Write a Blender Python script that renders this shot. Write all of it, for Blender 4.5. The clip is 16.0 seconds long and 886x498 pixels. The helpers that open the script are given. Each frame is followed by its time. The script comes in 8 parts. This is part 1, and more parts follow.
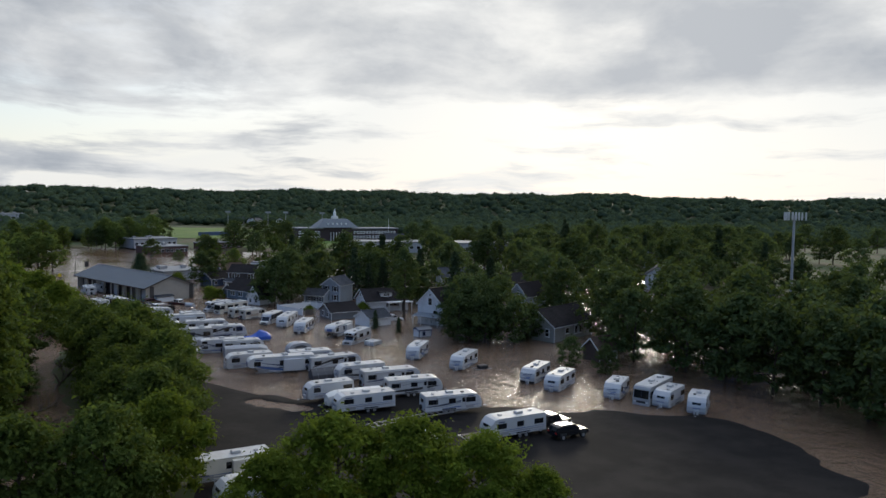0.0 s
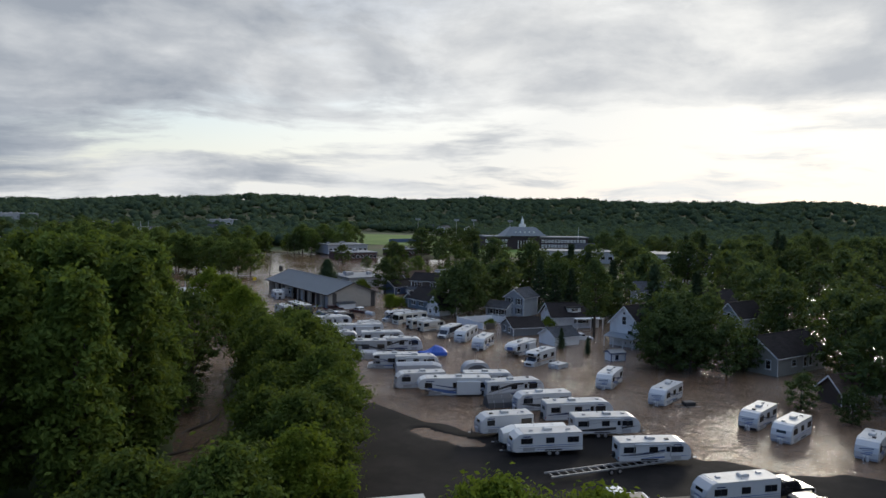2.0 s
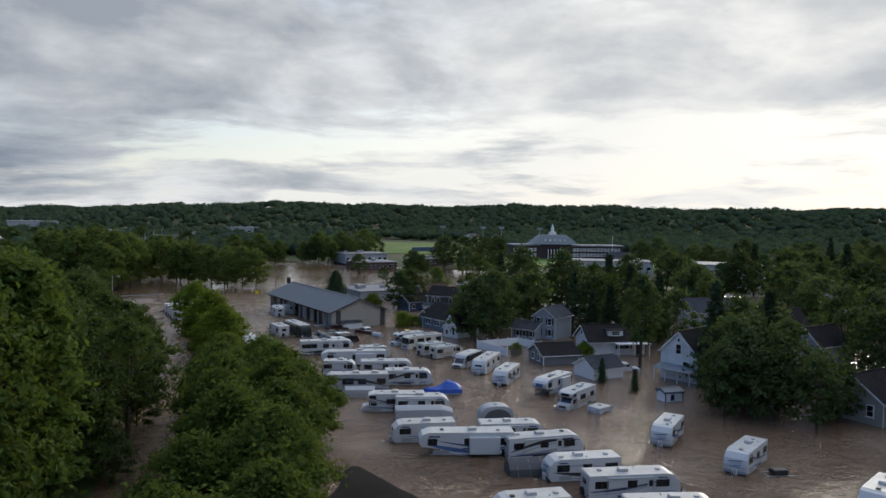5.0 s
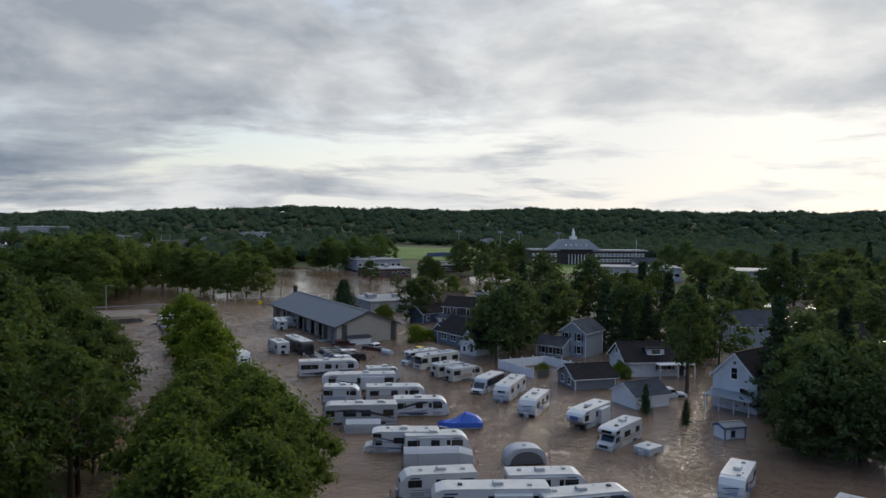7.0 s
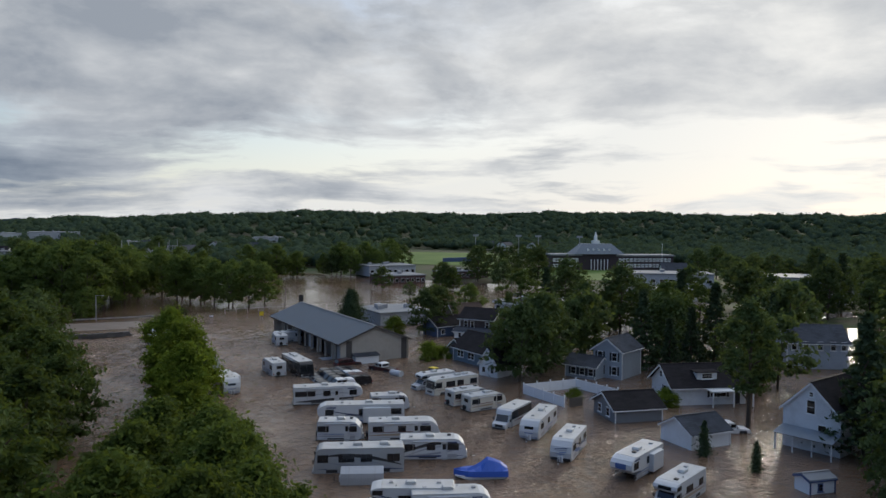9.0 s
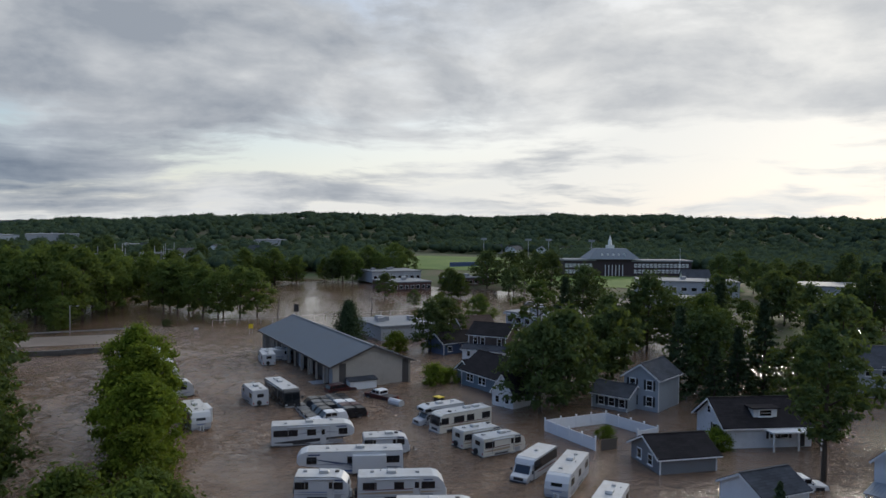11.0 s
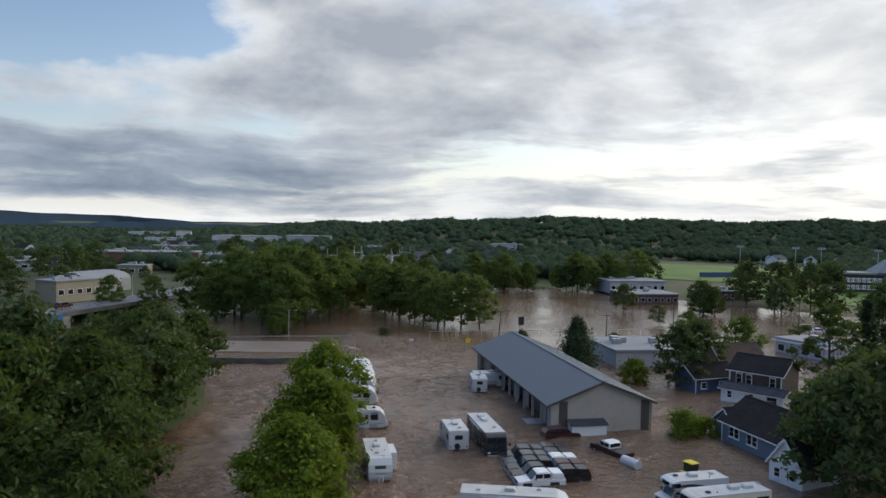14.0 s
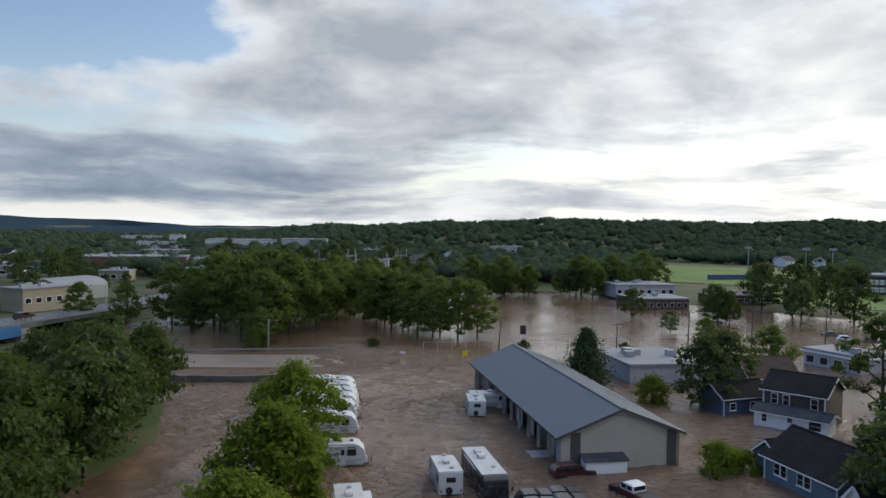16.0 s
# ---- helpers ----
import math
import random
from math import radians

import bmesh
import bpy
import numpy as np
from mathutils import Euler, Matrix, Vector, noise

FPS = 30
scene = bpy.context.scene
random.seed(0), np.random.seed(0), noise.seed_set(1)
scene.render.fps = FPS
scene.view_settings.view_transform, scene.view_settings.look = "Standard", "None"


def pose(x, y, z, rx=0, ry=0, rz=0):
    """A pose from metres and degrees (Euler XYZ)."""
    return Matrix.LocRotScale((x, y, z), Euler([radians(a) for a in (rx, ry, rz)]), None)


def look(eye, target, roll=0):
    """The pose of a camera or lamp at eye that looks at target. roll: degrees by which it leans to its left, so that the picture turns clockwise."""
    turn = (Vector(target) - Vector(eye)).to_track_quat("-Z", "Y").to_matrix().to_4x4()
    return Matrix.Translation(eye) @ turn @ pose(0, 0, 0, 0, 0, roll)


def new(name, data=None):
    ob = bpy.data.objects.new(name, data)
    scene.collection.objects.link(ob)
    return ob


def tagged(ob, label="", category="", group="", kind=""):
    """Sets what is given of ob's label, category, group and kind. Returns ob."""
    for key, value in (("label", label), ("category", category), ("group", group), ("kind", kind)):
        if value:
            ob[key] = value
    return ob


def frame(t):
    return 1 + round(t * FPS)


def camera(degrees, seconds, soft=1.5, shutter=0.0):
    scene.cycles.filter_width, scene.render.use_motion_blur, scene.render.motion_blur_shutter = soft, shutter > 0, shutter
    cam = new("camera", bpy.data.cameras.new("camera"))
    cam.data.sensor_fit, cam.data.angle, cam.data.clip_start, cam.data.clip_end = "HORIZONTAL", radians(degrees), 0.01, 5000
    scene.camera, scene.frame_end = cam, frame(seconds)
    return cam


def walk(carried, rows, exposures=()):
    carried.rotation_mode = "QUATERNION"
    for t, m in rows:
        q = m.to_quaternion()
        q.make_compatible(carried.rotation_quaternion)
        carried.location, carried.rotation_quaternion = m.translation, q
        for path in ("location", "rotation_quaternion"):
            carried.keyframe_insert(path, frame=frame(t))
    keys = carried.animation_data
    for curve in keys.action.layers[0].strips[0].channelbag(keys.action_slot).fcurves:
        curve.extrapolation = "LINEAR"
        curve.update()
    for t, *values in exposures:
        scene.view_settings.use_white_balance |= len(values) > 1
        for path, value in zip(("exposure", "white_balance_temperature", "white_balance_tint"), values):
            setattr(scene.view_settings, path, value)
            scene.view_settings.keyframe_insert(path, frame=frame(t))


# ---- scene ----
cam = camera(60.9, 16.0)
PATH = [
    (0, (-4.34, -0.29, 27.58), (-3.22, 19.64, 26.24), 0.90),
    (0.5, (-4.35, 3.06, 27.38), (-4.45, 23.02, 26.09), 0.90),
    (1, (-4.37, 6.65, 27.20), (-5.67, 26.57, 25.95), 0.90),
    (1.5, (-4.43, 10.44, 27.02), (-7.10, 30.22, 25.80), 0.90),
    (2, (-4.52, 14.41, 26.89), (-8.37, 34.00, 25.70), 1.00),
    (2.5, (-4.65, 18.50, 26.76), (-9.56, 37.85, 25.61), 1.00),
    (2.7, (-4.73, 20.17, 26.71), (-9.86, 39.47, 25.57), 0.96),
    (3, (-4.84, 22.69, 26.65), (-10.05, 41.96, 25.53), 0.90),
    (3.5, (-5.14, 26.89, 26.54), (-10.35, 46.17, 25.45), 0.90),
    (4, (-5.58, 30.98, 26.44), (-10.18, 50.42, 25.39), 0.90),
    (6.5, (-9.95, 50.06, 26.21), (-14.76, 69.45, 25.29), 0.70),
    (7, (-10.89, 54.06, 26.12), (-15.91, 73.40, 25.23), 0.70),
    (7.5, (-11.87, 58.07, 26.00), (-16.97, 77.38, 25.13), 0.60),
    (8, (-12.88, 62.05, 25.93), (-18.34, 81.28, 25.09), 0.60),
    (8.5, (-13.95, 66.07, 25.92), (-19.39, 85.30, 25.10), 0.60),
    (9, (-15.05, 70.13, 25.96), (-20.49, 89.36, 25.17), 0.50),
    (11.5, (-21.00, 90.59, 26.44), (-26.77, 109.72, 25.72), 0.80),
    (11.6, (-21.24, 91.40, 26.42), (-27.29, 110.45, 25.70), 0.88),
    (11.7, (-21.48, 92.23, 26.40), (-28.57, 110.91, 25.68), 0.96),
    (11.8, (-21.72, 93.05, 26.39), (-29.78, 111.35, 25.67), 1.04),
    (11.9, (-21.96, 93.87, 26.37), (-30.95, 111.72, 25.66), 1.12),
    (12, (-22.21, 94.70, 26.36), (-32.19, 112.01, 25.65), 1.20),
    (12.1, (-22.44, 95.50, 26.33), (-33.29, 112.28, 25.62), 1.20),
    (12.2, (-22.67, 96.29, 26.31), (-33.84, 112.86, 25.60), 1.20),
    (12.3, (-22.88, 97.08, 26.29), (-34.16, 113.59, 25.57), 1.20),
    (12.5, (-23.34, 98.67, 26.24), (-34.64, 115.15, 25.52), 1.20),
    (13, (-24.58, 102.36, 26.15), (-35.88, 118.84, 25.43), 1.10),
    (13.5, (-25.98, 105.85, 26.08), (-37.28, 122.34, 25.37), 1.00),
    (14, (-27.54, 109.20, 26.01), (-38.85, 125.68, 25.31), 1.00),
    (14.5, (-29.26, 112.48, 25.93), (-40.56, 128.97, 25.24), 0.90),
    (15, (-31.07, 115.70, 25.84), (-42.37, 132.19, 25.16), 0.80),
    (15.5, (-32.97, 118.85, 25.74), (-44.25, 135.35, 25.06), 0.80),
    (16, (-34.88, 121.92, 25.62), (-46.19, 138.41, 24.99), 0.70),
]
walk(cam, [(t, look(e, g, r)) for t, e, g, r in PATH], [(0, 0.0), (4, 0.0), (7, -0.06), (11.5, -0.10), (13, 0.10), (16, 0.22)])

# ---- world and sun ----
SUN_AZ, SUN_EL = radians(15), radians(15)
sun_dir = Vector((math.sin(SUN_AZ) * math.cos(SUN_EL), math.cos(SUN_AZ) * math.cos(SUN_EL), math.sin(SUN_EL)))
world = bpy.data.worlds.new("world")
scene.world = world
world.use_nodes = True


class Graph:
    """Short-hand for building a node tree."""

    def __init__(self, tree):
        self.tree, self.nodes, self.links = tree, tree.nodes, tree.links
        self.nodes.clear()

    def add(self, kind, inputs=None):
        n = self.nodes.new(kind)
        for k, v in (inputs or {}).items():
            self.put(n.inputs[k], v)
        return n

    def put(self, socket, v):
        if isinstance(v, bpy.types.NodeSocket):
            self.links.new(v, socket)
        else:
            socket.default_value = v

    def math(self, op, a, b=0.0, c=0.0, clamp=False):
        n = self.add("ShaderNodeMath")
        n.operation, n.use_clamp = op, clamp
        self.put(n.inputs[0], a), self.put(n.inputs[1], b), self.put(n.inputs[2], c)
        return n.outputs[0]

    def vec(self, op, a, b=(0, 0, 0)):
        n = self.add("ShaderNodeVectorMath")
        n.operation = op
        self.put(n.inputs[0], a), self.put(n.inputs[1], b)
        return n.outputs["Value"] if op in ("DOT_PRODUCT", "LENGTH") else n.outputs["Vector"]

    def ramp(self, fac, stops):
        n = self.add("ShaderNodeValToRGB", {"Fac": fac})
        el = n.color_ramp.elements
        while len(el) < len(stops):
            el.new(0.5)
        for e, (p, c) in zip(el, stops):
            e.position, e.color = p, (c, c, c, 1) if isinstance(c, (int, float)) else (*c, 1)
        return n.outputs["Color"]

    def mix(self, fac, a, b, blend="MIX"):
        n = self.add("ShaderNodeMix")
        n.data_type, n.blend_type = "RGBA", blend
        self.put(n.inputs["Factor"], fac)
        self.put(n.inputs[6], (*a, 1) if isinstance(a, tuple) and len(a) == 3 else a)
        self.put(n.inputs[7], (*b, 1) if isinstance(b, tuple) and len(b) == 3 else b)
        return n.outputs[2]

    def noise(self, vector, scale, detail=4.0, rough=0.55, distortion=0.0):
        n = self.add("ShaderNodeTexNoise", {"Vector": vector, "Scale": scale, "Detail": detail, "Roughness": rough, "Distortion": distortion})
        return n.outputs["Fac"]


g = Graph(world.node_tree)
ray = g.vec("NORMALIZE", g.add("ShaderNodeTexCoord").outputs["Generated"])
sep = g.add("ShaderNodeSeparateXYZ", {"Vector": ray})
up = g.math("MAXIMUM", sep.outputs["Z"], 0.0)
low = g.math("ADD", up, 0.06)
plan = g.add("ShaderNodeCombineXYZ", {"X": g.math("DIVIDE", sep.outputs["X"], low), "Y": g.math("DIVIDE", sep.outputs["Y"], low), "Z": 0.0}).outputs[0]
face = g.vec("DOT_PRODUCT", ray, tuple(sun_dir))
toward = g.math("MAXIMUM", face, 0.0)
sky = g.add("ShaderNodeTexSky")
sky.sky_type, sky.sun_disc, sky.sun_elevation, sky.sun_rotation, sky.dust_density = "NISHITA", False, SUN_EL, SUN_AZ, 1.0
clear = g.mix(1.0, sky.outputs["Color"], (0.120, 0.128, 0.150), "MULTIPLY")
# thin high veil that whitens towards the sun and the horizon
veil = g.math("ADD", g.math("MULTIPLY", g.math("POWER", toward, 5.0), 1.1), g.math("POWER", g.math("SUBTRACT", 1.0, up, clamp=True), 14.0), clamp=True)
open_sky = g.mix(g.math("MULTIPLY", veil, 0.94), clear, (0.85, 0.865, 0.86))
# heaped clouds in two sizes, thin streaks near the horizon
warp = g.add("ShaderNodeTexNoise", {"Vector": ray, "Scale": 4.0, "Detail": 3.0}).outputs["Color"]
bent = g.vec("ADD", ray, g.vec("MULTIPLY", warp, (0.10, 0.10, 0.05)))
mass = g.noise(g.vec("ADD", g.vec("MULTIPLY", bent, (1.0, 1.0, 4.6)), (2.1, 0.4, 0.3)), 2.1, 3.0, 0.5)
puff = g.noise(g.vec("ADD", g.vec("MULTIPLY", bent, (1.0, 1.0, 2.5)), (5.0, 1.0, 0.0)), 5.2, 9.0, 0.58)
big = g.math("ADD", g.math("MULTIPLY", mass, 0.42), g.math("MULTIPLY", puff, 0.58))
streak = g.noise(g.vec("ADD", g.vec("MULTIPLY", bent, (1.0, 1.0, 7.5)), (0.0, 3.0, 0.0)), 4.2, 6.0, 0.6)
share_low = g.ramp(up, [(0.0, 0.8), (0.09, 0.65), (0.16, 0.10), (1.0, 0.0)])
deck = g.math("ADD", g.math("MULTIPLY", big, g.math("SUBTRACT", 1.0, share_low)), g.math("MULTIPLY", streak, share_low))
deck = g.math("ADD", deck, g.math("MULTIPLY", g.math("SUBTRACT", g.ramp(up, [(0.0, 0.48), (0.03, 0.46), (0.085, 0.43), (0.12, 0.46), (0.15, 0.66), (0.20, 0.64), (0.27, 0.60), (0.5, 0.64), (1.0, 0.66)]), 0.5), 0.62))
# the cloud cover breaks up away from the sun
deck = g.math("ADD", deck, g.math("MULTIPLY", g.math("SUBTRACT", g.ramp(face, [(0.0, 0.32), (0.15, 0.34), (0.40, 0.50), (0.62, 0.58), (0.90, 0.52), (1.0, 0.46)]), 0.5), 0.40))
# a dark bank low on the far side of the valley, and a blue opening above it
round_ = g.math("DIVIDE", g.math("ADD", g.math("ARCTAN2", g.math("MULTIPLY", sep.outputs["X"], -1.0), sep.outputs["Y"]), math.pi), 2 * math.pi)
bank = g.math("MULTIPLY", g.ramp(round_, [(0.0, 0.0), (0.598, 0.0), (0.632, 1.0), (0.69, 1.0), (0.75, 0.0), (1.0, 0.0)]), g.ramp(up, [(0.0, 0.0), (0.014, 0.2), (0.035, 1.0), (0.10, 0.9), (0.14, 0.0), (1.0, 0.0)]))
hole = g.math("MULTIPLY", g.ramp(round_, [(0.0, 0.0), (0.626, 0.0), (0.655, 1.0), (0.70, 1.0), (0.80, 0.4), (1.0, 0.4)]), g.ramp(up, [(0.0, 0.0), (0.17, 0.0), (0.225, 1.0), (1.0, 1.0)]))
deck = g.math("SUBTRACT", g.math("ADD", deck, g.math("MULTIPLY", bank, 0.16)), g.math("MULTIPLY", hole, 0.23))
cover = g.ramp(deck, [(0.0, 0.0), (0.45, 0.0), (0.52, 0.75), (0.59, 1.0), (1.0, 1.0)])
# light and dark heaps within the cover
heaps = g.noise(g.vec("ADD", g.vec("MULTIPLY", bent, (1.0, 1.0, 2.2)), (9.0, 4.0, 2.0)), 5.4, 8.0, 0.56)
shade = g.math("ADD", g.math("MULTIPLY", g.math("SUBTRACT", deck, 0.52), 2.6), g.math("MULTIPLY", g.math("SUBTRACT", heaps, 0.48), 2.5))
shade = g.math("ADD", shade, g.math("MULTIPLY", bank, 0.10))
thick = g.ramp(g.math("ADD", shade, 0.26, clamp=True), [(0.0, 0.0), (0.5, 0.55), (1.0, 1.0)])
halo = g.math("POWER", toward, 6.0)
lit = g.mix(halo, (0.74, 0.76, 0.78), (0.90, 0.90, 0.88))
dark = g.mix(halo, (0.32, 0.36, 0.42), (0.54, 0.565, 0.60))
cloud = g.mix(thick, lit, dark)
cloud = g.mix(g.math("MULTIPLY", bank, 0.95), cloud, g.mix(1.0, cloud, (0.52, 0.59, 0.68), "MULTIPLY"))
whole = g.mix(cover, open_sky, cloud)
# an overcast sky is brighter overhead
whole = g.mix(1.0, whole, g.ramp(up, [(0.0, 0.5), (0.30, 0.5), (0.65, (0.98, 1.0, 1.03)), (1.0, (0.98, 1.0, 1.03))]), "MULTIPLY")
whole = g.mix(1.0, whole, (2.0, 2.0, 2.0), "MULTIPLY")
# the sky turns blue and dim away from the low sun
whole = g.mix(1.0, whole, g.ramp(g.math("ADD", g.math("MULTIPLY", face, 0.5), 0.5), [(0.0, (0.58, 0.66, 0.79)), (0.40, (0.64, 0.71, 0.82)), (0.56, 1.0), (1.0, 1.0)]), "MULTIPLY")
back = g.add("ShaderNodeBackground", {"Color": whole, "Strength": 1.0})
g.links.new(back.outputs[0], g.add("ShaderNodeOutputWorld").inputs["Surface"])

lamp = bpy.data.lights.new("sun", "SUN")
lamp.energy, lamp.angle, lamp.color = 1.8, radians(12), (1.0, 0.91, 0.76)
sun = new("sun", lamp)
sun.matrix_world = look(sun_dir * 300, (0, 0, 0))
scene.view_settings.exposure = 0.0


# ---- materials ----
def material(name, base, rough=0.6, metal=0.0, grain=0.0, scale=4.0, dirt=None, dirt_amount=0.35, dirt_scale=0.6, bump=0.0, bump_scale=30.0, vary=0.0, spec=0.5):
    """A painted or natural surface: grain, a larger dirt or wear pattern, bump, and a shift from object to object."""
    m = bpy.data.materials.new(name)
    m.use_nodes = True
    g = Graph(m.node_tree)
    pos = g.add("ShaderNodeTexCoord").outputs["Object"]
    col = g.add("ShaderNodeRGB")
    col.outputs[0].default_value = (*base, 1)
    c = col.outputs[0]
    if grain:
        f = g.noise(pos, scale, 5.0, 0.6)
        c = g.mix(f, c, tuple(min(1, max(0, v * (1 - grain))) for v in base))
    if dirt:
        f = g.ramp(g.noise(pos, dirt_scale, 6.0, 0.65), [(0.0, 0.0), (0.45, 0.0), (0.75, dirt_amount), (1.0, dirt_amount)])
        c = g.mix(f, c, dirt)
    if vary:
        r = g.add("ShaderNodeObjectInfo").outputs["Random"]
        c = g.mix(1.0, c, g.ramp(r, [(0.0, 1 - vary), (1.0, 1.0)]), "MULTIPLY")
    b = g.add("ShaderNodeBsdfPrincipled", {"Base Color": c, "Roughness": rough, "Metallic": metal, "Specular IOR Level": spec})
    if bump:
        n = g.add("ShaderNodeBump", {"Height": g.noise(pos, bump_scale, 4.0, 0.6), "Strength": bump, "Distance": 0.02})
        g.links.new(n.outputs[0], b.inputs["Normal"])
    g.links.new(b.outputs[0], g.add("ShaderNodeOutputMaterial").inputs["Surface"])
    return m


def foliage(name, a, b, glow_through=0.25, gloss=0.12):
    """Leaves: each leaf and each tree takes its own green; part of the light passes through."""
    m = bpy.data.materials.new(name)
    m.use_nodes = True
    g = Graph(m.node_tree)
    geo = g.add("ShaderNodeNewGeometry")
    pos = g.add("ShaderNodeTexCoord").outputs["Object"]
    c = g.mix(geo.outputs["Random Per Island"], a, b)
    c = g.mix(g.ramp(g.noise(pos, 0.55, 3.0), [(0.0, 0.0), (0.35, 0.0), (0.7, 0.75), (1.0, 0.75)]), c, tuple(v * 0.62 for v in a))
    c = g.mix(1.0, c, g.ramp(g.add("ShaderNodeObjectInfo").outputs["Random"], [(0.0, 0.72), (1.0, 1.12)]), "MULTIPLY")
    d = g.add("ShaderNodeBsdfPrincipled", {"Base Color": c, "Roughness": 0.75, "Specular IOR Level": gloss})
    t = g.add("ShaderNodeBsdfTranslucent", {"Color": g.mix(0.5, c, (0.16, 0.20, 0.02))})
    s = g.add("ShaderNodeMixShader", {0: glow_through, 1: d.outputs[0], 2: t.outputs[0]})
    g.links.new(s.outputs[0], g.add("ShaderNodeOutputMaterial").inputs["Surface"])
    return m


def striped(name, base, gap, step, axis="Z", rough=0.55, depth=0.015, metal=0.0, dirt=(0.2, 0.18, 0.15)):
    """Clapboards or ribbed sheet metal: dark joints at a true spacing, with relief and stains."""
    m = bpy.data.materials.new(name)
    m.use_nodes = True
    g = Graph(m.node_tree)
    pos = g.add("ShaderNodeTexCoord").outputs["Object"]
    s = g.add("ShaderNodeSeparateXYZ", {"Vector": pos})
    saw = g.math("FRACT", g.math("DIVIDE", s.outputs[axis], step))
    joint = g.ramp(saw, [(0.0, 1.0), (0.10, 0.0), (1.0, 0.0)])
    c = g.mix(g.noise(pos, 1.1, 5.0), base, tuple(v * 0.82 for v in base))
    c = g.mix(g.ramp(g.noise(pos, 0.4, 6.0, 0.7), [(0.0, 0.0), (0.5, 0.0), (0.8, 0.4), (1.0, 0.4)]), c, dirt)
    c = g.mix(joint, c, gap)
    b = g.add("ShaderNodeBsdfPrincipled", {"Base Color": c, "Roughness": rough, "Metallic": metal})
    n = g.add("ShaderNodeBump", {"Height": saw, "Strength": 0.6, "Distance": depth})
    g.links.new(n.outputs[0], b.inputs["Normal"])
    g.links.new(b.outputs[0], g.add("ShaderNodeOutputMaterial").inputs["Surface"])
    return m


def shingles(name, base):
    m = bpy.data.materials.new(name)
    m.use_nodes = True
    g = Graph(m.node_tree)
    pos = g.add("ShaderNodeTexCoord").outputs["Object"]
    brick = g.add("ShaderNodeTexBrick", {"Vector": pos, "Color1": (*base, 1), "Color2": (*(v * 0.7 for v in base), 1), "Mortar": (*(v * 0.4 for v in base), 1), "Scale": 1.0, "Mortar Size": 0.012, "Brick Width": 0.9, "Row Height": 0.28})
    c = g.mix(g.ramp(g.noise(pos, 0.35, 6.0, 0.7), [(0.0, 0.0), (0.4, 0.0), (0.75, 0.5), (1.0, 0.5)]), brick.outputs["Color"], tuple(min(1, v * 1.7) for v in base))
    b = g.add("ShaderNodeBsdfPrincipled", {"Base Color": c, "Roughness": 0.9, "Specular IOR Level": 0.12})
    n = g.add("ShaderNodeBump", {"Height": brick.outputs["Fac"], "Strength": 0.4, "Distance": 0.02})
    g.links.new(n.outputs[0], b.inputs["Normal"])
    g.links.new(b.outputs[0], g.add("ShaderNodeOutputMaterial").inputs["Surface"])
    return m


def flood_water():
    m = bpy.data.materials.new("muddy_flood_water")
    m.use_nodes = True
    g = Graph(m.node_tree)
    pos = g.add("ShaderNodeTexCoord").outputs["Object"]
    silt = g.noise(g.vec("MULTIPLY", pos, (1.0, 0.45, 1.0)), 0.05, 6.0, 0.6, 0.8)
    c = g.mix(silt, (0.125, 0.072, 0.042), (0.195, 0.126, 0.082))
    b = g.add("ShaderNodeBsdfPrincipled", {"Base Color": c, "Roughness": 0.06, "IOR": 1.36, "Specular IOR Level": 0.5})
    turned = g.vec("ADD", g.vec("MULTIPLY", pos, (0.8, 1.5, 1.0)), g.vec("MULTIPLY", pos, (0.0, 0.0, 0.0)))
    h = g.math("ADD", g.math("MULTIPLY", g.noise(pos, 0.32, 5.0, 0.62, 0.9), 1.6), g.math("MULTIPLY", g.noise(turned, 1.7, 4.0, 0.62, 0.6), 0.75))
    calm = g.ramp(g.noise(pos, 0.035, 3.0, 0.5), [(0.0, 0.26), (0.40, 0.34), (0.60, 0.95), (1.0, 0.95)])
    # sheltered water behind the houses lies smooth
    away = g.add("ShaderNodeSeparateXYZ", {"Vector": pos}).outputs["Y"]
    calm = g.math("MULTIPLY", calm, g.ramp(g.math("DIVIDE", away, 400.0, clamp=True), [(0.0, 1.0), (0.54, 1.0), (0.64, 0.2), (1.0, 0.2)]))
    n = g.add("ShaderNodeBump", {"Height": h, "Strength": calm, "Distance": 0.72})
    g.links.new(n.outputs[0], b.inputs["Normal"])
    g.links.new(b.outputs[0], g.add("ShaderNodeOutputMaterial").inputs["Surface"])
    return m


def two_tone(name, a, b, scale, rough=0.9, bump=0.5, fine=6.0, spec=0.3, low=0.42, high=0.6):
    m = bpy.data.materials.new(name)
    m.use_nodes = True
    g = Graph(m.node_tree)
    pos = g.add("ShaderNodeTexCoord").outputs["Object"]
    c = g.mix(g.ramp(g.noise(pos, scale, 7.0, 0.65), [(0.0, 0.0), (low, 0.0), (high, 1.0), (1.0, 1.0)]), a, b)
    c = g.mix(g.math("MULTIPLY", g.noise(pos, fine, 4.0, 0.7), 0.6), c, tuple(v * 0.45 for v in a))
    s = g.add("ShaderNodeBsdfPrincipled", {"Base Color": c, "Roughness": rough, "Specular IOR Level": spec})
    n = g.add("ShaderNodeBump", {"Height": g.noise(pos, fine, 5.0, 0.7), "Strength": bump, "Distance": 0.05})
    g.links.new(n.outputs[0], s.inputs["Normal"])
    g.links.new(s.outputs[0], g.add("ShaderNodeOutputMaterial").inputs["Surface"])
    return m


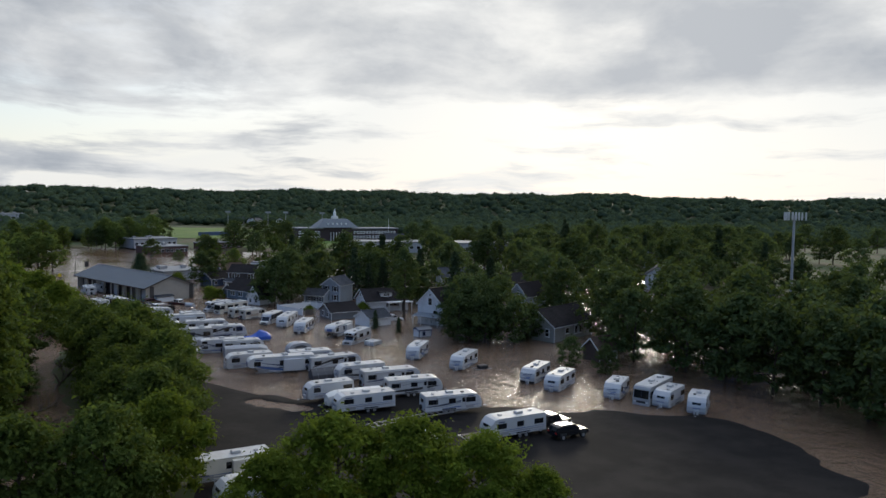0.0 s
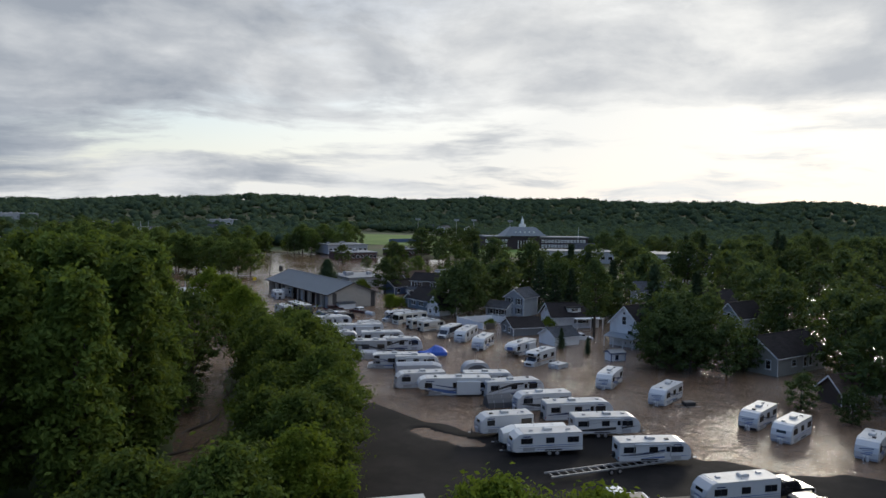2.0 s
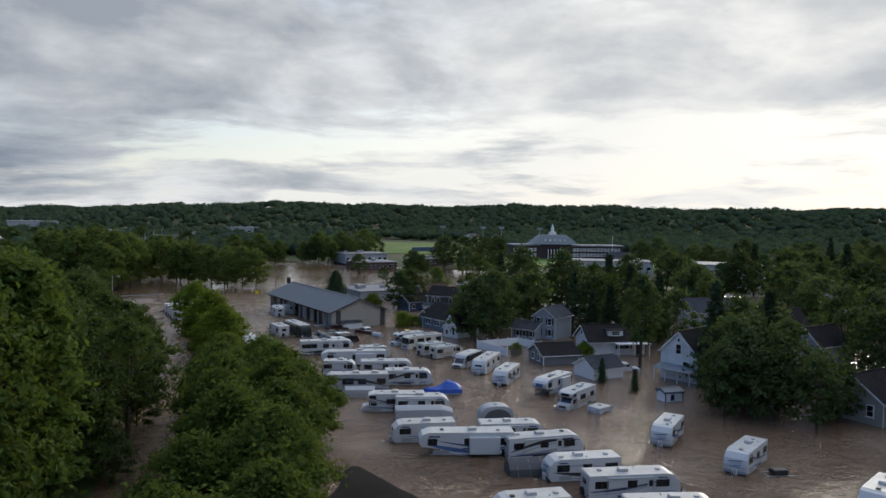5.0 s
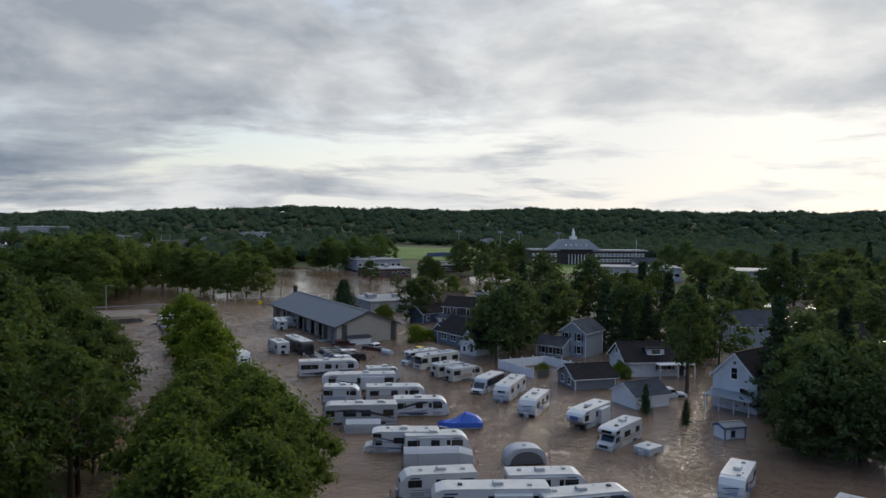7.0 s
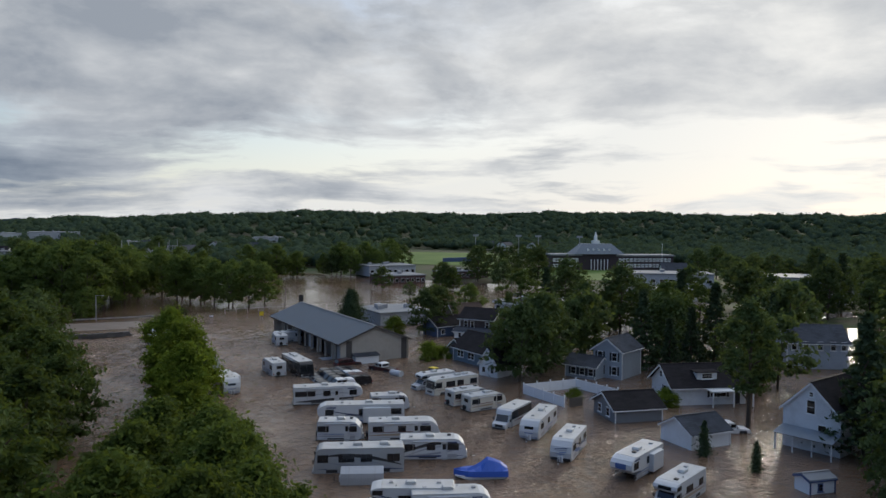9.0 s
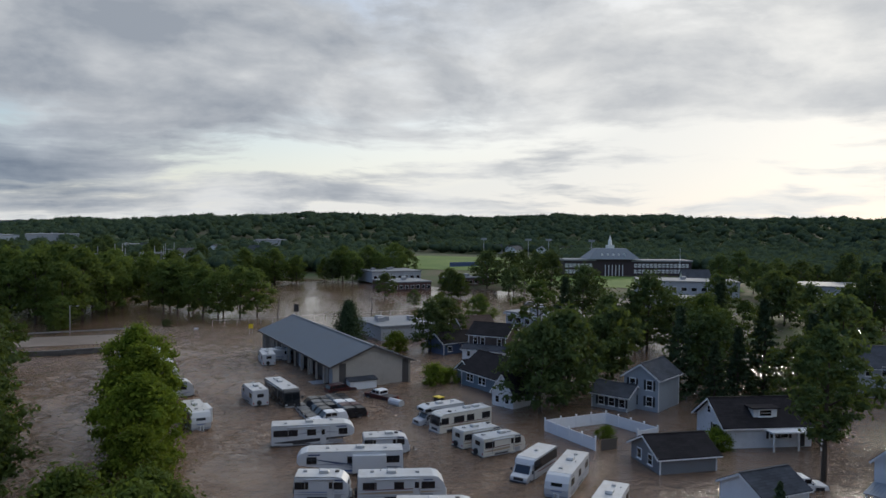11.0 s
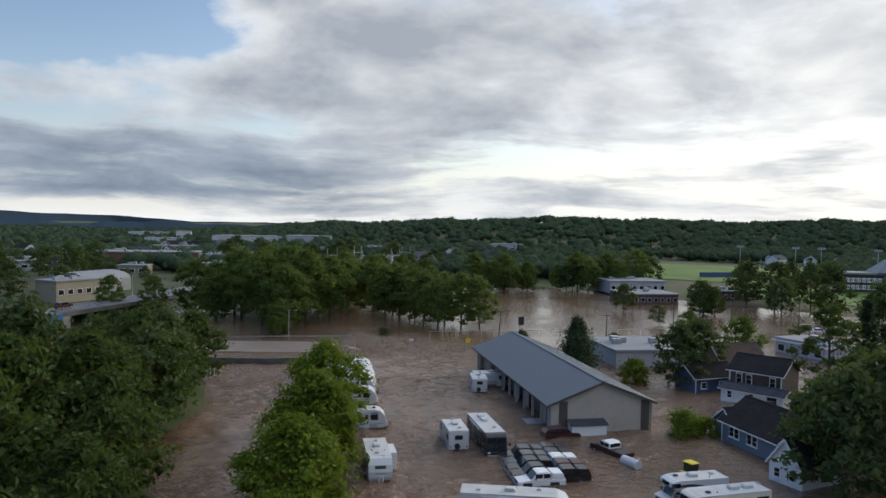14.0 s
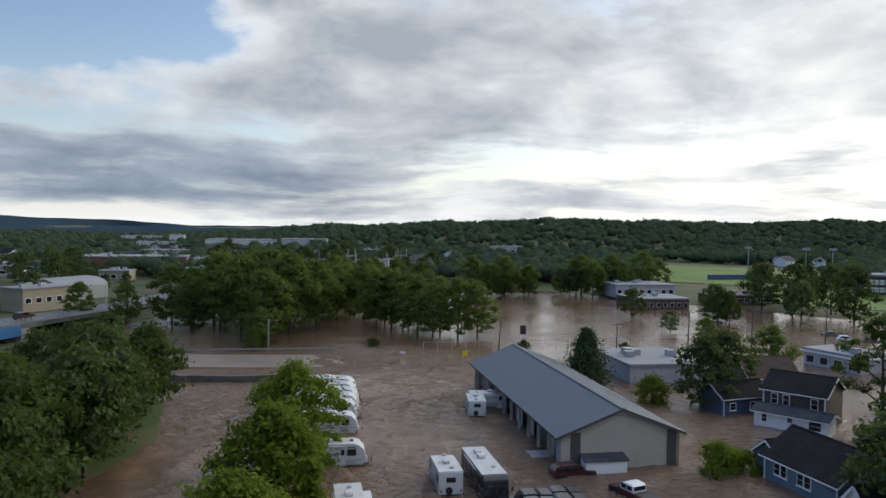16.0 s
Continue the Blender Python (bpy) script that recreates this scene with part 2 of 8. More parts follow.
WATER = flood_water()
SOIL = two_tone("grassy_soil", (0.045, 0.075, 0.018), (0.10, 0.078, 0.045), 0.06)
ASPHALT = two_tone("wet_asphalt", (0.015, 0.014, 0.014), (0.028, 0.025, 0.024), 0.18, 0.9, 0.3, 14.0, 0.08)
LAWN = two_tone("mown_grass", (0.080, 0.155, 0.016), (0.125, 0.195, 0.032), 0.05, 0.9, 0.3, 3.0)
GEL = material("white_fibreglass", (0.56, 0.57, 0.58), 0.35, grain=0.05, scale=1.5, dirt=(0.52, 0.48, 0.42), dirt_amount=0.35, dirt_scale=0.5, vary=0.10)
CREAM = material("cream_fibreglass", (0.70, 0.66, 0.57), 0.4, grain=0.06, scale=1.5, dirt=(0.45, 0.40, 0.33), dirt_amount=0.35, dirt_scale=0.5, vary=0.10)
SILVER = material("silver_grey_paint", (0.36, 0.37, 0.38), 0.4, grain=0.05, dirt=(0.25, 0.23, 0.2), dirt_amount=0.3, vary=0.1)
ROOF_W = material("white_rubber_roof", (0.54, 0.54, 0.53), 0.6, grain=0.08, scale=2.0, dirt=(0.36, 0.33, 0.29), dirt_amount=0.6, dirt_scale=0.9, vary=0.12)
GLASS = material("dark_tinted_glass", (0.012, 0.014, 0.018), 0.06, spec=0.6)
TRIM = material("black_rubber_trim", (0.02, 0.02, 0.022), 0.6)
TYRE = material("tyre_rubber", (0.018, 0.018, 0.018), 0.85, grain=0.3)
RIM = material("bright_rim", (0.6, 0.6, 0.62), 0.3, 0.8)
CHROME = material("weathered_steel", (0.42, 0.42, 0.43), 0.4, 0.7, grain=0.2)
GREY = material("grey_plastic", (0.35, 0.35, 0.36), 0.5, grain=0.1, vary=0.2)
BLACKISH = material("black_plastic", (0.03, 0.03, 0.032), 0.5, grain=0.2)
NAVY = material("navy_decal", (0.03, 0.05, 0.12), 0.4)
BLUE_D = material("blue_decal", (0.07, 0.13, 0.30), 0.4)
GREY_D = material("grey_decal", (0.28, 0.29, 0.32), 0.4)
TAN_D = material("tan_decal", (0.36, 0.28, 0.20), 0.4)
BLACK_D = material("black_decal", (0.025, 0.026, 0.03), 0.4)
MAROON = material("maroon_decal", (0.14, 0.03, 0.03), 0.4)
TARP_G = material("grey_tarpaulin", (0.40, 0.41, 0.43), 0.75, grain=0.15, bump=0.5, bump_scale=3.0)
TARP_D = material("dark_tarpaulin", (0.10, 0.10, 0.105), 0.75, grain=0.2, bump=0.5, bump_scale=3.0)
TARP_B = material("blue_tarpaulin", (0.03, 0.11, 0.50), 0.5, grain=0.25, scale=1.5, bump=0.7, bump_scale=2.5)
TARP_W = material("white_shrink_wrap", (0.80, 0.78, 0.72), 0.5, grain=0.08, bump=0.3, bump_scale=2.0)
BLACK_CAR = material("black_car_paint", (0.016, 0.016, 0.018), 0.22, spec=0.6)
RED_CAR = material("dark_red_car_paint", (0.060, 0.014, 0.014), 0.3, spec=0.6)
WHITE_CAR = material("white_car_paint", (0.75, 0.75, 0.75), 0.3, dirt=(0.4, 0.36, 0.3), dirt_amount=0.3)
GREY_CAR = material("grey_car_paint", (0.10, 0.105, 0.11), 0.3, vary=0.3)
RED_LAMP = material("red_tail_lamp", (0.35, 0.02, 0.02), 0.25)
CLEAR_LAMP = material("clear_headlamp", (0.7, 0.7, 0.68), 0.15)
BARK = material("bark", (0.075, 0.058, 0.042), 0.9, grain=0.4, scale=3.0, bump=0.8, bump_scale=5.0)
LEAF = foliage("broad_leaves", (0.062, 0.098, 0.022), (0.115, 0.160, 0.034), 0.42)
LEAF_BANK = foliage("bank_leaves", (0.044, 0.074, 0.021), (0.078, 0.116, 0.031), 0.32)
LEAF_TALL = foliage("cottonwood_leaves", (0.075, 0.120, 0.026), (0.115, 0.165, 0.036), 0.40)
LEAF_DARK = foliage("dark_leaves", (0.054, 0.086, 0.034), (0.090, 0.128, 0.044), 0.30)
LEAF_FIELD = foliage("floodplain_leaves", (0.095, 0.145, 0.042), (0.145, 0.200, 0.058), 0.5)
LEAF_FIR = foliage("fir_needles", (0.040, 0.064, 0.034), (0.060, 0.090, 0.042), 0.15)
LEAF_LIME = foliage("willow_leaves", (0.105, 0.160, 0.018), (0.19, 0.25, 0.032), 0.45)
# hill woods: paler, bluer green, with distance haze put into the leaf colour
LEAF_WOODS = foliage("hill_wood_leaves", (0.060, 0.090, 0.058), (0.080, 0.114, 0.072), 0.28, 0.0)
# street trees: green lifted so the colour carries some of the haze
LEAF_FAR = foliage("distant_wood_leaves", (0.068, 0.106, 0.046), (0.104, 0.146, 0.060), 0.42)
CLAP_W = striped("white_clapboard", (0.74, 0.75, 0.76), (0.42, 0.42, 0.43), 0.16)
CLAP_B = striped("blue_grey_clapboard", (0.16, 0.22, 0.27), (0.07, 0.10, 0.13), 0.22)
CLAP_G = striped("grey_clapboard", (0.20, 0.21, 0.225), (0.16, 0.17, 0.18), 0.18)
CLAP_T = striped("pale_tan_clapboard", (0.33, 0.33, 0.30), (0.22, 0.22, 0.20), 0.18)
CLAP_D = striped("brown_shingle_wall", (0.075, 0.05, 0.042), (0.03, 0.022, 0.02), 0.2)
CLAP_BLUE = striped("blue_clapboard", (0.07, 0.11, 0.20), (0.03, 0.05, 0.10), 0.2)
CLAP_PALE = striped("pale_blue_clapboard", (0.36, 0.40, 0.44), (0.22, 0.25, 0.28), 0.18)
METAL_TAN = striped("tan_ribbed_steel", (0.46, 0.41, 0.35), (0.33, 0.29, 0.25), 0.30, "X", 0.5, 0.02)
ROOF_STEEL = material("grey_blue_steel_roof", (0.125, 0.148, 0.170), 0.6, 0.0, spec=0.2, grain=0.1, scale=0.6, dirt=(0.12, 0.11, 0.10), dirt_amount=0.3, dirt_scale=0.25)
SHINGLE_D = shingles("dark_shingles", (0.026, 0.023, 0.024))
SHINGLE_BR = shingles("brown_shingles", (0.10, 0.070, 0.055))
SHINGLE_G = shingles("grey_shingles", (0.065, 0.070, 0.080))
PAINT_W = material("white_painted_wood", (0.78, 0.78, 0.77), 0.5, grain=0.06, dirt=(0.5, 0.47, 0.42), dirt_amount=0.3)
VINYL = material("white_vinyl", (0.78, 0.79, 0.80), 0.4, grain=0.04, dirt=(0.5, 0.45, 0.4), dirt_amount=0.3)
WOOD = material("grey_weathered_wood", (0.13, 0.11, 0.09), 0.85, grain=0.35, scale=6.0)
BRICK = material("red_brown_brick", (0.11, 0.055, 0.048), 0.85, grain=0.3, scale=3.0, dirt=(0.07, 0.05, 0.045), dirt_amount=0.4)
CONCRETE = material("grey_concrete", (0.30, 0.29, 0.27), 0.85, grain=0.25, scale=1.0, dirt=(0.12, 0.11, 0.10), dirt_amount=0.6, dirt_scale=0.5)
STONE = material("dark_stone", (0.17, 0.16, 0.15), 0.9, grain=0.4, scale=2.0, vary=0.4)
FLAT_ROOF = material("pale_flat_roof", (0.25, 0.26, 0.27), 0.7, spec=0.15, grain=0.15, scale=0.5, dirt=(0.3, 0.3, 0.3), dirt_amount=0.5, dirt_scale=0.15)
CREAM_WALL = material("cream_block_wall", (0.26, 0.23, 0.17), 0.8, grain=0.12, dirt=(0.3, 0.26, 0.2), dirt_amount=0.3)
GREY_WALL = material("grey_painted_wall", (0.40, 0.41, 0.43), 0.7, grain=0.12, dirt=(0.25, 0.24, 0.23), dirt_amount=0.35)
BRIDGE_BLUE = material("blue_steel_girder", (0.04, 0.16, 0.36), 0.5, grain=0.15)
SIGN_Y = material("yellow_sign", (0.75, 0.55, 0.02), 0.5)
SIGN_W = material("white_sign", (0.75, 0.75, 0.75), 0.5)
CAR_BLUE = material("blue_car_paint", (0.05, 0.08, 0.18), 0.3)


# ---- shared builders ----
def part(name, bm, mat, parent, label="", smooth=False):
    """Links a bmesh as one mesh object under a thing or a part."""
    me = bpy.data.meshes.new(name)
    bm.to_mesh(me)
    bm.free()
    me.materials.append(mat)
    if smooth:
        me.shade_smooth()
    ob = new(name, me)
    ob.parent = parent
    return tagged(ob, label) if label else ob


def share(name, me, parent, at=(0, 0, 0), turn=(0, 0, 0), label=""):
    """One more object on a mesh that alike parts share."""
    ob = new(name, me)
    ob.parent = parent
    ob.matrix_basis = pose(*at, *turn)
    return tagged(ob, label) if label else ob


def thing(name, m, label, category, group="", kind=""):
    ob = new(name)
    ob.matrix_basis = m
    ob.empty_display_size = 0.2
    return tagged(ob, label, category, group, kind)


def box(bm, x0, x1, y0, y1, z0, z1):
    """A box between two corners, added to bm."""
    v = [bm.verts.new(p) for p in ((x0, y0, z0), (x1, y0, z0), (x1, y1, z0), (x0, y1, z0), (x0, y0, z1), (x1, y0, z1), (x1, y1, z1), (x0, y1, z1))]
    for f in ((3, 2, 1, 0), (4, 5, 6, 7), (0, 1, 5, 4), (1, 2, 6, 5), (2, 3, 7, 6), (3, 0, 4, 7)):
        bm.faces.new([v[i] for i in f])
    return v


def boxes(*rows):
    bm = bmesh.new()
    for r in rows:
        box(bm, *r)
    return bm


def profile(points, y0, y1, soft=0.0, segments=2):
    """A side outline of (x, z) points, counter-clockwise seen from -y, pulled across from y0 to y1, its rims rounded."""
    bm = bmesh.new()
    a = [bm.verts.new((x, y0, z)) for x, z in points]
    b = [bm.verts.new((x, y1, z)) for x, z in points]
    fa, fb = bm.faces.new(a), bm.faces.new(b[::-1])
    rims = list(fa.edges) + list(fb.edges)
    for i in range(len(a)):
        j = (i + 1) % len(a)
        bm.faces.new((a[j], a[i], b[i], b[j]))
    if soft:
        bmesh.ops.bevel(bm, geom=rims, offset=soft, segments=segments, affect="EDGES", clamp_overlap=True)
    bmesh.ops.recalc_face_normals(bm, faces=bm.faces)
    return bm


def tube(bm, points, r0, r1=None, sides=6, cap=True):
    """A tapered tube along points."""
    r1 = r0 if r1 is None else r1
    rings = []
    for i, p in enumerate(points):
        p = Vector(p)
        d = (Vector(points[min(i + 1, len(points) - 1)]) - Vector(points[max(i - 1, 0)])).normalized()
        q = d.to_track_quat("Z", "Y")
        r = r0 + (r1 - r0) * i / max(1, len(points) - 1)
        rings.append([bm.verts.new(p + q @ Vector((r * math.cos(2 * math.pi * k / sides), r * math.sin(2 * math.pi * k / sides), 0))) for k in range(sides)])
    for a, b in zip(rings, rings[1:]):
        for k in range(sides):
            bm.faces.new((a[k], a[(k + 1) % sides], b[(k + 1) % sides], b[k]))
    if cap:
        bm.faces.new(rings[0][::-1])
        bm.faces.new(rings[-1])


MESHES = {}


def block(sx, sy, sz, mat, soft=0.0):
    """A shared box mesh about its own centre."""
    key = (round(sx, 3), round(sy, 3), round(sz, 3), mat.name, soft)
    if key not in MESHES:
        bm = boxes((-sx / 2, sx / 2, -sy / 2, sy / 2, -sz / 2, sz / 2))
        if soft:
            bmesh.ops.bevel(bm, geom=bm.edges[:], offset=soft, segments=1, affect="EDGES")
        me = bpy.data.meshes.new("block")
        bm.to_mesh(me)
        bm.free()
        me.materials.append(mat)
        MESHES[key] = me
    return MESHES[key]


def rod(r, length, mat, sides=12, soft=False):
    """A shared round bar along y about its own centre."""
    key = ("rod", round(r, 3), round(length, 3), mat.name, sides)
    if key not in MESHES:
        bm = bmesh.new()
        tube(bm, [(0, -length / 2, 0), (0, length / 2, 0)], r, r, sides)
        me = bpy.data.meshes.new("rod")
        bm.to_mesh(me)
        bm.free()
        me.materials.append(mat)
        MESHES[key] = me
    return MESHES[key]


def array_mesh(name, verts, faces, mat, smooth=True):
    me = bpy.data.meshes.new(name)
    me.from_pydata(verts, [], faces)
    me.materials.append(mat)
    if smooth:
        me.shade_smooth()
    return me


# ---- lie of the land ----
LOT = [(-33, 111), (-27.8, 107.2), (-24, 104.2), (-18.5, 101.3), (-14, 102), (-8, 104), (-2, 105.5), (3, 104), (7, 98.5), (11, 97), (18, 95.8), (25, 95.2), (31.5, 94.4), (37, 91.3), (40.5, 85.3), (41.5, 78), (41.5, 69), (34, 63), (20, 59), (5, 56), (-10, 53), (-24, 52), (-30, 72), (-32, 95)]
LEFT_BANK = [(-38, 20), (-40, 60), (-47, 84), (-60, 108), (-74, 132), (-85, 149), (-104, 159), (-112, 175), (-128, 187), (-165, 203), (-330, 203), (-330, -60), (-38, -60)]
MID_BANK = [(-24, 30), (-34, 60), (-39, 84), (-50, 103), (-58, 118), (-63, 132), (-57, 134), (-47, 120), (-38, 108), (-31, 98), (-27, 80), (-18, 56), (-10, 30)]


def inside(points, x, y):
    """Signed distance to an outline, positive within; x and y are arrays."""
    d, odd = np.full(x.shape, 1e9), np.zeros(x.shape, bool)
    for (ax, ay), (bx, by) in zip(points, points[1:] + points[:1]):
        ex, ey = bx - ax, by - ay
        t = np.clip(((x - ax) * ex + (y - ay) * ey) / (ex * ex + ey * ey), 0, 1)
        d = np.minimum(d, np.hypot(x - ax - t * ex, y - ay - t * ey))
        cross = (ay > y) != (by > y)
        odd ^= cross & (x < ax + (y - ay) * ex / (ey if ey else 1e-9))
    return np.where(odd, d, -d)


def step(a, b, v):
    t = np.clip((v - a) / (b - a), 0, 1)
    return t * t * (3 - 2 * t)


def ripple(x, y, size, seed=0.0):
    """Smooth unevenness of about -1 to 1."""
    a, b = x / size, y / size
    return (np.sin(a * 1.7 + 1.3 * np.sin(b * 1.1 + seed) + seed) + np.sin(b * 2.3 + 1.7 * np.sin(a * 0.9 + seed * 2)) + 0.6 * np.sin((a + b) * 3.9 + seed * 3)) / 2.6


def hills(x, y):
    az = np.degrees(np.arctan2(-x, y - 60))
    r = np.hypot(x, y - 60)
    crest = np.interp(az, [-80, -30, 5, 22, 34, 42, 47, 52, 70], [24, 25, 28, 26, 22, 15, 6, 2, 2])
    crest = crest + 1.6 * np.sin(az * 0.31) + 1.3 * np.sin(az * 0.74 + 1) + 0.7 * np.sin(az * 1.7)
    far = 640 + 60 * np.sin(az * 0.15)
    return crest * step(far, far + 420, r) - 0.45 * crest * step(1150, 1700, r)


def land(x, y):
    """Height of the ground; the flood stands at 0."""
    x, y = np.asarray(x, float), np.asarray(y, float)
    h = -0.56 + 0.06 * ripple(x, y, 9.0)
    river = np.clip(1 - np.abs(inside(LEFT_BANK, x, y) + 8) / 10, 0, 1)
    h = h - 1.2 * river
    h = np.maximum(h, -0.9 + 1.8 * step(-4, 3, inside(LEFT_BANK, x, y)))
    h = np.maximum(h, -0.9 + 1.5 * step(-3, 2, inside(MID_BANK, x, y)))
    south = np.minimum(61.5 + 0.38 * x, 63.5 - 0.25 * np.maximum(x - 40, 0) ** 1.6)
    h = np.maximum(h, np.where((x > -25) & (x < 60), -0.9 + 1.35 * step(6, -4, y - south), -2))
    h = np.maximum(h, -0.9 + 1.5 * step(60, 75, x - 0.1 * (y - 80)))
    town = step(225, 250, y) * step(-18, 4, x)
    h = np.maximum(h, np.where(town > 0.01, -0.9 + town * (1.0 + 0.35 * ripple(x, y, 14.0, 1.0)), -2))
    h = np.maximum(h, -0.9 + 1.9 * step(345, 385, y + 0.25 * (x + 60)))
    h = np.maximum(h, -0.9 + 2.4 * step(-188, -205, x + 0.35 * (y - 200)))
    return h + hills(x, y)


def ground_at(x, y):
    return float(land(np.array([x]), np.array([y]))[0])


def sheet(name, xs, ys, height, mat):
    gx, gy = np.meshgrid(xs, ys)
    z = height(gx, gy)
    verts = np.stack([gx, gy, z], -1).reshape(-1, 3)
    n = len(xs)
    i = (np.arange(len(ys) - 1)[:, None] * n + np.arange(n - 1)[None]).ravel()
    faces = np.stack([i, i + 1, i + n + 1, i + n], 1)
    return new(name, array_mesh(name, verts.tolist(), faces.tolist(), mat))


xs = np.concatenate([np.arange(-3600, -330, 90), np.arange(-330, 200, 3.0), np.arange(200, 3600, 90)])
ys = np.concatenate([np.arange(-900, -60, 60), np.arange(-60, 420, 3.0), np.arange(420, 4200, 60)])
tagged(sheet("ground", xs, ys, land, SOIL), "grassy muddy valley floor rising to wooded hills", "ground", kind="structure")


def swell(x, y):
    """Standing waves and wakes where the current runs hard."""
    flow = np.exp(-(((x + 95) / 38) ** 2 + ((y - 200) / 42) ** 2)) + 0.5 * np.exp(-(((x + 85) / 30) ** 2 + ((y - 165) / 26) ** 2))
    a, b = (x + y) * 0.7071, (y - x) * 0.7071
    w = 0.012 * ripple(x, y, 1.6) + flow * (0.27 * ripple(a, b * 0.4, 1.5, 2.0) + 0.18 * ripple(x, y, 0.8, 4.0))
    boil = sum(np.exp(-(((x - cx) / rx) ** 2 + ((y - cy) / 1.8) ** 2)) for cx, cy, rx in ((-98.5, 201, 4), (-87, 192.4, 5), (-86, 182.5, 4), (-92, 184, 3), (-80, 176, 3), (-84, 190, 4), (-95, 195, 4), (-78, 183, 3)))
    w = w + boil * 0.6 * np.maximum(0, ripple(x, y, 0.55, 5.0))
    for (ax, ay), (bx, by) in (((-8, 141), (4, 132)), ((-9, 139.6), (6, 129)), ((3, 126), (22, 110)), ((-123.6, 220.8), (-98, 210.5)), ((-98, 210.5), (-90, 209)), ((-116, 214), (-97, 203)), ((-129, 232.3), (-115, 253)), ((-115.3, 223.8), (-108, 237)), ((-120, 226), (-109, 241))):
        t = np.clip(((x - ax) * (bx - ax) + (y - ay) * (by - ay)) / ((bx - ax) ** 2 + (by - ay) ** 2), 0, 1)
        d = np.hypot(x - ax - t * (bx - ax), y - ay - t * (by - ay))
        w = w + 0.16 * np.exp(-((d / 0.5) ** 2)) * (0.6 + 0.4 * ripple(x, y, 0.9))
    return w


wx = np.concatenate([np.arange(-330, -150, 6.0), np.arange(-150, 60, 0.8), np.arange(60, 201, 6.0)])
wy = np.concatenate([np.arange(-60, 70, 6.0), np.arange(70, 250, 0.8), np.arange(250, 421, 6.0)])
tagged(sheet("water", wx, wy, swell, WATER), "brown silty flood water with ripples and standing waves", "flood water", kind="structure")


def lot_height(x, y):
    d = inside(LOT, x, y)
    t = np.clip(((x + 24) * 7.6 + (y - 99.8) * -3.4) / (7.6 ** 2 + 3.4 ** 2), 0, 1)
    puddle = np.hypot(x + 24 - 7.6 * t, y - 99.8 + 3.4 * t) + 0.5 * ripple(x, y, 1.3, 3.0)
    d = d - 9.0 * step(1.9, 0.2, puddle)
    return -0.58 + 0.68 * step(-5.0, 1.6, d + 1.1 * ripple(x, y, 3.2, 0.7)) + 0.045 * ripple(x, y, 3.0, 2.0)


lot = sheet("pavement", np.arange(-40, 50, 0.6), np.arange(46, 118, 0.6), lot_height, ASPHALT)
bm = bmesh.new()
bm.from_mesh(lot.data)
far = [v for v in bm.verts if inside(LOT, np.array([v.co.x]), np.array([v.co.y]))[0] < -5.0]
bmesh.ops.delete(bm, geom=far, context="VERTS")
bm.to_mesh(lot.data)
bm.free()
tagged(lot, "dark wet asphalt parking lot sloping into the flood", "parking lot", kind="structure")


# ---- vehicles: x runs to the front, z = 0 is the ground under the wheels ----
def band(curve, half, y, x0, x1, n=14):
    """A tapering painted sweep on a side wall: curve(u) gives z for u from 0 to 1."""
    bm = bmesh.new()
    top, bottom = [], []
    for i in range(n + 1):
        u = i / n
        w = half * max(0.05, math.sin(math.pi * min(1, u * 0.9 + 0.08)))
        x = x0 + (x1 - x0) * u
        top.append(bm.verts.new((x, y, curve(u) + w)))
        bottom.append(bm.verts.new((x, y, curve(u) - w)))
    for i in range(n):
        f = (top[i], bottom[i], bottom[i + 1], top[i + 1])
        bm.faces.new(f if (y < 0) == (x1 > x0) else f[::-1])
    return bm


def wheel(parent, x, y, r=0.36, w=0.24):
    ob = share("wheel", rod(r, w, TYRE, 14), parent, (x, y, r))
    side = 1 if y > 0 else -1
    share("rim", rod(r * 0.58, 0.05, RIM, 10), ob, (0, side * (w / 2 + 0.005), 0))


def window(parent, x, z, w, h, y, mullion=True):
    side = 1 if y > 0 else -1
    w, h = round(w * 1.3, 2), round(h * 1.22, 2)
    ob = share("window", block(w, 0.03, h, TRIM, 0.008), parent, (x, y + side * 0.012, z))
    share("pane", block(w - 0.09, 0.02, h - 0.09, GLASS), ob, (0, side * 0.014, 0))
    if mullion and w > 0.95:
        share("mullion", block(0.03, 0.02, h - 0.09, TRIM), ob, (0, side * 0.022, 0))
    return ob


def door(parent, x, y, z0, h, paint):
    side = 1 if y > 0 else -1
    ob = share("door", block(0.68, 0.03, h, paint, 0.01), parent, (x, y + side * 0.014, z0 + h / 2))
    share("door_window", block(0.40, 0.02, 0.62, GLASS), ob, (0, side * 0.016, h * 0.2))
    share("handle", block(0.10, 0.04, 0.05, BLACKISH), ob, (0.25, side * 0.03, -0.1))
    share("step", block(0.6, 0.22, 0.04, GREY), ob, (0, side * 0.12, -h / 2 - 0.08))


def cooler(parent, x, z, y=0.0):
    """A rooftop air conditioner under a shroud."""
    bm = profile([(-0.48, 0.02), (0.40, 0.02), (0.48, 0.10), (0.34, 0.30), (-0.40, 0.32), (-0.48, 0.22)], -0.36, 0.36, 0.03, 1)
    ob = part("air_conditioner", bm, ROOF_W, parent)
    ob.matrix_basis = pose(x, y, z)
    share("grille", block(0.03, 0.5, 0.12, GREY), ob, (-0.485, 0, 0.14))


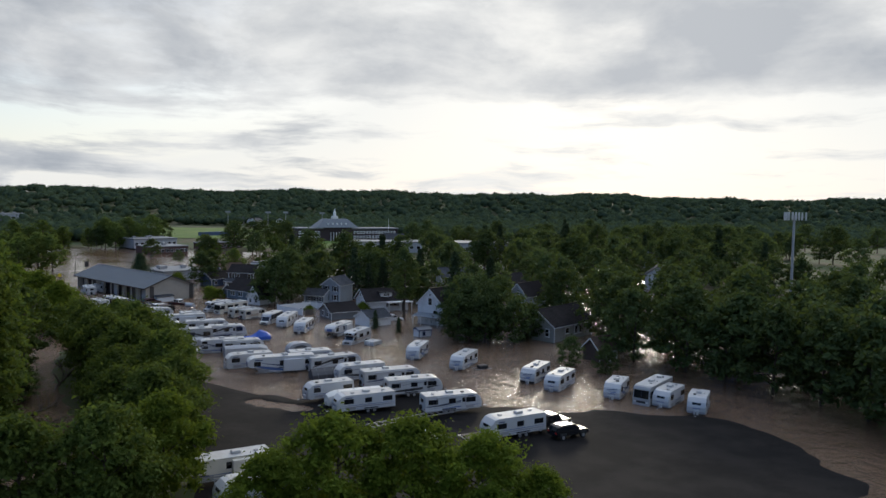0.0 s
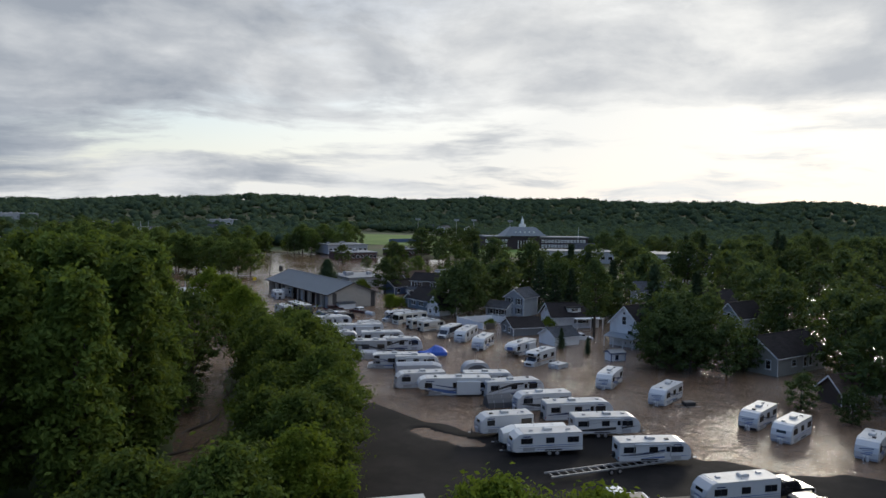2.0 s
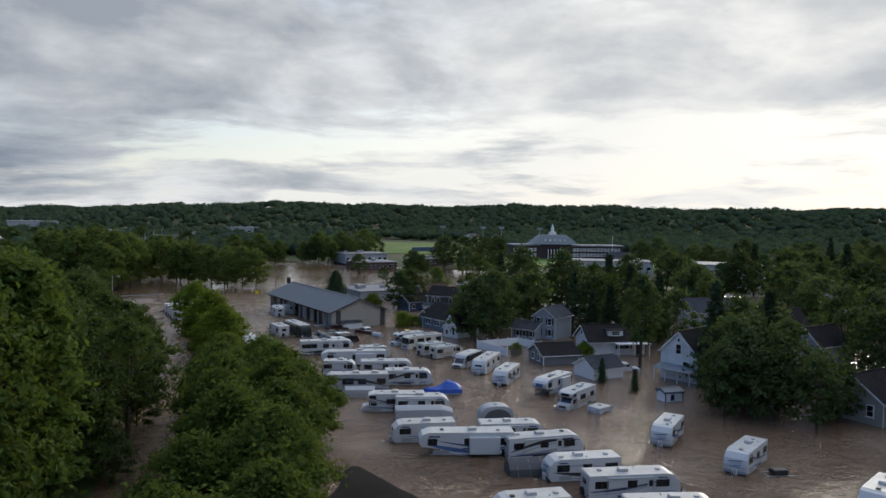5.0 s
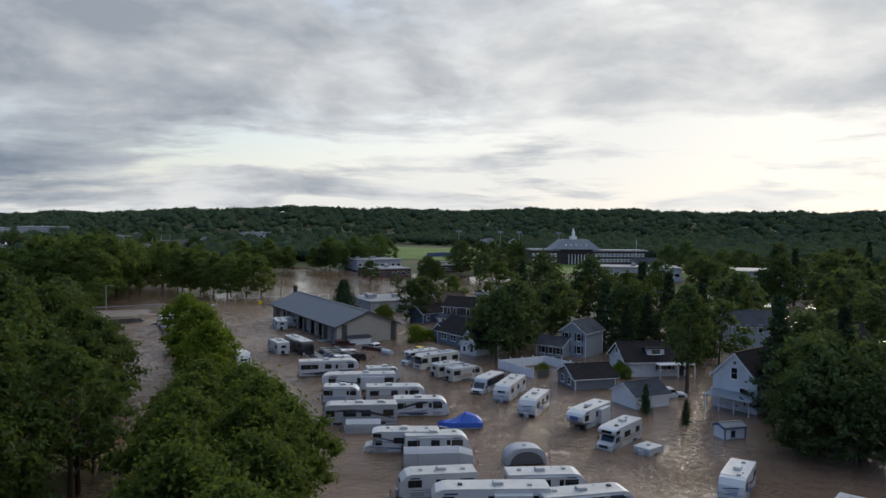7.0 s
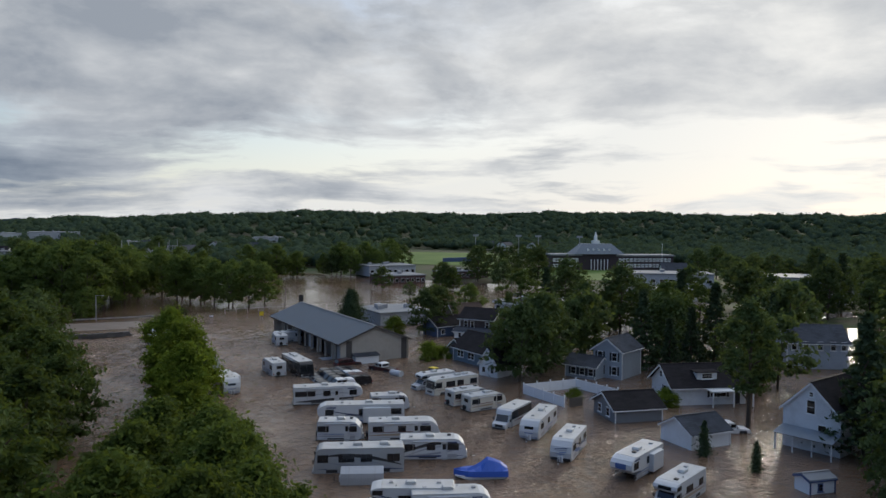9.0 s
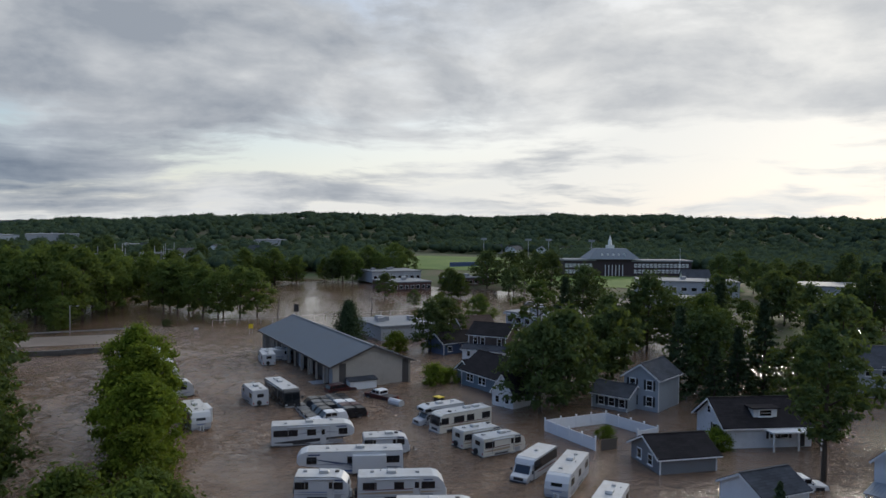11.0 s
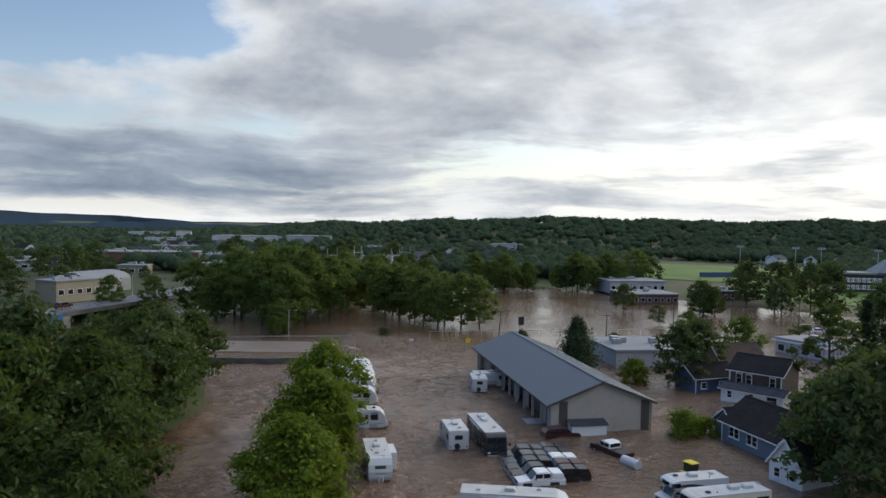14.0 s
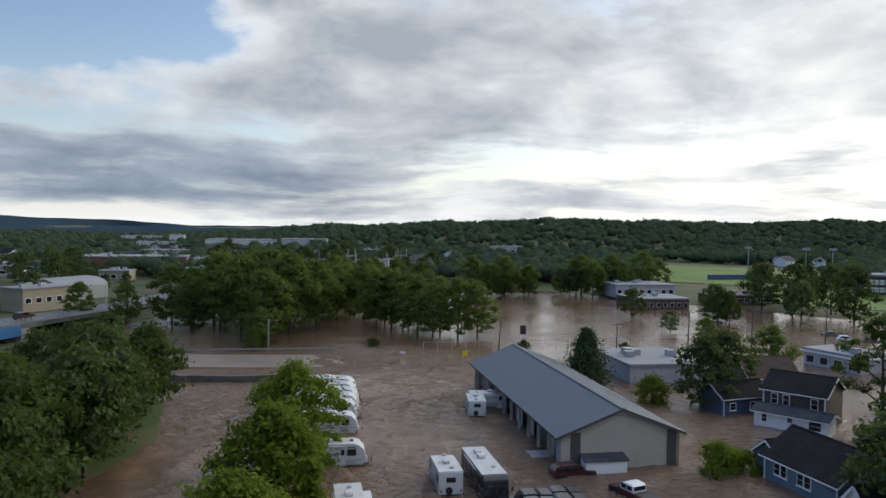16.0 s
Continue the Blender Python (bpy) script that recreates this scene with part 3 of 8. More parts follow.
def vent(parent, x, y, z, dark=False):
    ob = share("roof_vent", block(0.40, 0.40, 0.10, BLACKISH if dark else ROOF_W, 0.02), parent, (x, y, z + 0.055))
    share("vent_lid", block(0.36, 0.36, 0.05, GREY if not dark else TRIM, 0.01), ob, (0, 0, 0.075))


def decal(parent, curve, half, W, x0, x1, mat):
    for side in (-1, 1):
        part("stripe", band(curve, half, side * (W / 2 + 0.004), x0, x1), mat, parent)


def tow_hitch(parent, x, z):
    bm = bmesh.new()
    tube(bm, [(x - 0.25, -0.75, z), (x + 1.15, 0, z)], 0.06, 0.05, 6)
    tube(bm, [(x - 0.25, 0.75, z), (x + 1.15, 0, z)], 0.06, 0.05, 6)
    ob = part("drawbar", bm, BLACKISH, parent)
    share("coupler", block(0.35, 0.16, 0.14, CHROME, 0.02), ob, (x + 1.2, 0, z + 0.03))
    jack = bmesh.new()
    tube(jack, [(x + 0.95, 0, z - 0.35), (x + 0.95, 0, z + 0.55)], 0.05, 0.05, 8)
    part("jack", jack, BLACKISH, ob)
    for s in (-1, 1):
        bm = bmesh.new()
        tube(bm, [(x + 0.35, s * 0.17, z + 0.05), (x + 0.35, s * 0.17, z + 0.12), (x + 0.35, s * 0.17, z + 0.55), (x + 0.35, s * 0.17, z + 0.66)], 0.155, 0.15, 12)
        part("propane_tank", bm, GEL, parent, "white propane tank")


STYLES = {
    "swoosh_navy": [(lambda u: 1.35 + 1.1 * u * u, 0.13, -0.48, 0.38, NAVY), (lambda u: 1.25 + 0.5 * math.sin(u * 2), 0.10, -0.45, 0.42, GREY_D), (lambda u: 0.95 + 0.25 * u, 0.09, -0.2, 0.47, BLUE_D)],
    "swoosh_blue": [(lambda u: 1.05 + 0.9 * u ** 1.5, 0.24, -0.1, 0.42, BLUE_D), (lambda u: 1.5 + 0.9 * u * u, 0.11, -0.44, 0.34, NAVY), (lambda u: 1.15 + 0.35 * math.sin(u * 3), 0.10, -0.48, 0.2, NAVY)],
    "black": [(lambda u: 1.1 + 0.5 * u * u, 0.20, -0.46, 0.45, BLACK_D), (lambda u: 1.9 + 0.3 * math.sin(u * 3.1), 0.07, -0.3, 0.45, GREY_D)],
    "tan": [(lambda u: 1.25 + 0.1 * u, 0.14, -0.49, 0.46, TAN_D), (lambda u: 1.55 + 0.12 * u, 0.05, -0.49, 0.44, MAROON)],
    "plain": [(lambda u: 1.12, 0.10, -0.49, 0.45, GREY_D), (lambda u: 1.36, 0.045, -0.49, 0.45, BLUE_D)],
    "grey_wave": [(lambda u: 1.35 + 1.1 * math.sin(u * 2.2), 0.19, -0.47, 0.45, BLACK_D), (lambda u: 1.05 + 0.8 * u * u, 0.12, -0.4, 0.45, GREY_D), (lambda u: 0.9 + 0.1 * u, 0.12, -0.48, 0.46, NAVY)],
    "coach": [(lambda u: 2.55 - 1.5 * u ** 3, 0.12, -0.49, 0.46, TAN_D), (lambda u: 0.95, 0.10, -0.49, 0.45, GREY_D), (lambda u: 2.9, 0.10, -0.49, 0.44, CREAM)],
}


def dress(ob, L, W, H, style, rng, floor, roof_from=-0.45, roof_to=0.40):
    """Stripes, roof kit and small fittings that most of the campers carry."""
    for k, (curve, half, a, b, mat) in enumerate(STYLES[style]):
        decal(ob, curve, half, W, a * L, b * L, mat)
        if k < 1 and style != "coach":
            decal(ob, lambda u, f=curve, h=half: f(u) - 1.9 * h - 0.05, half * 0.32, W, (a + 0.05) * L, (b - 0.06) * L, GREY_D if mat is not GREY_D else BLUE_D)
    for s in (-1, 1):
        share("compartment_door", block(round(0.17 * L, 2), 0.012, 0.42, GREY), ob, (0.27 * L, s * (W / 2 + 0.006), floor + 0.36))
    cooler(ob, L * rng.uniform(-0.12, 0.08), H + 0.02)
    vent(ob, -0.33 * L, rng.uniform(-0.4, 0.4), H + 0.02)
    vent(ob, L * rng.uniform(0.18, 0.3), rng.uniform(-0.5, 0.5), H + 0.02, rng.random() < 0.5)
    share("roof_pipe", rod(0.05, 0.16, GREY, 8), ob, (L * rng.uniform(-0.3, 0.2), 0.7, H + 0.09), (90, 0, 0))
    for s in (-1, 1):
        share("skirt_rail", block(L * 0.86, 0.03, 0.10, GREY), ob, (-0.04 * L, s * (W / 2 + 0.012), floor + 0.06))
        share("tail_lamp", block(0.04, 0.16, 0.22, RED_LAMP, 0.008), ob, (-L / 2 - 0.012, s * (W / 2 - 0.22), floor + 0.35))


def roof_cap(ob, x0, x1, W, H):
    bm = profile([(x0, H - 0.03), (x1, H - 0.03), (x1 - 0.04, H + 0.03), (x0 + 0.04, H + 0.03)], -W / 2 - 0.015, W / 2 + 0.015, 0.015, 1)
    part("roof", bm, ROOF_W, ob, "dirty white rubber roof")


def awning(ob, L, W, H, side):
    share("awning_roll", rod(0.075, L * 0.5, GEL, 10), ob, (-0.05 * L, side * (W / 2 + 0.09), H - 0.22), (0, 0, 90))
    for x in (-0.3, 0.2):
        share("awning_arm", block(0.05, 0.05, 1.5, CHROME), ob, (x * L, side * (W / 2 + 0.05), H - 1.0))


def travel_trailer(m, L, style, rng, label, paint=None, H=2.85, group="parked campers", side_windows=3, slide=False, dark_front=False):
    W, paint = 2.45, paint or GEL
    ob = thing("travel_trailer", m, label, "travel trailer", group)
    pts = [(-L / 2, 0.62), (L / 2 - 0.35, 0.62), (L / 2 - 0.04, 0.98), (L / 2, 1.55), (L / 2 - 0.20, 2.2), (L / 2 - 0.72, H - 0.12), (L / 2 - 1.15, H), (-L / 2 + 0.2, H), (-L / 2 + 0.03, H - 0.12)]
    body = part("body", profile(pts, -W / 2, W / 2, 0.06), paint, ob)
    roof_cap(ob, -L / 2 + 0.06, L / 2 - 1.2, W, H)
    front = boxes((L / 2 - 0.24, L / 2 + 0.012, -W / 2 + 0.09, W / 2 - 0.09, 0.72, 1.0))
    part("stone_guard", front, BLACK_D if dark_front else GREY_D, ob)
    if style in ("plain", "tan"):
        share("front_window", block(0.03, 1.15, 0.34, GLASS, 0.01), ob, (L / 2 - 0.14, 0, 2.0), (0, -15, 0))
    else:
        for k, mat in enumerate((NAVY, GREY_D, BLUE_D)):
            share("front_stripe", block(0.014, 1.5 - 0.35 * k, 0.10, mat), ob, (L / 2 - 0.10 + 0.05 * k, 0.12 * k, 1.98 - 0.19 * k), (8, -15, 0))
    for a in range(2):
        for s in (-1, 1):
            wheel(ob, -0.08 * L + (a - 0.5) * 0.86, s * (W / 2 - 0.16))
    for s in (-1, 1):
        share("wheel_arch", block(1.9, 0.03, 0.34, TRIM, 0.01), ob, (-0.08 * L, s * (W / 2 + 0.003), 0.72))
        xs_ = [(-0.36 + 0.66 * i / max(1, side_windows - 1)) * L for i in range(side_windows)]
        for i, x in enumerate(xs_):
            window(ob, x, 1.98, 1.0 if i % 2 == 0 else 0.72, 0.58, s * W / 2)
    door(ob, 0.17 * L, -W / 2, 0.72, 1.85, paint)
    share("rear_window", block(0.03, 0.95, 0.5, GLASS, 0.01), ob, (-L / 2 - 0.006, 0, 2.05))
    share("rear_bumper", block(0.12, W - 0.2, 0.12, BLACKISH), ob, (-L / 2 - 0.10, 0, 0.60))
    share("spare_wheel", rod(0.34, 0.2, TYRE, 14), ob, (-L / 2 - 0.15, 0.2, 1.05), (0, 0, 90))
    if slide:
        bm = boxes((-0.30 * L, 0.12 * L, W / 2 - 0.02, W / 2 + 0.75, 0.8, 2.6))
        bmesh.ops.bevel(bm, geom=bm.edges[:], offset=0.04, segments=1, affect="EDGES")
        part("slide_out", bm, paint, ob)
        window(ob, -0.09 * L, 1.95, 1.2, 0.6, W / 2 + 0.75)
    awning(ob, L, W, H, -1)
    tow_hitch(ob, L / 2 - 0.3, 0.52)
    dress(ob, L, W, H, style, rng, 0.62)
    # maker's mark, a plain bar
    for s in (-1, 1):
        share("name_bar", block(0.9, 0.012, 0.13, NAVY), ob, (0.30 * L, s * (W / 2 + 0.004), 2.5))
    share("front_mark", block(0.012, 1.1, 0.20, BLUE_D), ob, (L / 2 - 0.015, 0, 1.45), (0, -3, 0))
    return ob


def fifth_wheel(m, L, style, rng, label, paint=None, H=3.12, group="parked campers"):
    W, paint = 2.45, paint or GEL
    ob = thing("fifth_wheel_trailer", m, label, "fifth wheel", group)
    pts = [(-L / 2, 0.72), (L / 2 - 2.5, 0.72), (L / 2 - 2.35, 1.5), (L / 2 - 0.3, 1.62), (L / 2, 1.95), (L / 2 - 0.02, 2.45), (L / 2 - 0.35, H - 0.25), (L / 2 - 1.0, H), (-L / 2 + 0.2, H), (-L / 2 + 0.02, H - 0.12)]
    part("body", profile(pts, -W / 2, W / 2, 0.07), paint, ob)
    roof_cap(ob, -L / 2 + 0.06, L / 2 - 1.1, W, H)
    for a in range(2):
        for s in (-1, 1):
            wheel(ob, -0.14 * L + (a - 0.5) * 0.92, s * (W / 2 - 0.16), 0.39)
    for s in (-1, 1):
        share("wheel_arch", block(2.0, 0.03, 0.36, TRIM, 0.01), ob, (-0.14 * L, s * (W / 2 + 0.003), 0.78))
        for x, w in ((-0.40, 1.1), (-0.26, 1.1), (-0.02, 0.8), (0.36, 0.8)):
            window(ob, x * L, 2.2, w, 0.62, s * W / 2)
    door(ob, 0.12 * L, -W / 2, 0.82, 1.95, paint)
    share("rear_window", block(0.03, 1.5, 0.7, GLASS, 0.01), ob, (-L / 2 - 0.006, 0, 2.2))
    share("rear_bumper", block(0.12, W - 0.2, 0.12, BLACKISH), ob, (-L / 2 - 0.10, 0, 0.70))
    bm = bmesh.new()
    tube(bm, [(L / 2 - 1.3, 0, 1.6), (L / 2 - 1.3, 0, 0.95)], 0.09, 0.07, 8)
    part("king_pin", bm, BLACKISH, ob)
    for s in (-1, 1):
        bm = bmesh.new()
        tube(bm, [(L / 2 - 2.7, s * 1.0, 0.8), (L / 2 - 2.7, s * 1.0, 0.02)], 0.06, 0.06, 6)
        part("landing_leg", bm, CHROME, ob)
    bm = boxes((-0.34 * L, -0.02 * L, W / 2 - 0.02, W / 2 + 0.55, 0.9, 2.8))
    bmesh.ops.bevel(bm, geom=bm.edges[:], offset=0.04, segments=1, affect="EDGES")
    part("slide_out", bm, paint, ob)
    awning(ob, L, W, H, -1)
    dress(ob, L, W, H, style, rng, 0.72)
    for s in (-1, 1):
        share("name_bar", block(1.2, 0.012, 0.16, NAVY), ob, (0.34 * L, s * (W / 2 + 0.004), 2.78))
    share("front_mark", block(0.012, 1.2, 0.55, BLUE_D if style != "black" else BLACK_D), ob, (L / 2 + 0.004, 0, 2.2))
    return ob


def class_a(m, L, style, rng, label, paint=None, H=3.15, group="parked campers"):
    W, paint = 2.5, paint or GEL
    ob = thing("motorhome", m, label, "motorhome", group)
    pts = [(-L / 2, 0.48), (L / 2 - 0.06, 0.48), (L / 2, 0.7), (L / 2 - 0.02, 1.45), (L / 2 - 0.22, 2.75), (L / 2 - 0.45, H - 0.1), (L / 2 - 0.75, H), (-L / 2 + 0.15, H), (-L / 2, H - 0.12)]
    part("body", profile(pts, -W / 2, W / 2, 0.08), paint, ob)
    roof_cap(ob, -L / 2 + 0.06, L / 2 - 0.8, W, H)
    share("windscreen", block(0.04, W - 0.35, 1.15, GLASS, 0.02), ob, (L / 2 - 0.10, 0, 2.08), (0, -8.7, 0))
    share("pillar", block(0.05, 0.05, 1.15, TRIM), ob, (L / 2 - 0.085, 0, 2.08), (0, -8.7, 0))
    share("grille", block(0.04, 1.3, 0.3, BLACKISH, 0.01), ob, (L / 2 + 0.004, 0, 1.0))
    share("front_bumper", block(0.18, W - 0.1, 0.26, GREY, 0.03), ob, (L / 2 + 0.06, 0, 0.62))
    for s in (-1, 1):
        share("headlamp", block(0.05, 0.34, 0.2, CLEAR_LAMP, 0.01), ob, (L / 2 + 0.008, s * 0.9, 1.0))
        arm = share("mirror", block(0.12, 0.26, 0.42, BLACKISH, 0.02), ob, (L / 2 + 0.05, s * (W / 2 + 0.28), 1.95))
        share("mirror_arm", block(0.04, 0.3, 0.04, BLACKISH), arm, (-0.05, -s * 0.15, 0.2))
        for x in (0.30, -0.28):
            wheel(ob, x * L, s * (W / 2 - 0.17), 0.44, 0.28)
            share("wheel_arch", block(1.15, 0.03, 0.46, TRIM, 0.02), ob, (x * L, s * (W / 2 + 0.003), 0.72))
        for x, w in ((0.40, 0.85), (0.14, 1.25), (-0.08, 0.9), (-0.38, 1.0)):
            window(ob, x * L, 2.1, w, 0.68, s * W / 2)
        for x in (-0.12, 0.05, 0.17):
            share("locker_door", block(1.0, 0.02, 0.5, paint, 0.006), ob, (x * L, s * (W / 2 + 0.008), 0.85))
    door(ob, 0.24 * L, -W / 2, 0.62, 1.95, paint)
    share("rear_window", block(0.03, 1.3, 0.5, GLASS, 0.01), ob, (-L / 2 - 0.006, 0, 2.3))
    bm = bmesh.new()
    for y in (-1.0, -0.62):
        tube(bm, [(-L / 2 - 0.09, y, 0.9), (-L / 2 - 0.09, y, H + 0.1), (-L / 2 + 0.4, y, H + 0.12)], 0.025, 0.025, 5)
    for k in range(7):
        tube(bm, [(-L / 2 - 0.09, -1.0, 1.1 + 0.33 * k), (-L / 2 - 0.09, -0.62, 1.1 + 0.33 * k)], 0.02, 0.02, 5)
    part("ladder", bm, CHROME, ob, "chrome roof ladder")
    awning(ob, L, W, H, -1)
    dress(ob, L, W, H, style, rng, 0.48)
    cooler(ob, -0.28 * L, H + 0.02)
    return ob


def class_c(m, L, style, rng, label, H=2.95, group="parked campers"):
    W, paint = 2.4, GEL
    ob = thing("motorhome", m, label, "motorhome", group)
    pts = [(-L / 2, 0.55), (L / 2 - 2.0, 0.55), (L / 2 - 2.0, 2.05), (L / 2 - 0.95, 2.12), (L / 2 - 0.7, 2.45), (L / 2 - 0.8, 2.74), (L / 2 - 1.25, H - 0.05), (L / 2 - 1.6, H), (-L / 2 + 0.15, H), (-L / 2, H - 0.12)]
    part("body", profile(pts, -W / 2, W / 2, 0.07), paint, ob)
    roof_cap(ob, -L / 2 + 0.06, L / 2 - 1.65, W, H)
    cab = [(L / 2 - 2.05, 0.5), (L / 2 - 0.05, 0.5), (L / 2, 0.75), (L / 2 - 0.05, 1.18), (L / 2 - 0.85, 1.34), (L / 2 - 1.35, 2.08), (L / 2 - 2.05, 2.08)]
    part("cab", profile(cab, -0.98, 0.98, 0.07), paint, ob)
    share("windscreen", block(0.04, 1.6, 0.78, GLASS, 0.02), ob, (L / 2 - 1.08, 0, 1.72), (0, -34, 0))
    share("grille", block(0.04, 1.1, 0.3, BLACKISH, 0.01), ob, (L / 2 - 0.005, 0, 0.95))
    share("front_bumper", block(0.16, 1.95, 0.2, CHROME, 0.03), ob, (L / 2 + 0.06, 0, 0.62))
    for s in (-1, 1):
        share("headlamp", block(0.05, 0.28, 0.22, CLEAR_LAMP, 0.01), ob, (L / 2 - 0.005, s * 0.76, 0.98))
        cabdoor = share("cab_door", block(1.0, 0.03, 1.3, paint, 0.01), ob, (L / 2 - 1.5, s * 0.985, 1.2))
        share("door_window", block(0.75, 0.02, 0.5, GLASS, 0.01), cabdoor, (-0.05, s * 0.016, 0.38))
        share("mirror", block(0.1, 0.2, 0.36, BLACKISH, 0.02), ob, (L / 2 - 1.0, s * 1.2, 1.55))
        wheel(ob, L / 2 - 0.85, s * 0.86, 0.38)
        wheel(ob, -0.24 * L, s * (W / 2 - 0.16), 0.38, 0.3)
        share("wheel_arch", block(1.0, 0.03, 0.40, TRIM, 0.02), ob, (-0.24 * L, s * (W / 2 + 0.003), 0.7))
        for x, w, z in ((0.02, 1.15, 1.95), (-0.33, 0.8, 1.95), (L / 2 / L - 0.17, 0.7, 2.52)):
            window(ob, x * L, z, w, 0.55 if z < 2.3 else 0.36, s * W / 2)
    share("overcab_window", block(0.03, 1.3, 0.32, GLASS, 0.01), ob, (L / 2 - 0.72, 0, 2.52), (0, -12, 0))
    door(ob, -0.12 * L, -W / 2, 0.65, 1.85, paint)
    share("rear_window", block(0.03, 1.2, 0.5, GLASS, 0.01), ob, (-L / 2 - 0.006, 0, 2.1))
    share("rear_bumper", block(0.14, W - 0.2, 0.14, CHROME), ob, (-L / 2 - 0.10, 0, 0.55))
    awning(ob, L, W, H, -1)
    dress(ob, L, W, H, style, rng, 0.55)
    return ob


def shuttle_bus(m, L, rng, label):
    W, H = 2.3, 2.75
    ob = thing("shuttle_bus", m, label, "bus")
    pts = [(-L / 2, 0.5), (L / 2 - 1.6, 0.5), (L / 2 - 1.6, 2.1), (L / 2 - 1.25, 2.2), (L / 2 - 1.55, H - 0.12), (L / 2 - 1.9, H), (-L / 2 + 0.2, H), (-L / 2, H - 0.15)]
    part("body", profile(pts, -W / 2, W / 2, 0.1), GEL, ob)
    roof_cap(ob, -L / 2 + 0.1, L / 2 - 1.9, W, H)
    cab = [(L / 2 - 1.65, 0.5), (L / 2 - 0.05, 0.5), (L / 2, 0.8), (L / 2 - 0.05, 1.15), (L / 2 - 0.75, 1.32), (L / 2 - 1.2, 2.15), (L / 2 - 1.65, 2.15)]
    part("cab", profile(cab, -1.0, 1.0, 0.08), GEL, ob)
    share("windscreen", block(0.04, 1.7, 0.9, GLASS, 0.02), ob, (L / 2 - 0.96, 0, 1.72), (0, -28, 0))
    share("grille", block(0.04, 1.1, 0.3, BLACKISH), ob, (L / 2 - 0.005, 0, 0.95))
    share("front_bumper", block(0.16, 1.95, 0.2, BLACKISH, 0.03), ob, (L / 2 + 0.06, 0, 0.62))
    for s in (-1, 1):
        share("headlamp", block(0.05, 0.3, 0.22, CLEAR_LAMP, 0.01), ob, (L / 2 - 0.005, s * 0.78, 0.98))
        for k in range(5):
            window(ob, -L / 2 + 0.75 + k * (L - 2.9) / 4, 2.05, (L - 2.9) / 4 - 0.06, 0.85, s * W / 2, False)
        wheel(ob, L / 2 - 0.8, s * 0.88, 0.38)
        wheel(ob, -0.25 * L, s * (W / 2 - 0.16), 0.38, 0.3)
        share("mirror", block(0.1, 0.2, 0.36, BLACKISH, 0.02), ob, (L / 2 - 0.9, s * 1.25, 1.6))
        part("stripe", band(lambda u: 1.15 + 0.1 * u, 0.09, s * (W / 2 + 0.004), -L * 0.48, L * 0.25), MAROON, ob)
    vent(ob, -0.1 * L, 0, H + 0.02)
    share("rear_window", block(0.03, 1.3, 0.7, GLASS, 0.01), ob, (-L / 2 - 0.006, 0, 2.1))
    return ob


def popup_trailer(m, L, label, cover=None, H=1.35):
    """A folded camping trailer, or one under a tarpaulin."""
    W = 2.1
    ob = thing("folding_camper", m, label, "folding camper", "parked campers")
    part("body", profile([(-L / 2, 0.45), (L / 2, 0.45), (L / 2 + 0.02, 0.95), (-L / 2 - 0.02, 0.95)], -W / 2, W / 2, 0.03, 1), GEL, ob)
    top = [(-L / 2 - 0.04, 0.955), (L / 2 + 0.04, 0.955), (L / 2 - 0.02, H - 0.05), (L / 2 - 0.25, H), (-L / 2 + 0.25, H), (-L / 2 + 0.02, H - 0.05)]
    part("lid", profile(top, -W / 2 - 0.04, W / 2 + 0.04, 0.05), cover or ROOF_W, ob)
    for s in (-1, 1):
        wheel(ob, 0, s * (W / 2 - 0.1), 0.30, 0.2)
        share("fender", block(0.9, 0.05, 0.08, BLACKISH), ob, (0, s * (W / 2 + 0.02), 0.66))
    tow_hitch(ob, L / 2 - 0.2, 0.42)
    vent(ob, 0, 0, H)
    return ob


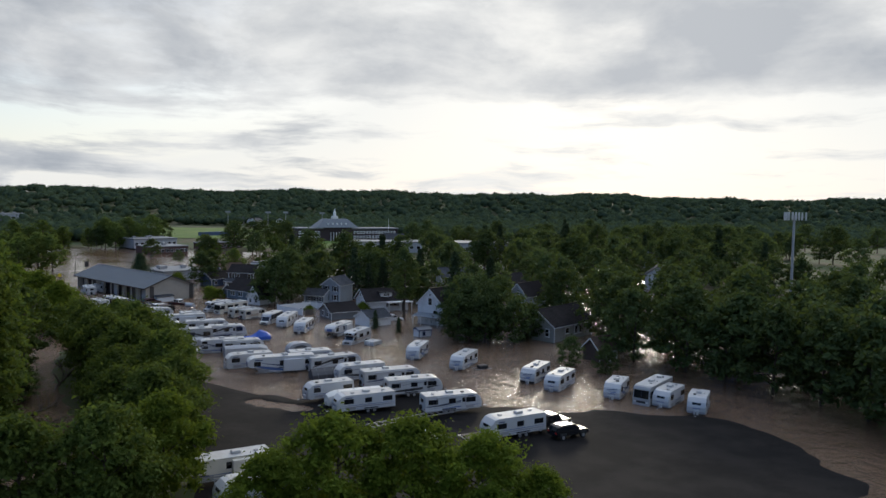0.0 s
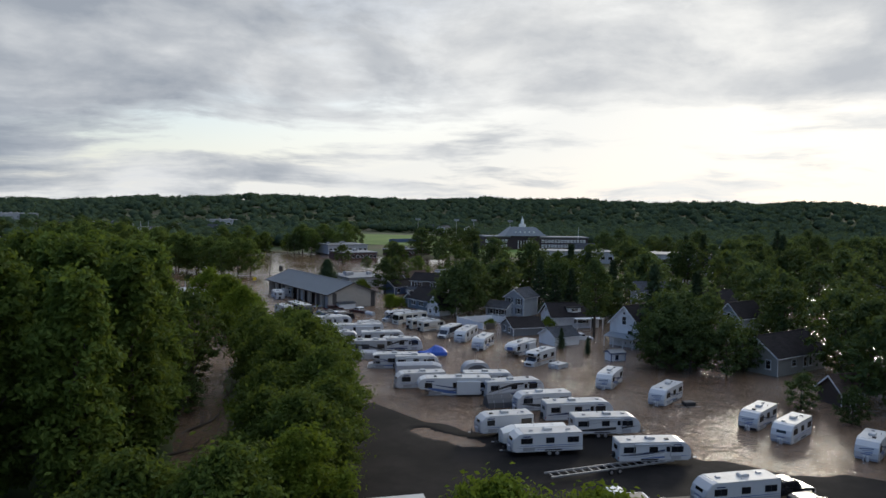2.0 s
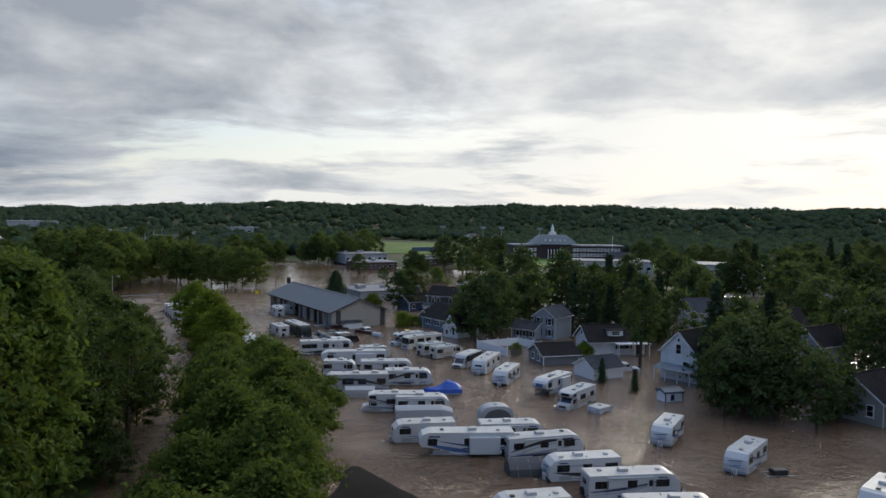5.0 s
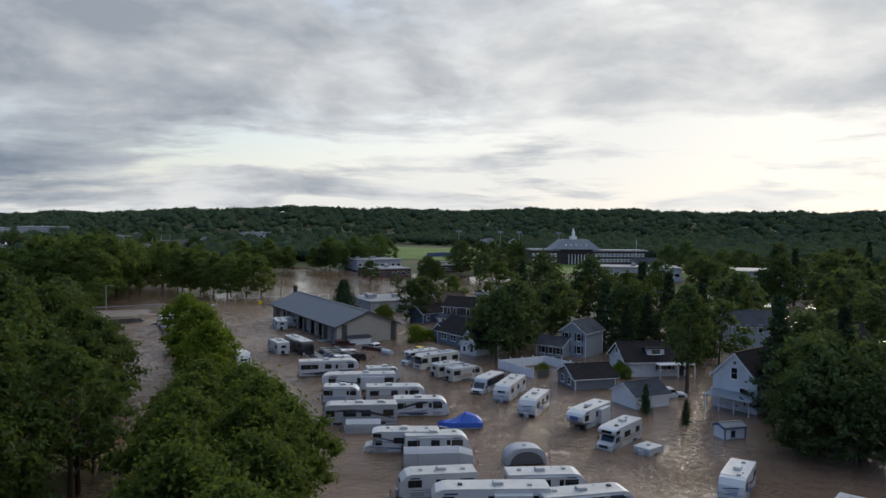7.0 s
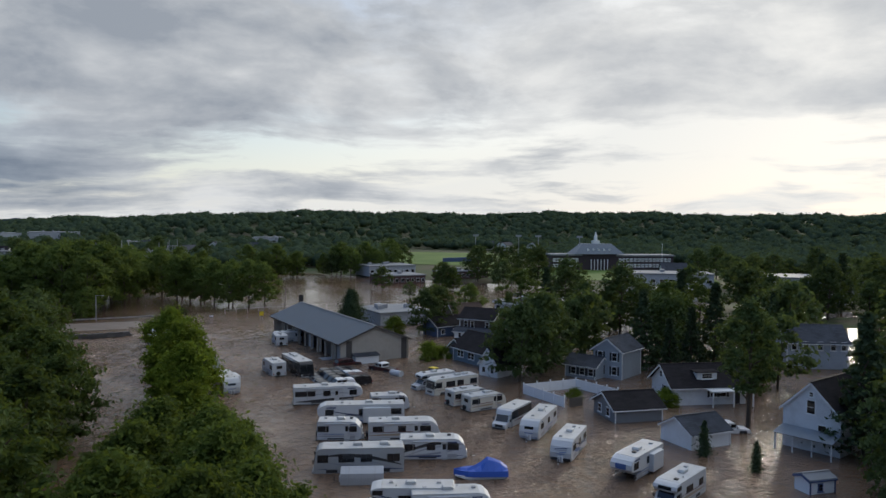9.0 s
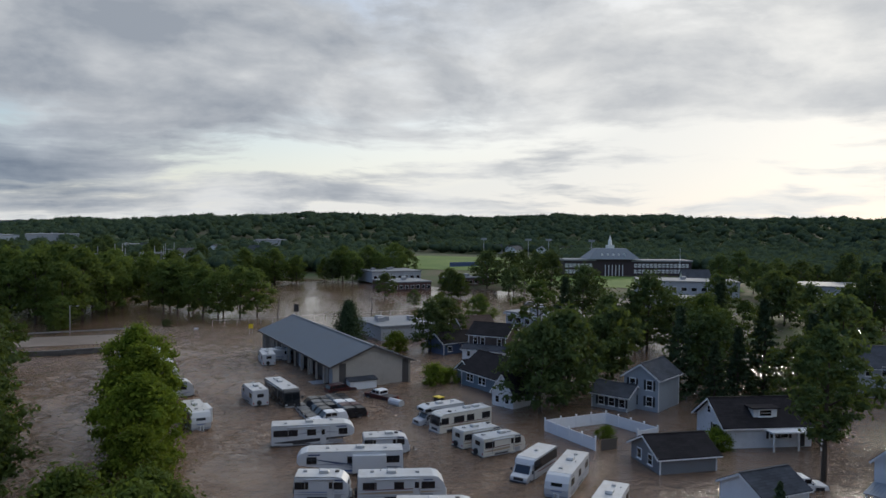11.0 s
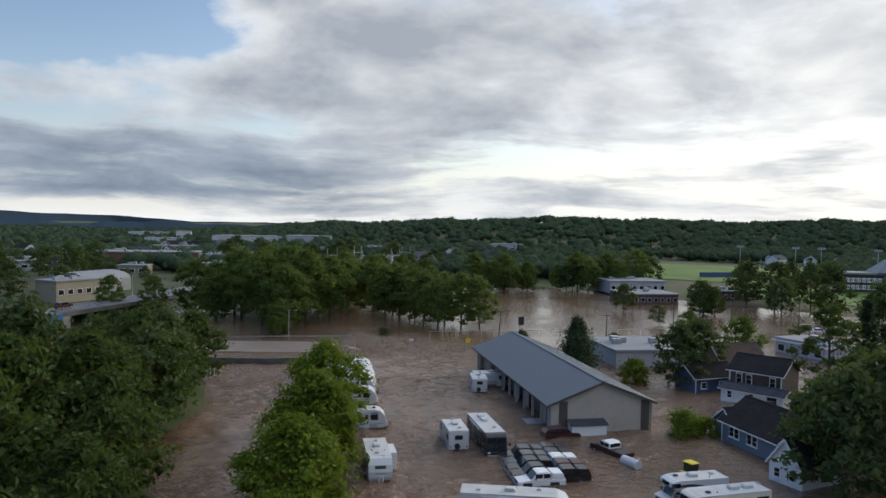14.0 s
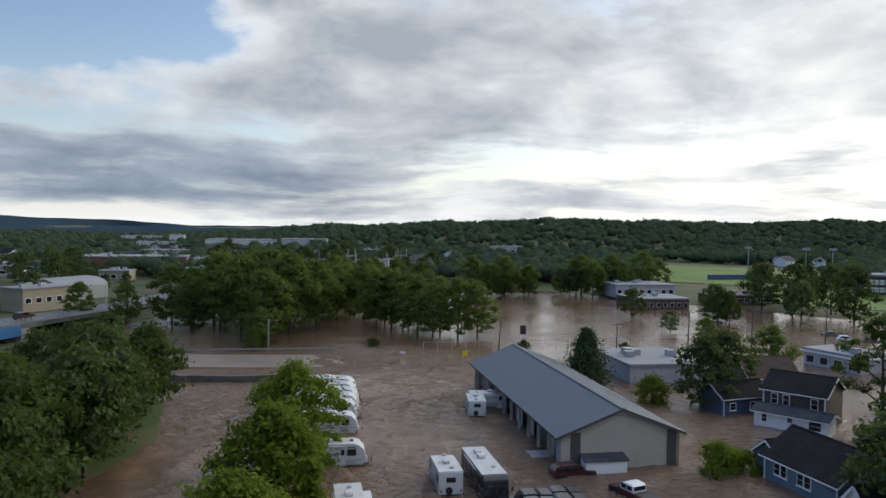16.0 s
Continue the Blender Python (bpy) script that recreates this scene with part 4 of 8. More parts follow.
def covered_camper(m, L, H, label, tarp, peak=0.35, nose=0.0):
    """A camper wrapped in a cover that sags between its ribs."""
    W = 2.4
    ob = thing("covered_camper", m, label, "covered trailer", "parked campers")
    bm = bmesh.new()
    n, rows = 10, []
    for i in range(n + 1):
        u = i / n
        x = -L / 2 + L * u
        drop = max(0.0, (u - 0.75) / 0.25) ** 2 * nose + 0.04 * math.sin(u * 31)
        w = W / 2 * (1 - 0.25 * max(0, (u - 0.8) / 0.2) * (nose > 0))
        ring = [(x, -w, 0.55), (x, -w - 0.03, 1.3), (x, -w + 0.02, H - peak - drop), (x, -w * 0.5, H - peak * 0.4 - drop), (x, 0, H - drop), (x, w * 0.5, H - peak * 0.4 - drop), (x, w - 0.02, H - peak - drop), (x, w + 0.03, 1.3), (x, w, 0.55)]
        rows.append([bm.verts.new(p) for p in ring])
    for a, b in zip(rows, rows[1:]):
        for k in range(8):
            bm.faces.new((a[k], b[k], b[k + 1], a[k + 1]))
    bm.faces.new(rows[0]), bm.faces.new(rows[-1][::-1])
    bmesh.ops.recalc_face_normals(bm, faces=bm.faces)
    part("cover", bm, tarp, ob)
    for k in (0.2, 0.5, 0.8):
        strap = bmesh.new()
        x = -L / 2 + L * k
        tube(strap, [(x, -W / 2 - 0.06, 0.6), (x, -W / 2 - 0.06, H - peak), (x, 0, H + 0.05), (x, W / 2 + 0.06, H - peak), (x, W / 2 + 0.06, 0.6)], 0.025, 0.025, 4)
        part("strap", strap, GREY, ob)
    part("frame", boxes((-L / 2 + 0.1, L / 2 - 0.1, -W / 2 + 0.1, W / 2 - 0.1, 0.42, 0.56)), BLACKISH, ob)
    for s in (-1, 1):
        wheel(ob, -0.1 * L, s * (W / 2 - 0.12), 0.34)
    tow_hitch(ob, L / 2 - 0.3, 0.48)
    return ob


def teardrop(m, label):
    """A small round-backed camper, part under a dark cover."""
    L, W, H = 4.4, 2.2, 2.3
    ob = thing("travel_trailer", m, label, "travel trailer", "parked campers")
    pts = [(-L / 2, 0.5), (L / 2, 0.5)] + [(L / 2 * math.cos(a) ** 0.7 if math.cos(a) > 0 else -L / 2 * (-math.cos(a)) ** 0.7, 0.5 + (H - 0.5) * math.sin(a) ** 0.7) for a in [math.pi * k / 14 for k in range(1, 14)]]
    part("body", profile(pts, -W / 2, W / 2, 0.1), TARP_G, ob)
    dk = [(-L / 2 * 0.82, 0.6), (L / 2 * 0.82, 0.6)] + [(L / 2 * 0.82 * math.cos(a), 0.6 + (H - 0.95) * math.sin(a)) for a in [math.pi * k / 10 for k in range(1, 10)]]
    part("awning_tent", profile(dk, -W / 2 - 0.16, -W / 2 - 0.005, 0.03), TARP_D, ob, "dark awning cloth")
    for s in (-1, 1):
        wheel(ob, 0, s * (W / 2 - 0.1), 0.34)
    window(ob, 0.6, 1.6, 0.9, 0.5, W / 2)
    vent(ob, 0, 0, H - 0.02)
    tow_hitch(ob, L / 2 - 0.25, 0.45)
    return ob


def pickup(m, paint, label, cap=False, name="pickup_truck", L=5.6, group="", top=None):
    W = 1.95
    ob = thing(name, m, label, "pickup truck", group)
    pts = [(-L / 2, 0.52), (L / 2 - 0.1, 0.52), (L / 2, 0.7), (L / 2 - 0.06, 1.0), (L / 2 - 1.35, 1.12), (L / 2 - 3.35, 1.14), (-L / 2, 1.12)]
    part("body", profile(pts, -W / 2, W / 2, 0.07), paint, ob)
    cab = [(L / 2 - 3.45, 1.10), (L / 2 - 1.3, 1.10), (L / 2 - 1.95, 1.80), (L / 2 - 2.3, 1.86), (L / 2 - 3.15, 1.84), (L / 2 - 3.42, 1.7)]
    part("cab", profile(cab, -W / 2 + 0.1, W / 2 - 0.1, 0.08), top or paint, ob)
    share("windscreen", block(0.03, W - 0.45, 0.85, GLASS, 0.01), ob, (L / 2 - 1.60, 0, 1.47), (0, -43, 0))
    share("rear_window", block(0.03, W - 0.5, 0.42, GLASS, 0.01), ob, (L / 2 - 3.44, 0, 1.5))
    for s in (-1, 1):
        for x, w in ((-2.15, 0.72), (-2.95, 0.72)):
            share("side_window", block(w, 0.02, 0.44, GLASS, 0.01), ob, (L / 2 + x, s * (W / 2 - 0.095), 1.5))
        for x in (L / 2 - 0.95, -L / 2 + 1.15):
            wheel(ob, x, s * (W / 2 - 0.12), 0.38)
            share("wheel_arch", block(0.95, 0.03, 0.36, TRIM, 0.02), ob, (x, s * (W / 2 + 0.003), 0.72))
        share("headlamp", block(0.05, 0.3, 0.2, CLEAR_LAMP, 0.01), ob, (L / 2 - 0.02, s * 0.74, 0.85))
        share("tail_lamp", block(0.04, 0.14, 0.36, RED_LAMP, 0.01), ob, (-L / 2 - 0.006, s * 0.86, 0.88))
        share("mirror", block(0.1, 0.2, 0.18, BLACKISH, 0.02), ob, (L / 2 - 1.75, s * (W / 2 + 0.12), 1.28))
    share("bed", block(1.75, W - 0.3, 0.03, BLACKISH), ob, (-L / 2 + 1.05, 0, 1.132))
    share("grille", block(0.04, 1.1, 0.26, BLACKISH, 0.01), ob, (L / 2 - 0.005, 0, 0.84))
    share("front_bumper", block(0.14, W - 0.05, 0.2, CHROME, 0.03), ob, (L / 2 + 0.04, 0, 0.58))
    share("rear_bumper", block(0.14, W - 0.1, 0.18, CHROME, 0.03), ob, (-L / 2 - 0.07, 0, 0.58))
    if cap:
        top = [(-L / 2 + 0.05, 1.14), (L / 2 - 3.5, 1.14), (L / 2 - 3.5, 1.78), (-L / 2 + 0.3, 1.74)]
        part("bed_cap", profile(top, -W / 2 + 0.06, W / 2 - 0.06, 0.08), paint, ob)
    return ob


def suv(m, paint, label):
    L, W = 4.7, 1.9
    ob = thing("suv", m, label, "car")
    pts = [(-L / 2, 0.5), (L / 2 - 0.1, 0.48), (L / 2, 0.7), (L / 2 - 0.12, 0.95), (L / 2 - 1.2, 1.08), (-L / 2 + 0.05, 1.1)]
    part("body", profile(pts, -W / 2, W / 2, 0.08), paint, ob)
    top = [(-L / 2 + 0.08, 1.06), (L / 2 - 1.15, 1.06), (L / 2 - 1.95, 1.64), (L / 2 - 2.5, 1.72), (-L / 2 + 0.75, 1.68), (-L / 2 + 0.35, 1.55)]
    part("cabin", profile(top, -W / 2 + 0.09, W / 2 - 0.09, 0.09), paint, ob)
    share("windscreen", block(0.03, W - 0.45, 0.8, GLASS, 0.01), ob, (L / 2 - 1.52, 0, 1.36), (0, -52, 0))
    share("rear_window", block(0.03, W - 0.5, 0.5, GLASS, 0.01), ob, (-L / 2 + 0.19, 0, 1.36), (0, 28, 0))
    for s in (-1, 1):
        for x, w in ((0.05, 0.8), (-0.85, 0.8), (-1.6, 0.5)):
            share("side_window", block(w, 0.02, 0.38, GLASS, 0.01), ob, (x, s * (W / 2 - 0.085), 1.36))
        for x in (L / 2 - 0.9, -L / 2 + 0.95):
            wheel(ob, x, s * (W / 2 - 0.12), 0.36)
            share("wheel_arch", block(0.9, 0.03, 0.34, TRIM, 0.02), ob, (x, s * (W / 2 + 0.003), 0.68))
        share("headlamp", block(0.05, 0.34, 0.16, CLEAR_LAMP, 0.01), ob, (L / 2 - 0.03, s * 0.7, 0.8))
        share("tail_lamp", block(0.04, 0.3, 0.2, RED_LAMP, 0.01), ob, (-L / 2 - 0.006, s * 0.72, 0.92))
        share("roof_rail", block(1.8, 0.04, 0.05, CHROME), ob, (-0.5, s * 0.66, 1.735))
        share("mirror", block(0.1, 0.18, 0.14, paint, 0.02), ob, (L / 2 - 1.55, s * (W / 2 + 0.1), 1.12))
    return ob


def by_side(p, q, L, W=2.45, flip=False, eye=(-20, 80)):
    """The pose of a vehicle whose seen long side stands on the line from p to q, its body on the far side. It faces along p to q, or back with flip."""
    p, q = Vector((*p, 0)), Vector((*q, 0))
    d = (q - p).normalized()
    n = Vector((-d.y, d.x, 0))
    mid = (p + q) / 2
    if n.dot(mid - Vector((*eye, 0))) < 0:
        n = -n
    c = mid + n * W / 2
    z = max(ground_at(c.x, c.y), float(lot_height(np.array([c.x]), np.array([c.y]))[0]))
    # those on the dry lot are the lower, older ones
    low = 0.88 if z > -0.25 else 0.97
    return pose(c.x, c.y, z, 0, 0, math.degrees(math.atan2(d.y, d.x)) + (180 if flip else 0)) @ Matrix.Diagonal((1, 0.96, low, 1))


def stand(x, y, deg):
    z = max(ground_at(x, y), float(lot_height(np.array([x]), np.array([y]))[0]))
    return pose(x, y, z, 0, 0, deg)


rng = random.Random(5)
# row of campers whose fronts face the water's edge
travel_trailer(by_side((-1.0, 126.4), (0.9, 132.9), 6.8, flip=True, eye=(-4.3, 3.0)), 6.8, "swoosh_blue", rng, "short white travel trailer with blue graphics standing in flood water", side_windows=2)
travel_trailer(by_side((5.9, 118.7), (8.9, 125.0), 7.2, flip=True, eye=(-4.3, 3.0)), 7.2, "swoosh_navy", rng, "white travel trailer with navy swoosh surrounded by flood water")
travel_trailer(by_side((16.0, 110.1), (19.4, 115.8), 7.0, flip=True, eye=(-4.3, 3.0)), 7.0, "swoosh_navy", rng, "white travel trailer with dark chevron on its front in the flood", dark_front=True)
travel_trailer(by_side((18.7, 105.4), (22.2, 110.8), 6.9, flip=True, eye=(-4.3, 3.0)), 6.9, "plain", rng, "plain white travel trailer in shallow flood water")
travel_trailer(by_side((26.4, 101.2), (28.9, 105.6), 5.6, flip=True, eye=(-4.3, 3.0)), 5.6, "swoosh_blue", rng, "white travel trailer with blue badge beneath overhanging branches", side_windows=2)
class_a(by_side((29.4, 98.0), (35.0, 104.7), 8.8, flip=True, eye=(-4.3, 3.0)), 8.8, "grey_wave", rng, "grey and white motorhome parked at the dark tree line", SILVER)
travel_trailer(by_side((31.6, 96.7), (35.4, 101.0), 5.8, flip=True, eye=(-4.3, 3.0)), 5.8, "plain", rng, "rounded silver-white travel trailer beside the motorhome", side_windows=2)
travel_trailer(by_side((35.4, 93.6), (37.6, 97.6), 5.0, flip=True, eye=(-4.3, 3.0)), 5.0, "plain", rng, "small white travel trailer at the end of the row", side_windows=2)
# campers along the street side
travel_trailer(by_side((-27.9, 157.5), (-26.8, 166.4), 9.0, flip=True), 9.0, "plain", rng, "long white travel trailer with its tank cover facing the lot")
travel_trailer(by_side((-23.3, 150.5), (-22.3, 157.8), 7.4, flip=True), 7.4, "swoosh_blue", rng, "white travel trailer with grey nose in flood water", dark_front=True)
fifth_wheel(by_side((-16.9, 145.7), (-13.8, 152.8), 7.8, flip=True), 7.8, "plain", rng, "white fifth wheel trailer with a dark round badge on its nose", H=3.05)
class_c(by_side((-13.1, 139.1), (-9.9, 146.0), 7.6, flip=True), 7.6, "tan", rng, "white and tan motorhome with dark roof vents in the flood")
popup_trailer(stand(-9.3, 140.3, 235), 2.7, "folded white camping trailer half under water")
shuttle_bus(by_side((-32.3, 160.9), (-30.4, 168.0), 7.4, 2.3, True), 7.4, rng, "white shuttle bus with a row of dark windows")
travel_trailer(by_side((-38.5, 167.7), (-34.6, 172.2), 6.0), 6.0, "tan", rng, "small cream travel trailer beside the fence", CREAM, 2.7, side_windows=2)
travel_trailer(by_side((-41.5, 170.0), (-37.6, 174.6), 6.0), 6.0, "tan", rng, "cream travel trailer behind another one", CREAM, 2.7, side_windows=2)
class_a(by_side((-45.8, 175.6), (-40.9, 181.6), 8.2, flip=True), 8.2, "tan", rng, "cream motorhome with tan stripes facing the lot", CREAM, 3.0)
class_c(by_side((-49.2, 178.0), (-44.8, 183.0), 6.8, flip=True), 6.8, "grey_wave", rng, "older white motorhome with a dark hood")
# rows along the river trees
class_a(by_side((-47.8, 139.4), (-39.8, 142.6), 9.2, flip=True), 9.2, "grey_wave", rng, "silver-grey motorhome with black swirls in flood water", SILVER)
travel_trailer(by_side((-41.0, 146.2), (-34.6, 148.4), 7.2), 7.2, "grey_wave", rng, "white travel trailer with a curved nose in the flooded row")
travel_trailer(by_side((-47.0, 151.6), (-39.2, 154.8), 8.4), 8.4, "tan", rng, "white travel trailer with a dark end window in the flooded row")
travel_trailer(by_side((-52.6, 149.8), (-47.8, 151.4), 5.2), 5.2, "plain", rng, "short white travel trailer behind the silver motorhome", side_windows=2)
fifth_wheel(by_side((-55.6, 156.0), (-45.4, 160.2), 11.0, flip=True), 11.0, "swoosh_navy", rng, "long white and blue fifth wheel trailer in the flooded row")
travel_trailer(by_side((-51.7, 164.6), (-47.0, 167.0), 5.2), 5.2, "plain", rng, "white travel trailer sunk low behind the long one", H=2.6, side_windows=2)
fifth_wheel(by_side((-62.9, 163.7), (-54.3, 168.4), 9.6), 9.6, "black", rng, "white fifth wheel trailer with a black nose and dark windows")
covered_camper(stand(-42.6, 138.9, 200), 4.2, 2.0, "camper under a grey tarpaulin in flood water", TARP_G, 0.3)
class_c(by_side((-39.5, 130.9), (-31.6, 133.3), 8.2, flip=True), 8.2, "swoosh_navy", rng, "white motorhome with blue stripes and an overcab bunk")
travel_trailer(by_side((-34.9, 131.0), (-28.2, 133.6), 7.2), 7.2, "plain", rng, "white travel trailer with small square windows", side_windows=3)
covered_camper(by_side((-33.6, 126.6), (-26.8, 129.2), 7.2), 7.2, 2.7, "camper wrapped in a pale grey cover", TARP_G, 0.4, 0.5)
travel_trailer(by_side((-31.6, 119.0), (-24.9, 122.0), 7.4, flip=True), 7.4, "plain", rng, "grey-white travel trailer with its hitch towards the trees")
fifth_wheel(by_side((-27.6, 115.6), (-17.7, 118.8), 10.4, flip=True), 10.4, "swoosh_blue", rng, "large white fifth wheel trailer with dark blue sweeping stripes", H=3.2)
travel_trailer(by_side((-22.0, 122.0), (-15.0, 124.6), 7.6), 7.6, "tan", rng, "white travel trailer with a tall dark end window")
teardrop(stand(-22.2, 133.1, 25), "small rounded silver camper with a dark awning cloth")
travel_trailer(by_side((-18.2, 117.3), (-10.4, 121.6), 8.8), 8.8, "grey_wave", rng, "white travel trailer with dark window band in the flood")
covered_camper(stand(-15.8, 114.0, 25), 4.2, 2.15, "folding camper under a peaked dark grey tarpaulin", TARP_D, 1.05, 0.5)
travel_trailer(by_side((-13.4, 111.4), (-6.4, 114.6), 7.6, flip=True), 7.6, "black", rng, "white travel trailer with a black front end", dark_front=True)
travel_trailer(by_side((-9.4, 107.9), (-1.0, 111.3), 9.0), 9.0, "swoosh_navy", rng, "long white travel trailer with roof rack and navy stripes")
travel_trailer(by_side((-5.9, 101.2), (1.9, 103.8), 8.0), 8.0, "black", rng, "white travel trailer with a black front corner at the shore", slide=True)
travel_trailer(by_side((-16.4, 98.6), (-10.4, 101.6), 6.6, flip=True), 6.6, "plain", rng, "white travel trailer with a covered hitch at the shoreline", side_windows=2)
covered_camper(by_side((-13.4, 95.7), (-6.4, 98.6), 7.4, flip=True), 7.4, 2.55, "camper under cream white shrink wrap on the asphalt", TARP_W, 0.3, 0.5)
travel_trailer(by_side((-12.2, 92.9), (-4.6, 96.0), 7.9, flip=True), 7.9, "plain", rng, "white travel trailer with three dark windows on wet asphalt")
travel_trailer(by_side((-1.0, 92.8), (6.4, 95.2), 7.8), 7.8, "swoosh_navy", rng, "white travel trailer with dark slide-out windows on asphalt", slide=True)
travel_trailer(by_side((4.9, 84.7), (12.0, 88.1), 7.8, flip=True), 7.8, "plain", rng, "long pale travel trailer with square tail on asphalt", H=2.95)
travel_trailer(by_side((-20.6, 66.0), (-13.4, 70.2), 8.8, flip=True), 8.8, "plain", rng, "white travel trailer with roof kit parked under the trees")
fifth_wheel(by_side((-25.0, 71.0), (-17.6, 74.6), 8.2, flip=True), 8.2, "plain", rng, "cream fifth wheel trailer parked under the trees", CREAM, 3.0)
# row beside the washed-out road
for k, (x, y, L) in enumerate(((-113.8, 206.4, 8.2), (-111.2, 203.6, 8.2), (-108.6, 200.8, 8.6), (-106.2, 198.0, 8.6), (-103.6, 195.4, 7.6), (-98.6, 190.2, 7.2), (-89.8, 181.2, 7.4))):
    m = stand(x, y, 30 + 2 * k)
    travel_trailer(m, L, ("plain", "tan", "swoosh_navy", "grey_wave")[k % 4], rng, "white travel trailer in a close row beside the rushing water", side_windows=2, group="row of campers by the road")
travel_trailer(stand(-77.2, 170.0, 315), 7.6, "plain", rng, "white travel trailer with an open slide-out near the willow trees", slide=True)
class_a(by_side((-70.3, 180.7), (-77.2, 187.4), 9.6, flip=True), 9.6, "coach", rng, "black motorhome with a white roof, cream sweep and two roof coolers", BLACK_CAR)
travel_trailer(by_side((-75.0, 180.1), (-79.4, 184.6), 6.4), 6.4, "plain", rng, "small white travel trailer with a spare wheel in rough water", side_windows=2)
travel_trailer(by_side((-88.6, 206.7), (-92.4, 211.7), 6.0), 6.0, "plain", rng, "small white travel trailer beside the shed", H=2.65, side_windows=2)
travel_trailer(stand(-89.0, 213.4, 40), 6.4, "plain", rng, "white travel trailer against the shed wall", H=2.65, side_windows=2)
# cars
pickup(stand(13.6, 88.2, 28), BLACK_CAR, "black pickup truck on wet asphalt", L=5.9)
suv(stand(15.4, 84.9, 25), BLACK_CAR, "dark grey hatchback parked on wet asphalt")
pickup(stand(-1.6, 81.6, 200), WHITE_CAR, "silver pickup truck with a white cab among the trees")
pickup(stand(-59.8, 191.2, 152), RED_CAR, "dark red pickup truck with a white cab in deep water", top=WHITE_CAR)
for x, y, paint, cap in ((-67.0, 183.0, BLACK_CAR, True), (-65.7, 181.3, GREY_CAR, True), (-64.4, 179.7, BLACK_CAR, True), (-63.0, 178.2, BLACK_CAR, False), (-61.6, 176.7, WHITE_CAR, True),
                         (-65.2, 185.3, BLACK_CAR, True), (-63.9, 183.8, BLACK_CAR, True), (-62.7, 182.4, WHITE_CAR, True), (-61.3, 180.9, RED_CAR, True), (-60.0, 179.4, BLACK_CAR, True)):
    shade_word = "white" if paint is WHITE_CAR else "dark red" if paint is RED_CAR else "dark"
    pickup(stand(x, y, 224), paint, shade_word + " pickup truck in a tight flooded row", cap, L=4.9, group="flooded pickup trucks")
pickup(stand(-6.2, 168.6, 20), WHITE_CAR, "white pickup truck in flood water beside the garage", L=5.2)
suv(stand(-67.4, 193.6, 50), RED_CAR, "dark red car nearly under water at the shed wall")


# ---- loose things on the lot ----
boat = thing("motor_boat", stand(-31.6, 143.6, 200), "motor boat on a trailer under a bright blue tarpaulin", "boat")
bm = bmesh.new()
rows = []
for i in range(9):
    u = i / 8
    x, w = -2.6 + 5.4 * u, 1.05 * (1 - max(0, (u - 0.55) / 0.45) ** 2 * 0.85)
    ridge = 1.65 + 0.95 * max(0.0, math.sin(math.pi * min(1, u * 1.5))) ** 1.4 - 0.25 * u + (0.14 if i % 2 else 0)
    rows.append([bm.verts.new(p) for p in ((x, -w, 0.85), (x, -w * 0.95, 1.4), (x, -w * 0.4, ridge - 0.2), (x, 0, ridge), (x, w * 0.4, ridge - 0.2), (x, w * 0.95, 1.4), (x, w, 0.85))])
for a, b in zip(rows, rows[1:]):
    for k in range(6):
        bm.faces.new((a[k], b[k], b[k + 1], a[k + 1]))
bm.faces.new(rows[0]), bm.faces.new(rows[-1][::-1])
bmesh.ops.recalc_face_normals(bm, faces=bm.faces)
part("tarpaulin", bm, TARP_B, boat, "wrinkled bright blue tarpaulin")
part("hull", profile([(-2.5, 0.95), (-2.5, 0.5), (1.4, 0.45), (2.7, 0.95)], -0.85, 0.85, 0.1), GEL, boat)
part("trailer_frame", boxes((-2.6, 3.6, -0.08, 0.08, 0.35, 0.45), (-1.4, -1.2, -1.1, 1.1, 0.3, 0.4), (0.6, 0.8, -0.8, 0.8, 0.35, 0.45)), CHROME, boat)
for s in (-1, 1):
    wheel(boat, -1.3, s * 1.05, 0.3, 0.2)


def long_frame(p, q, label, width=1.6, name="frame_trailer"):
    """A long open steel frame on wheels, with cross bars."""
    d = math.hypot(q[0] - p[0], q[1] - p[1])
    ob = thing(name, stand((p[0] + q[0]) / 2, (p[1] + q[1]) / 2, math.degrees(math.atan2(q[1] - p[1], q[0] - p[0]))), label, "trailer")
    for s in (-1, 1):
        share("side_rail", block(d, 0.12, 0.16, CHROME), ob, (0, s * width / 2, 0.55))
        for x in (-0.5, 0.5):
            wheel(ob, x, s * (width / 2 + 0.12), 0.3, 0.2)
    for k in range(int(d / 0.9)):
        share("cross_bar", block(0.08, width, 0.08, CHROME), ob, (-d / 2 + 0.4 + k * 0.9, 0, 0.55))
    return ob


long_frame((-8.0, 87.2), (4.2, 95.2), "long rusty open frame trailer lying on the asphalt", 1.3)
fl = long_frame((2.6, 82.6), (9.8, 85.6), "flat steel car trailer coupled behind the pickup", 2.0)
share("deck", block(6.6, 1.9, 0.06, WOOD), fl, (0, 0, 0.66))
ut = long_frame((7.6, 119.8), (10.4, 121.0), "small dark utility trailer sunk in flood water", 1.4, "utility_trailer")
share("load", block(1.6, 1.1, 0.5, BLACKISH, 0.08), ut, (0.2, 0, 0.9))
tank = thing("fuel_tank", stand(-56.2, 187.8, 152), "white tank on a submerged trailer", "tank")
bm = bmesh.new()
tube(bm, [(-1.2, 0, 0.85), (-1.05, 0, 0.85), (1.05, 0, 0.85), (1.2, 0, 0.85)], 0.55, 0.55, 12)
part("shell", bm, GEL, tank)
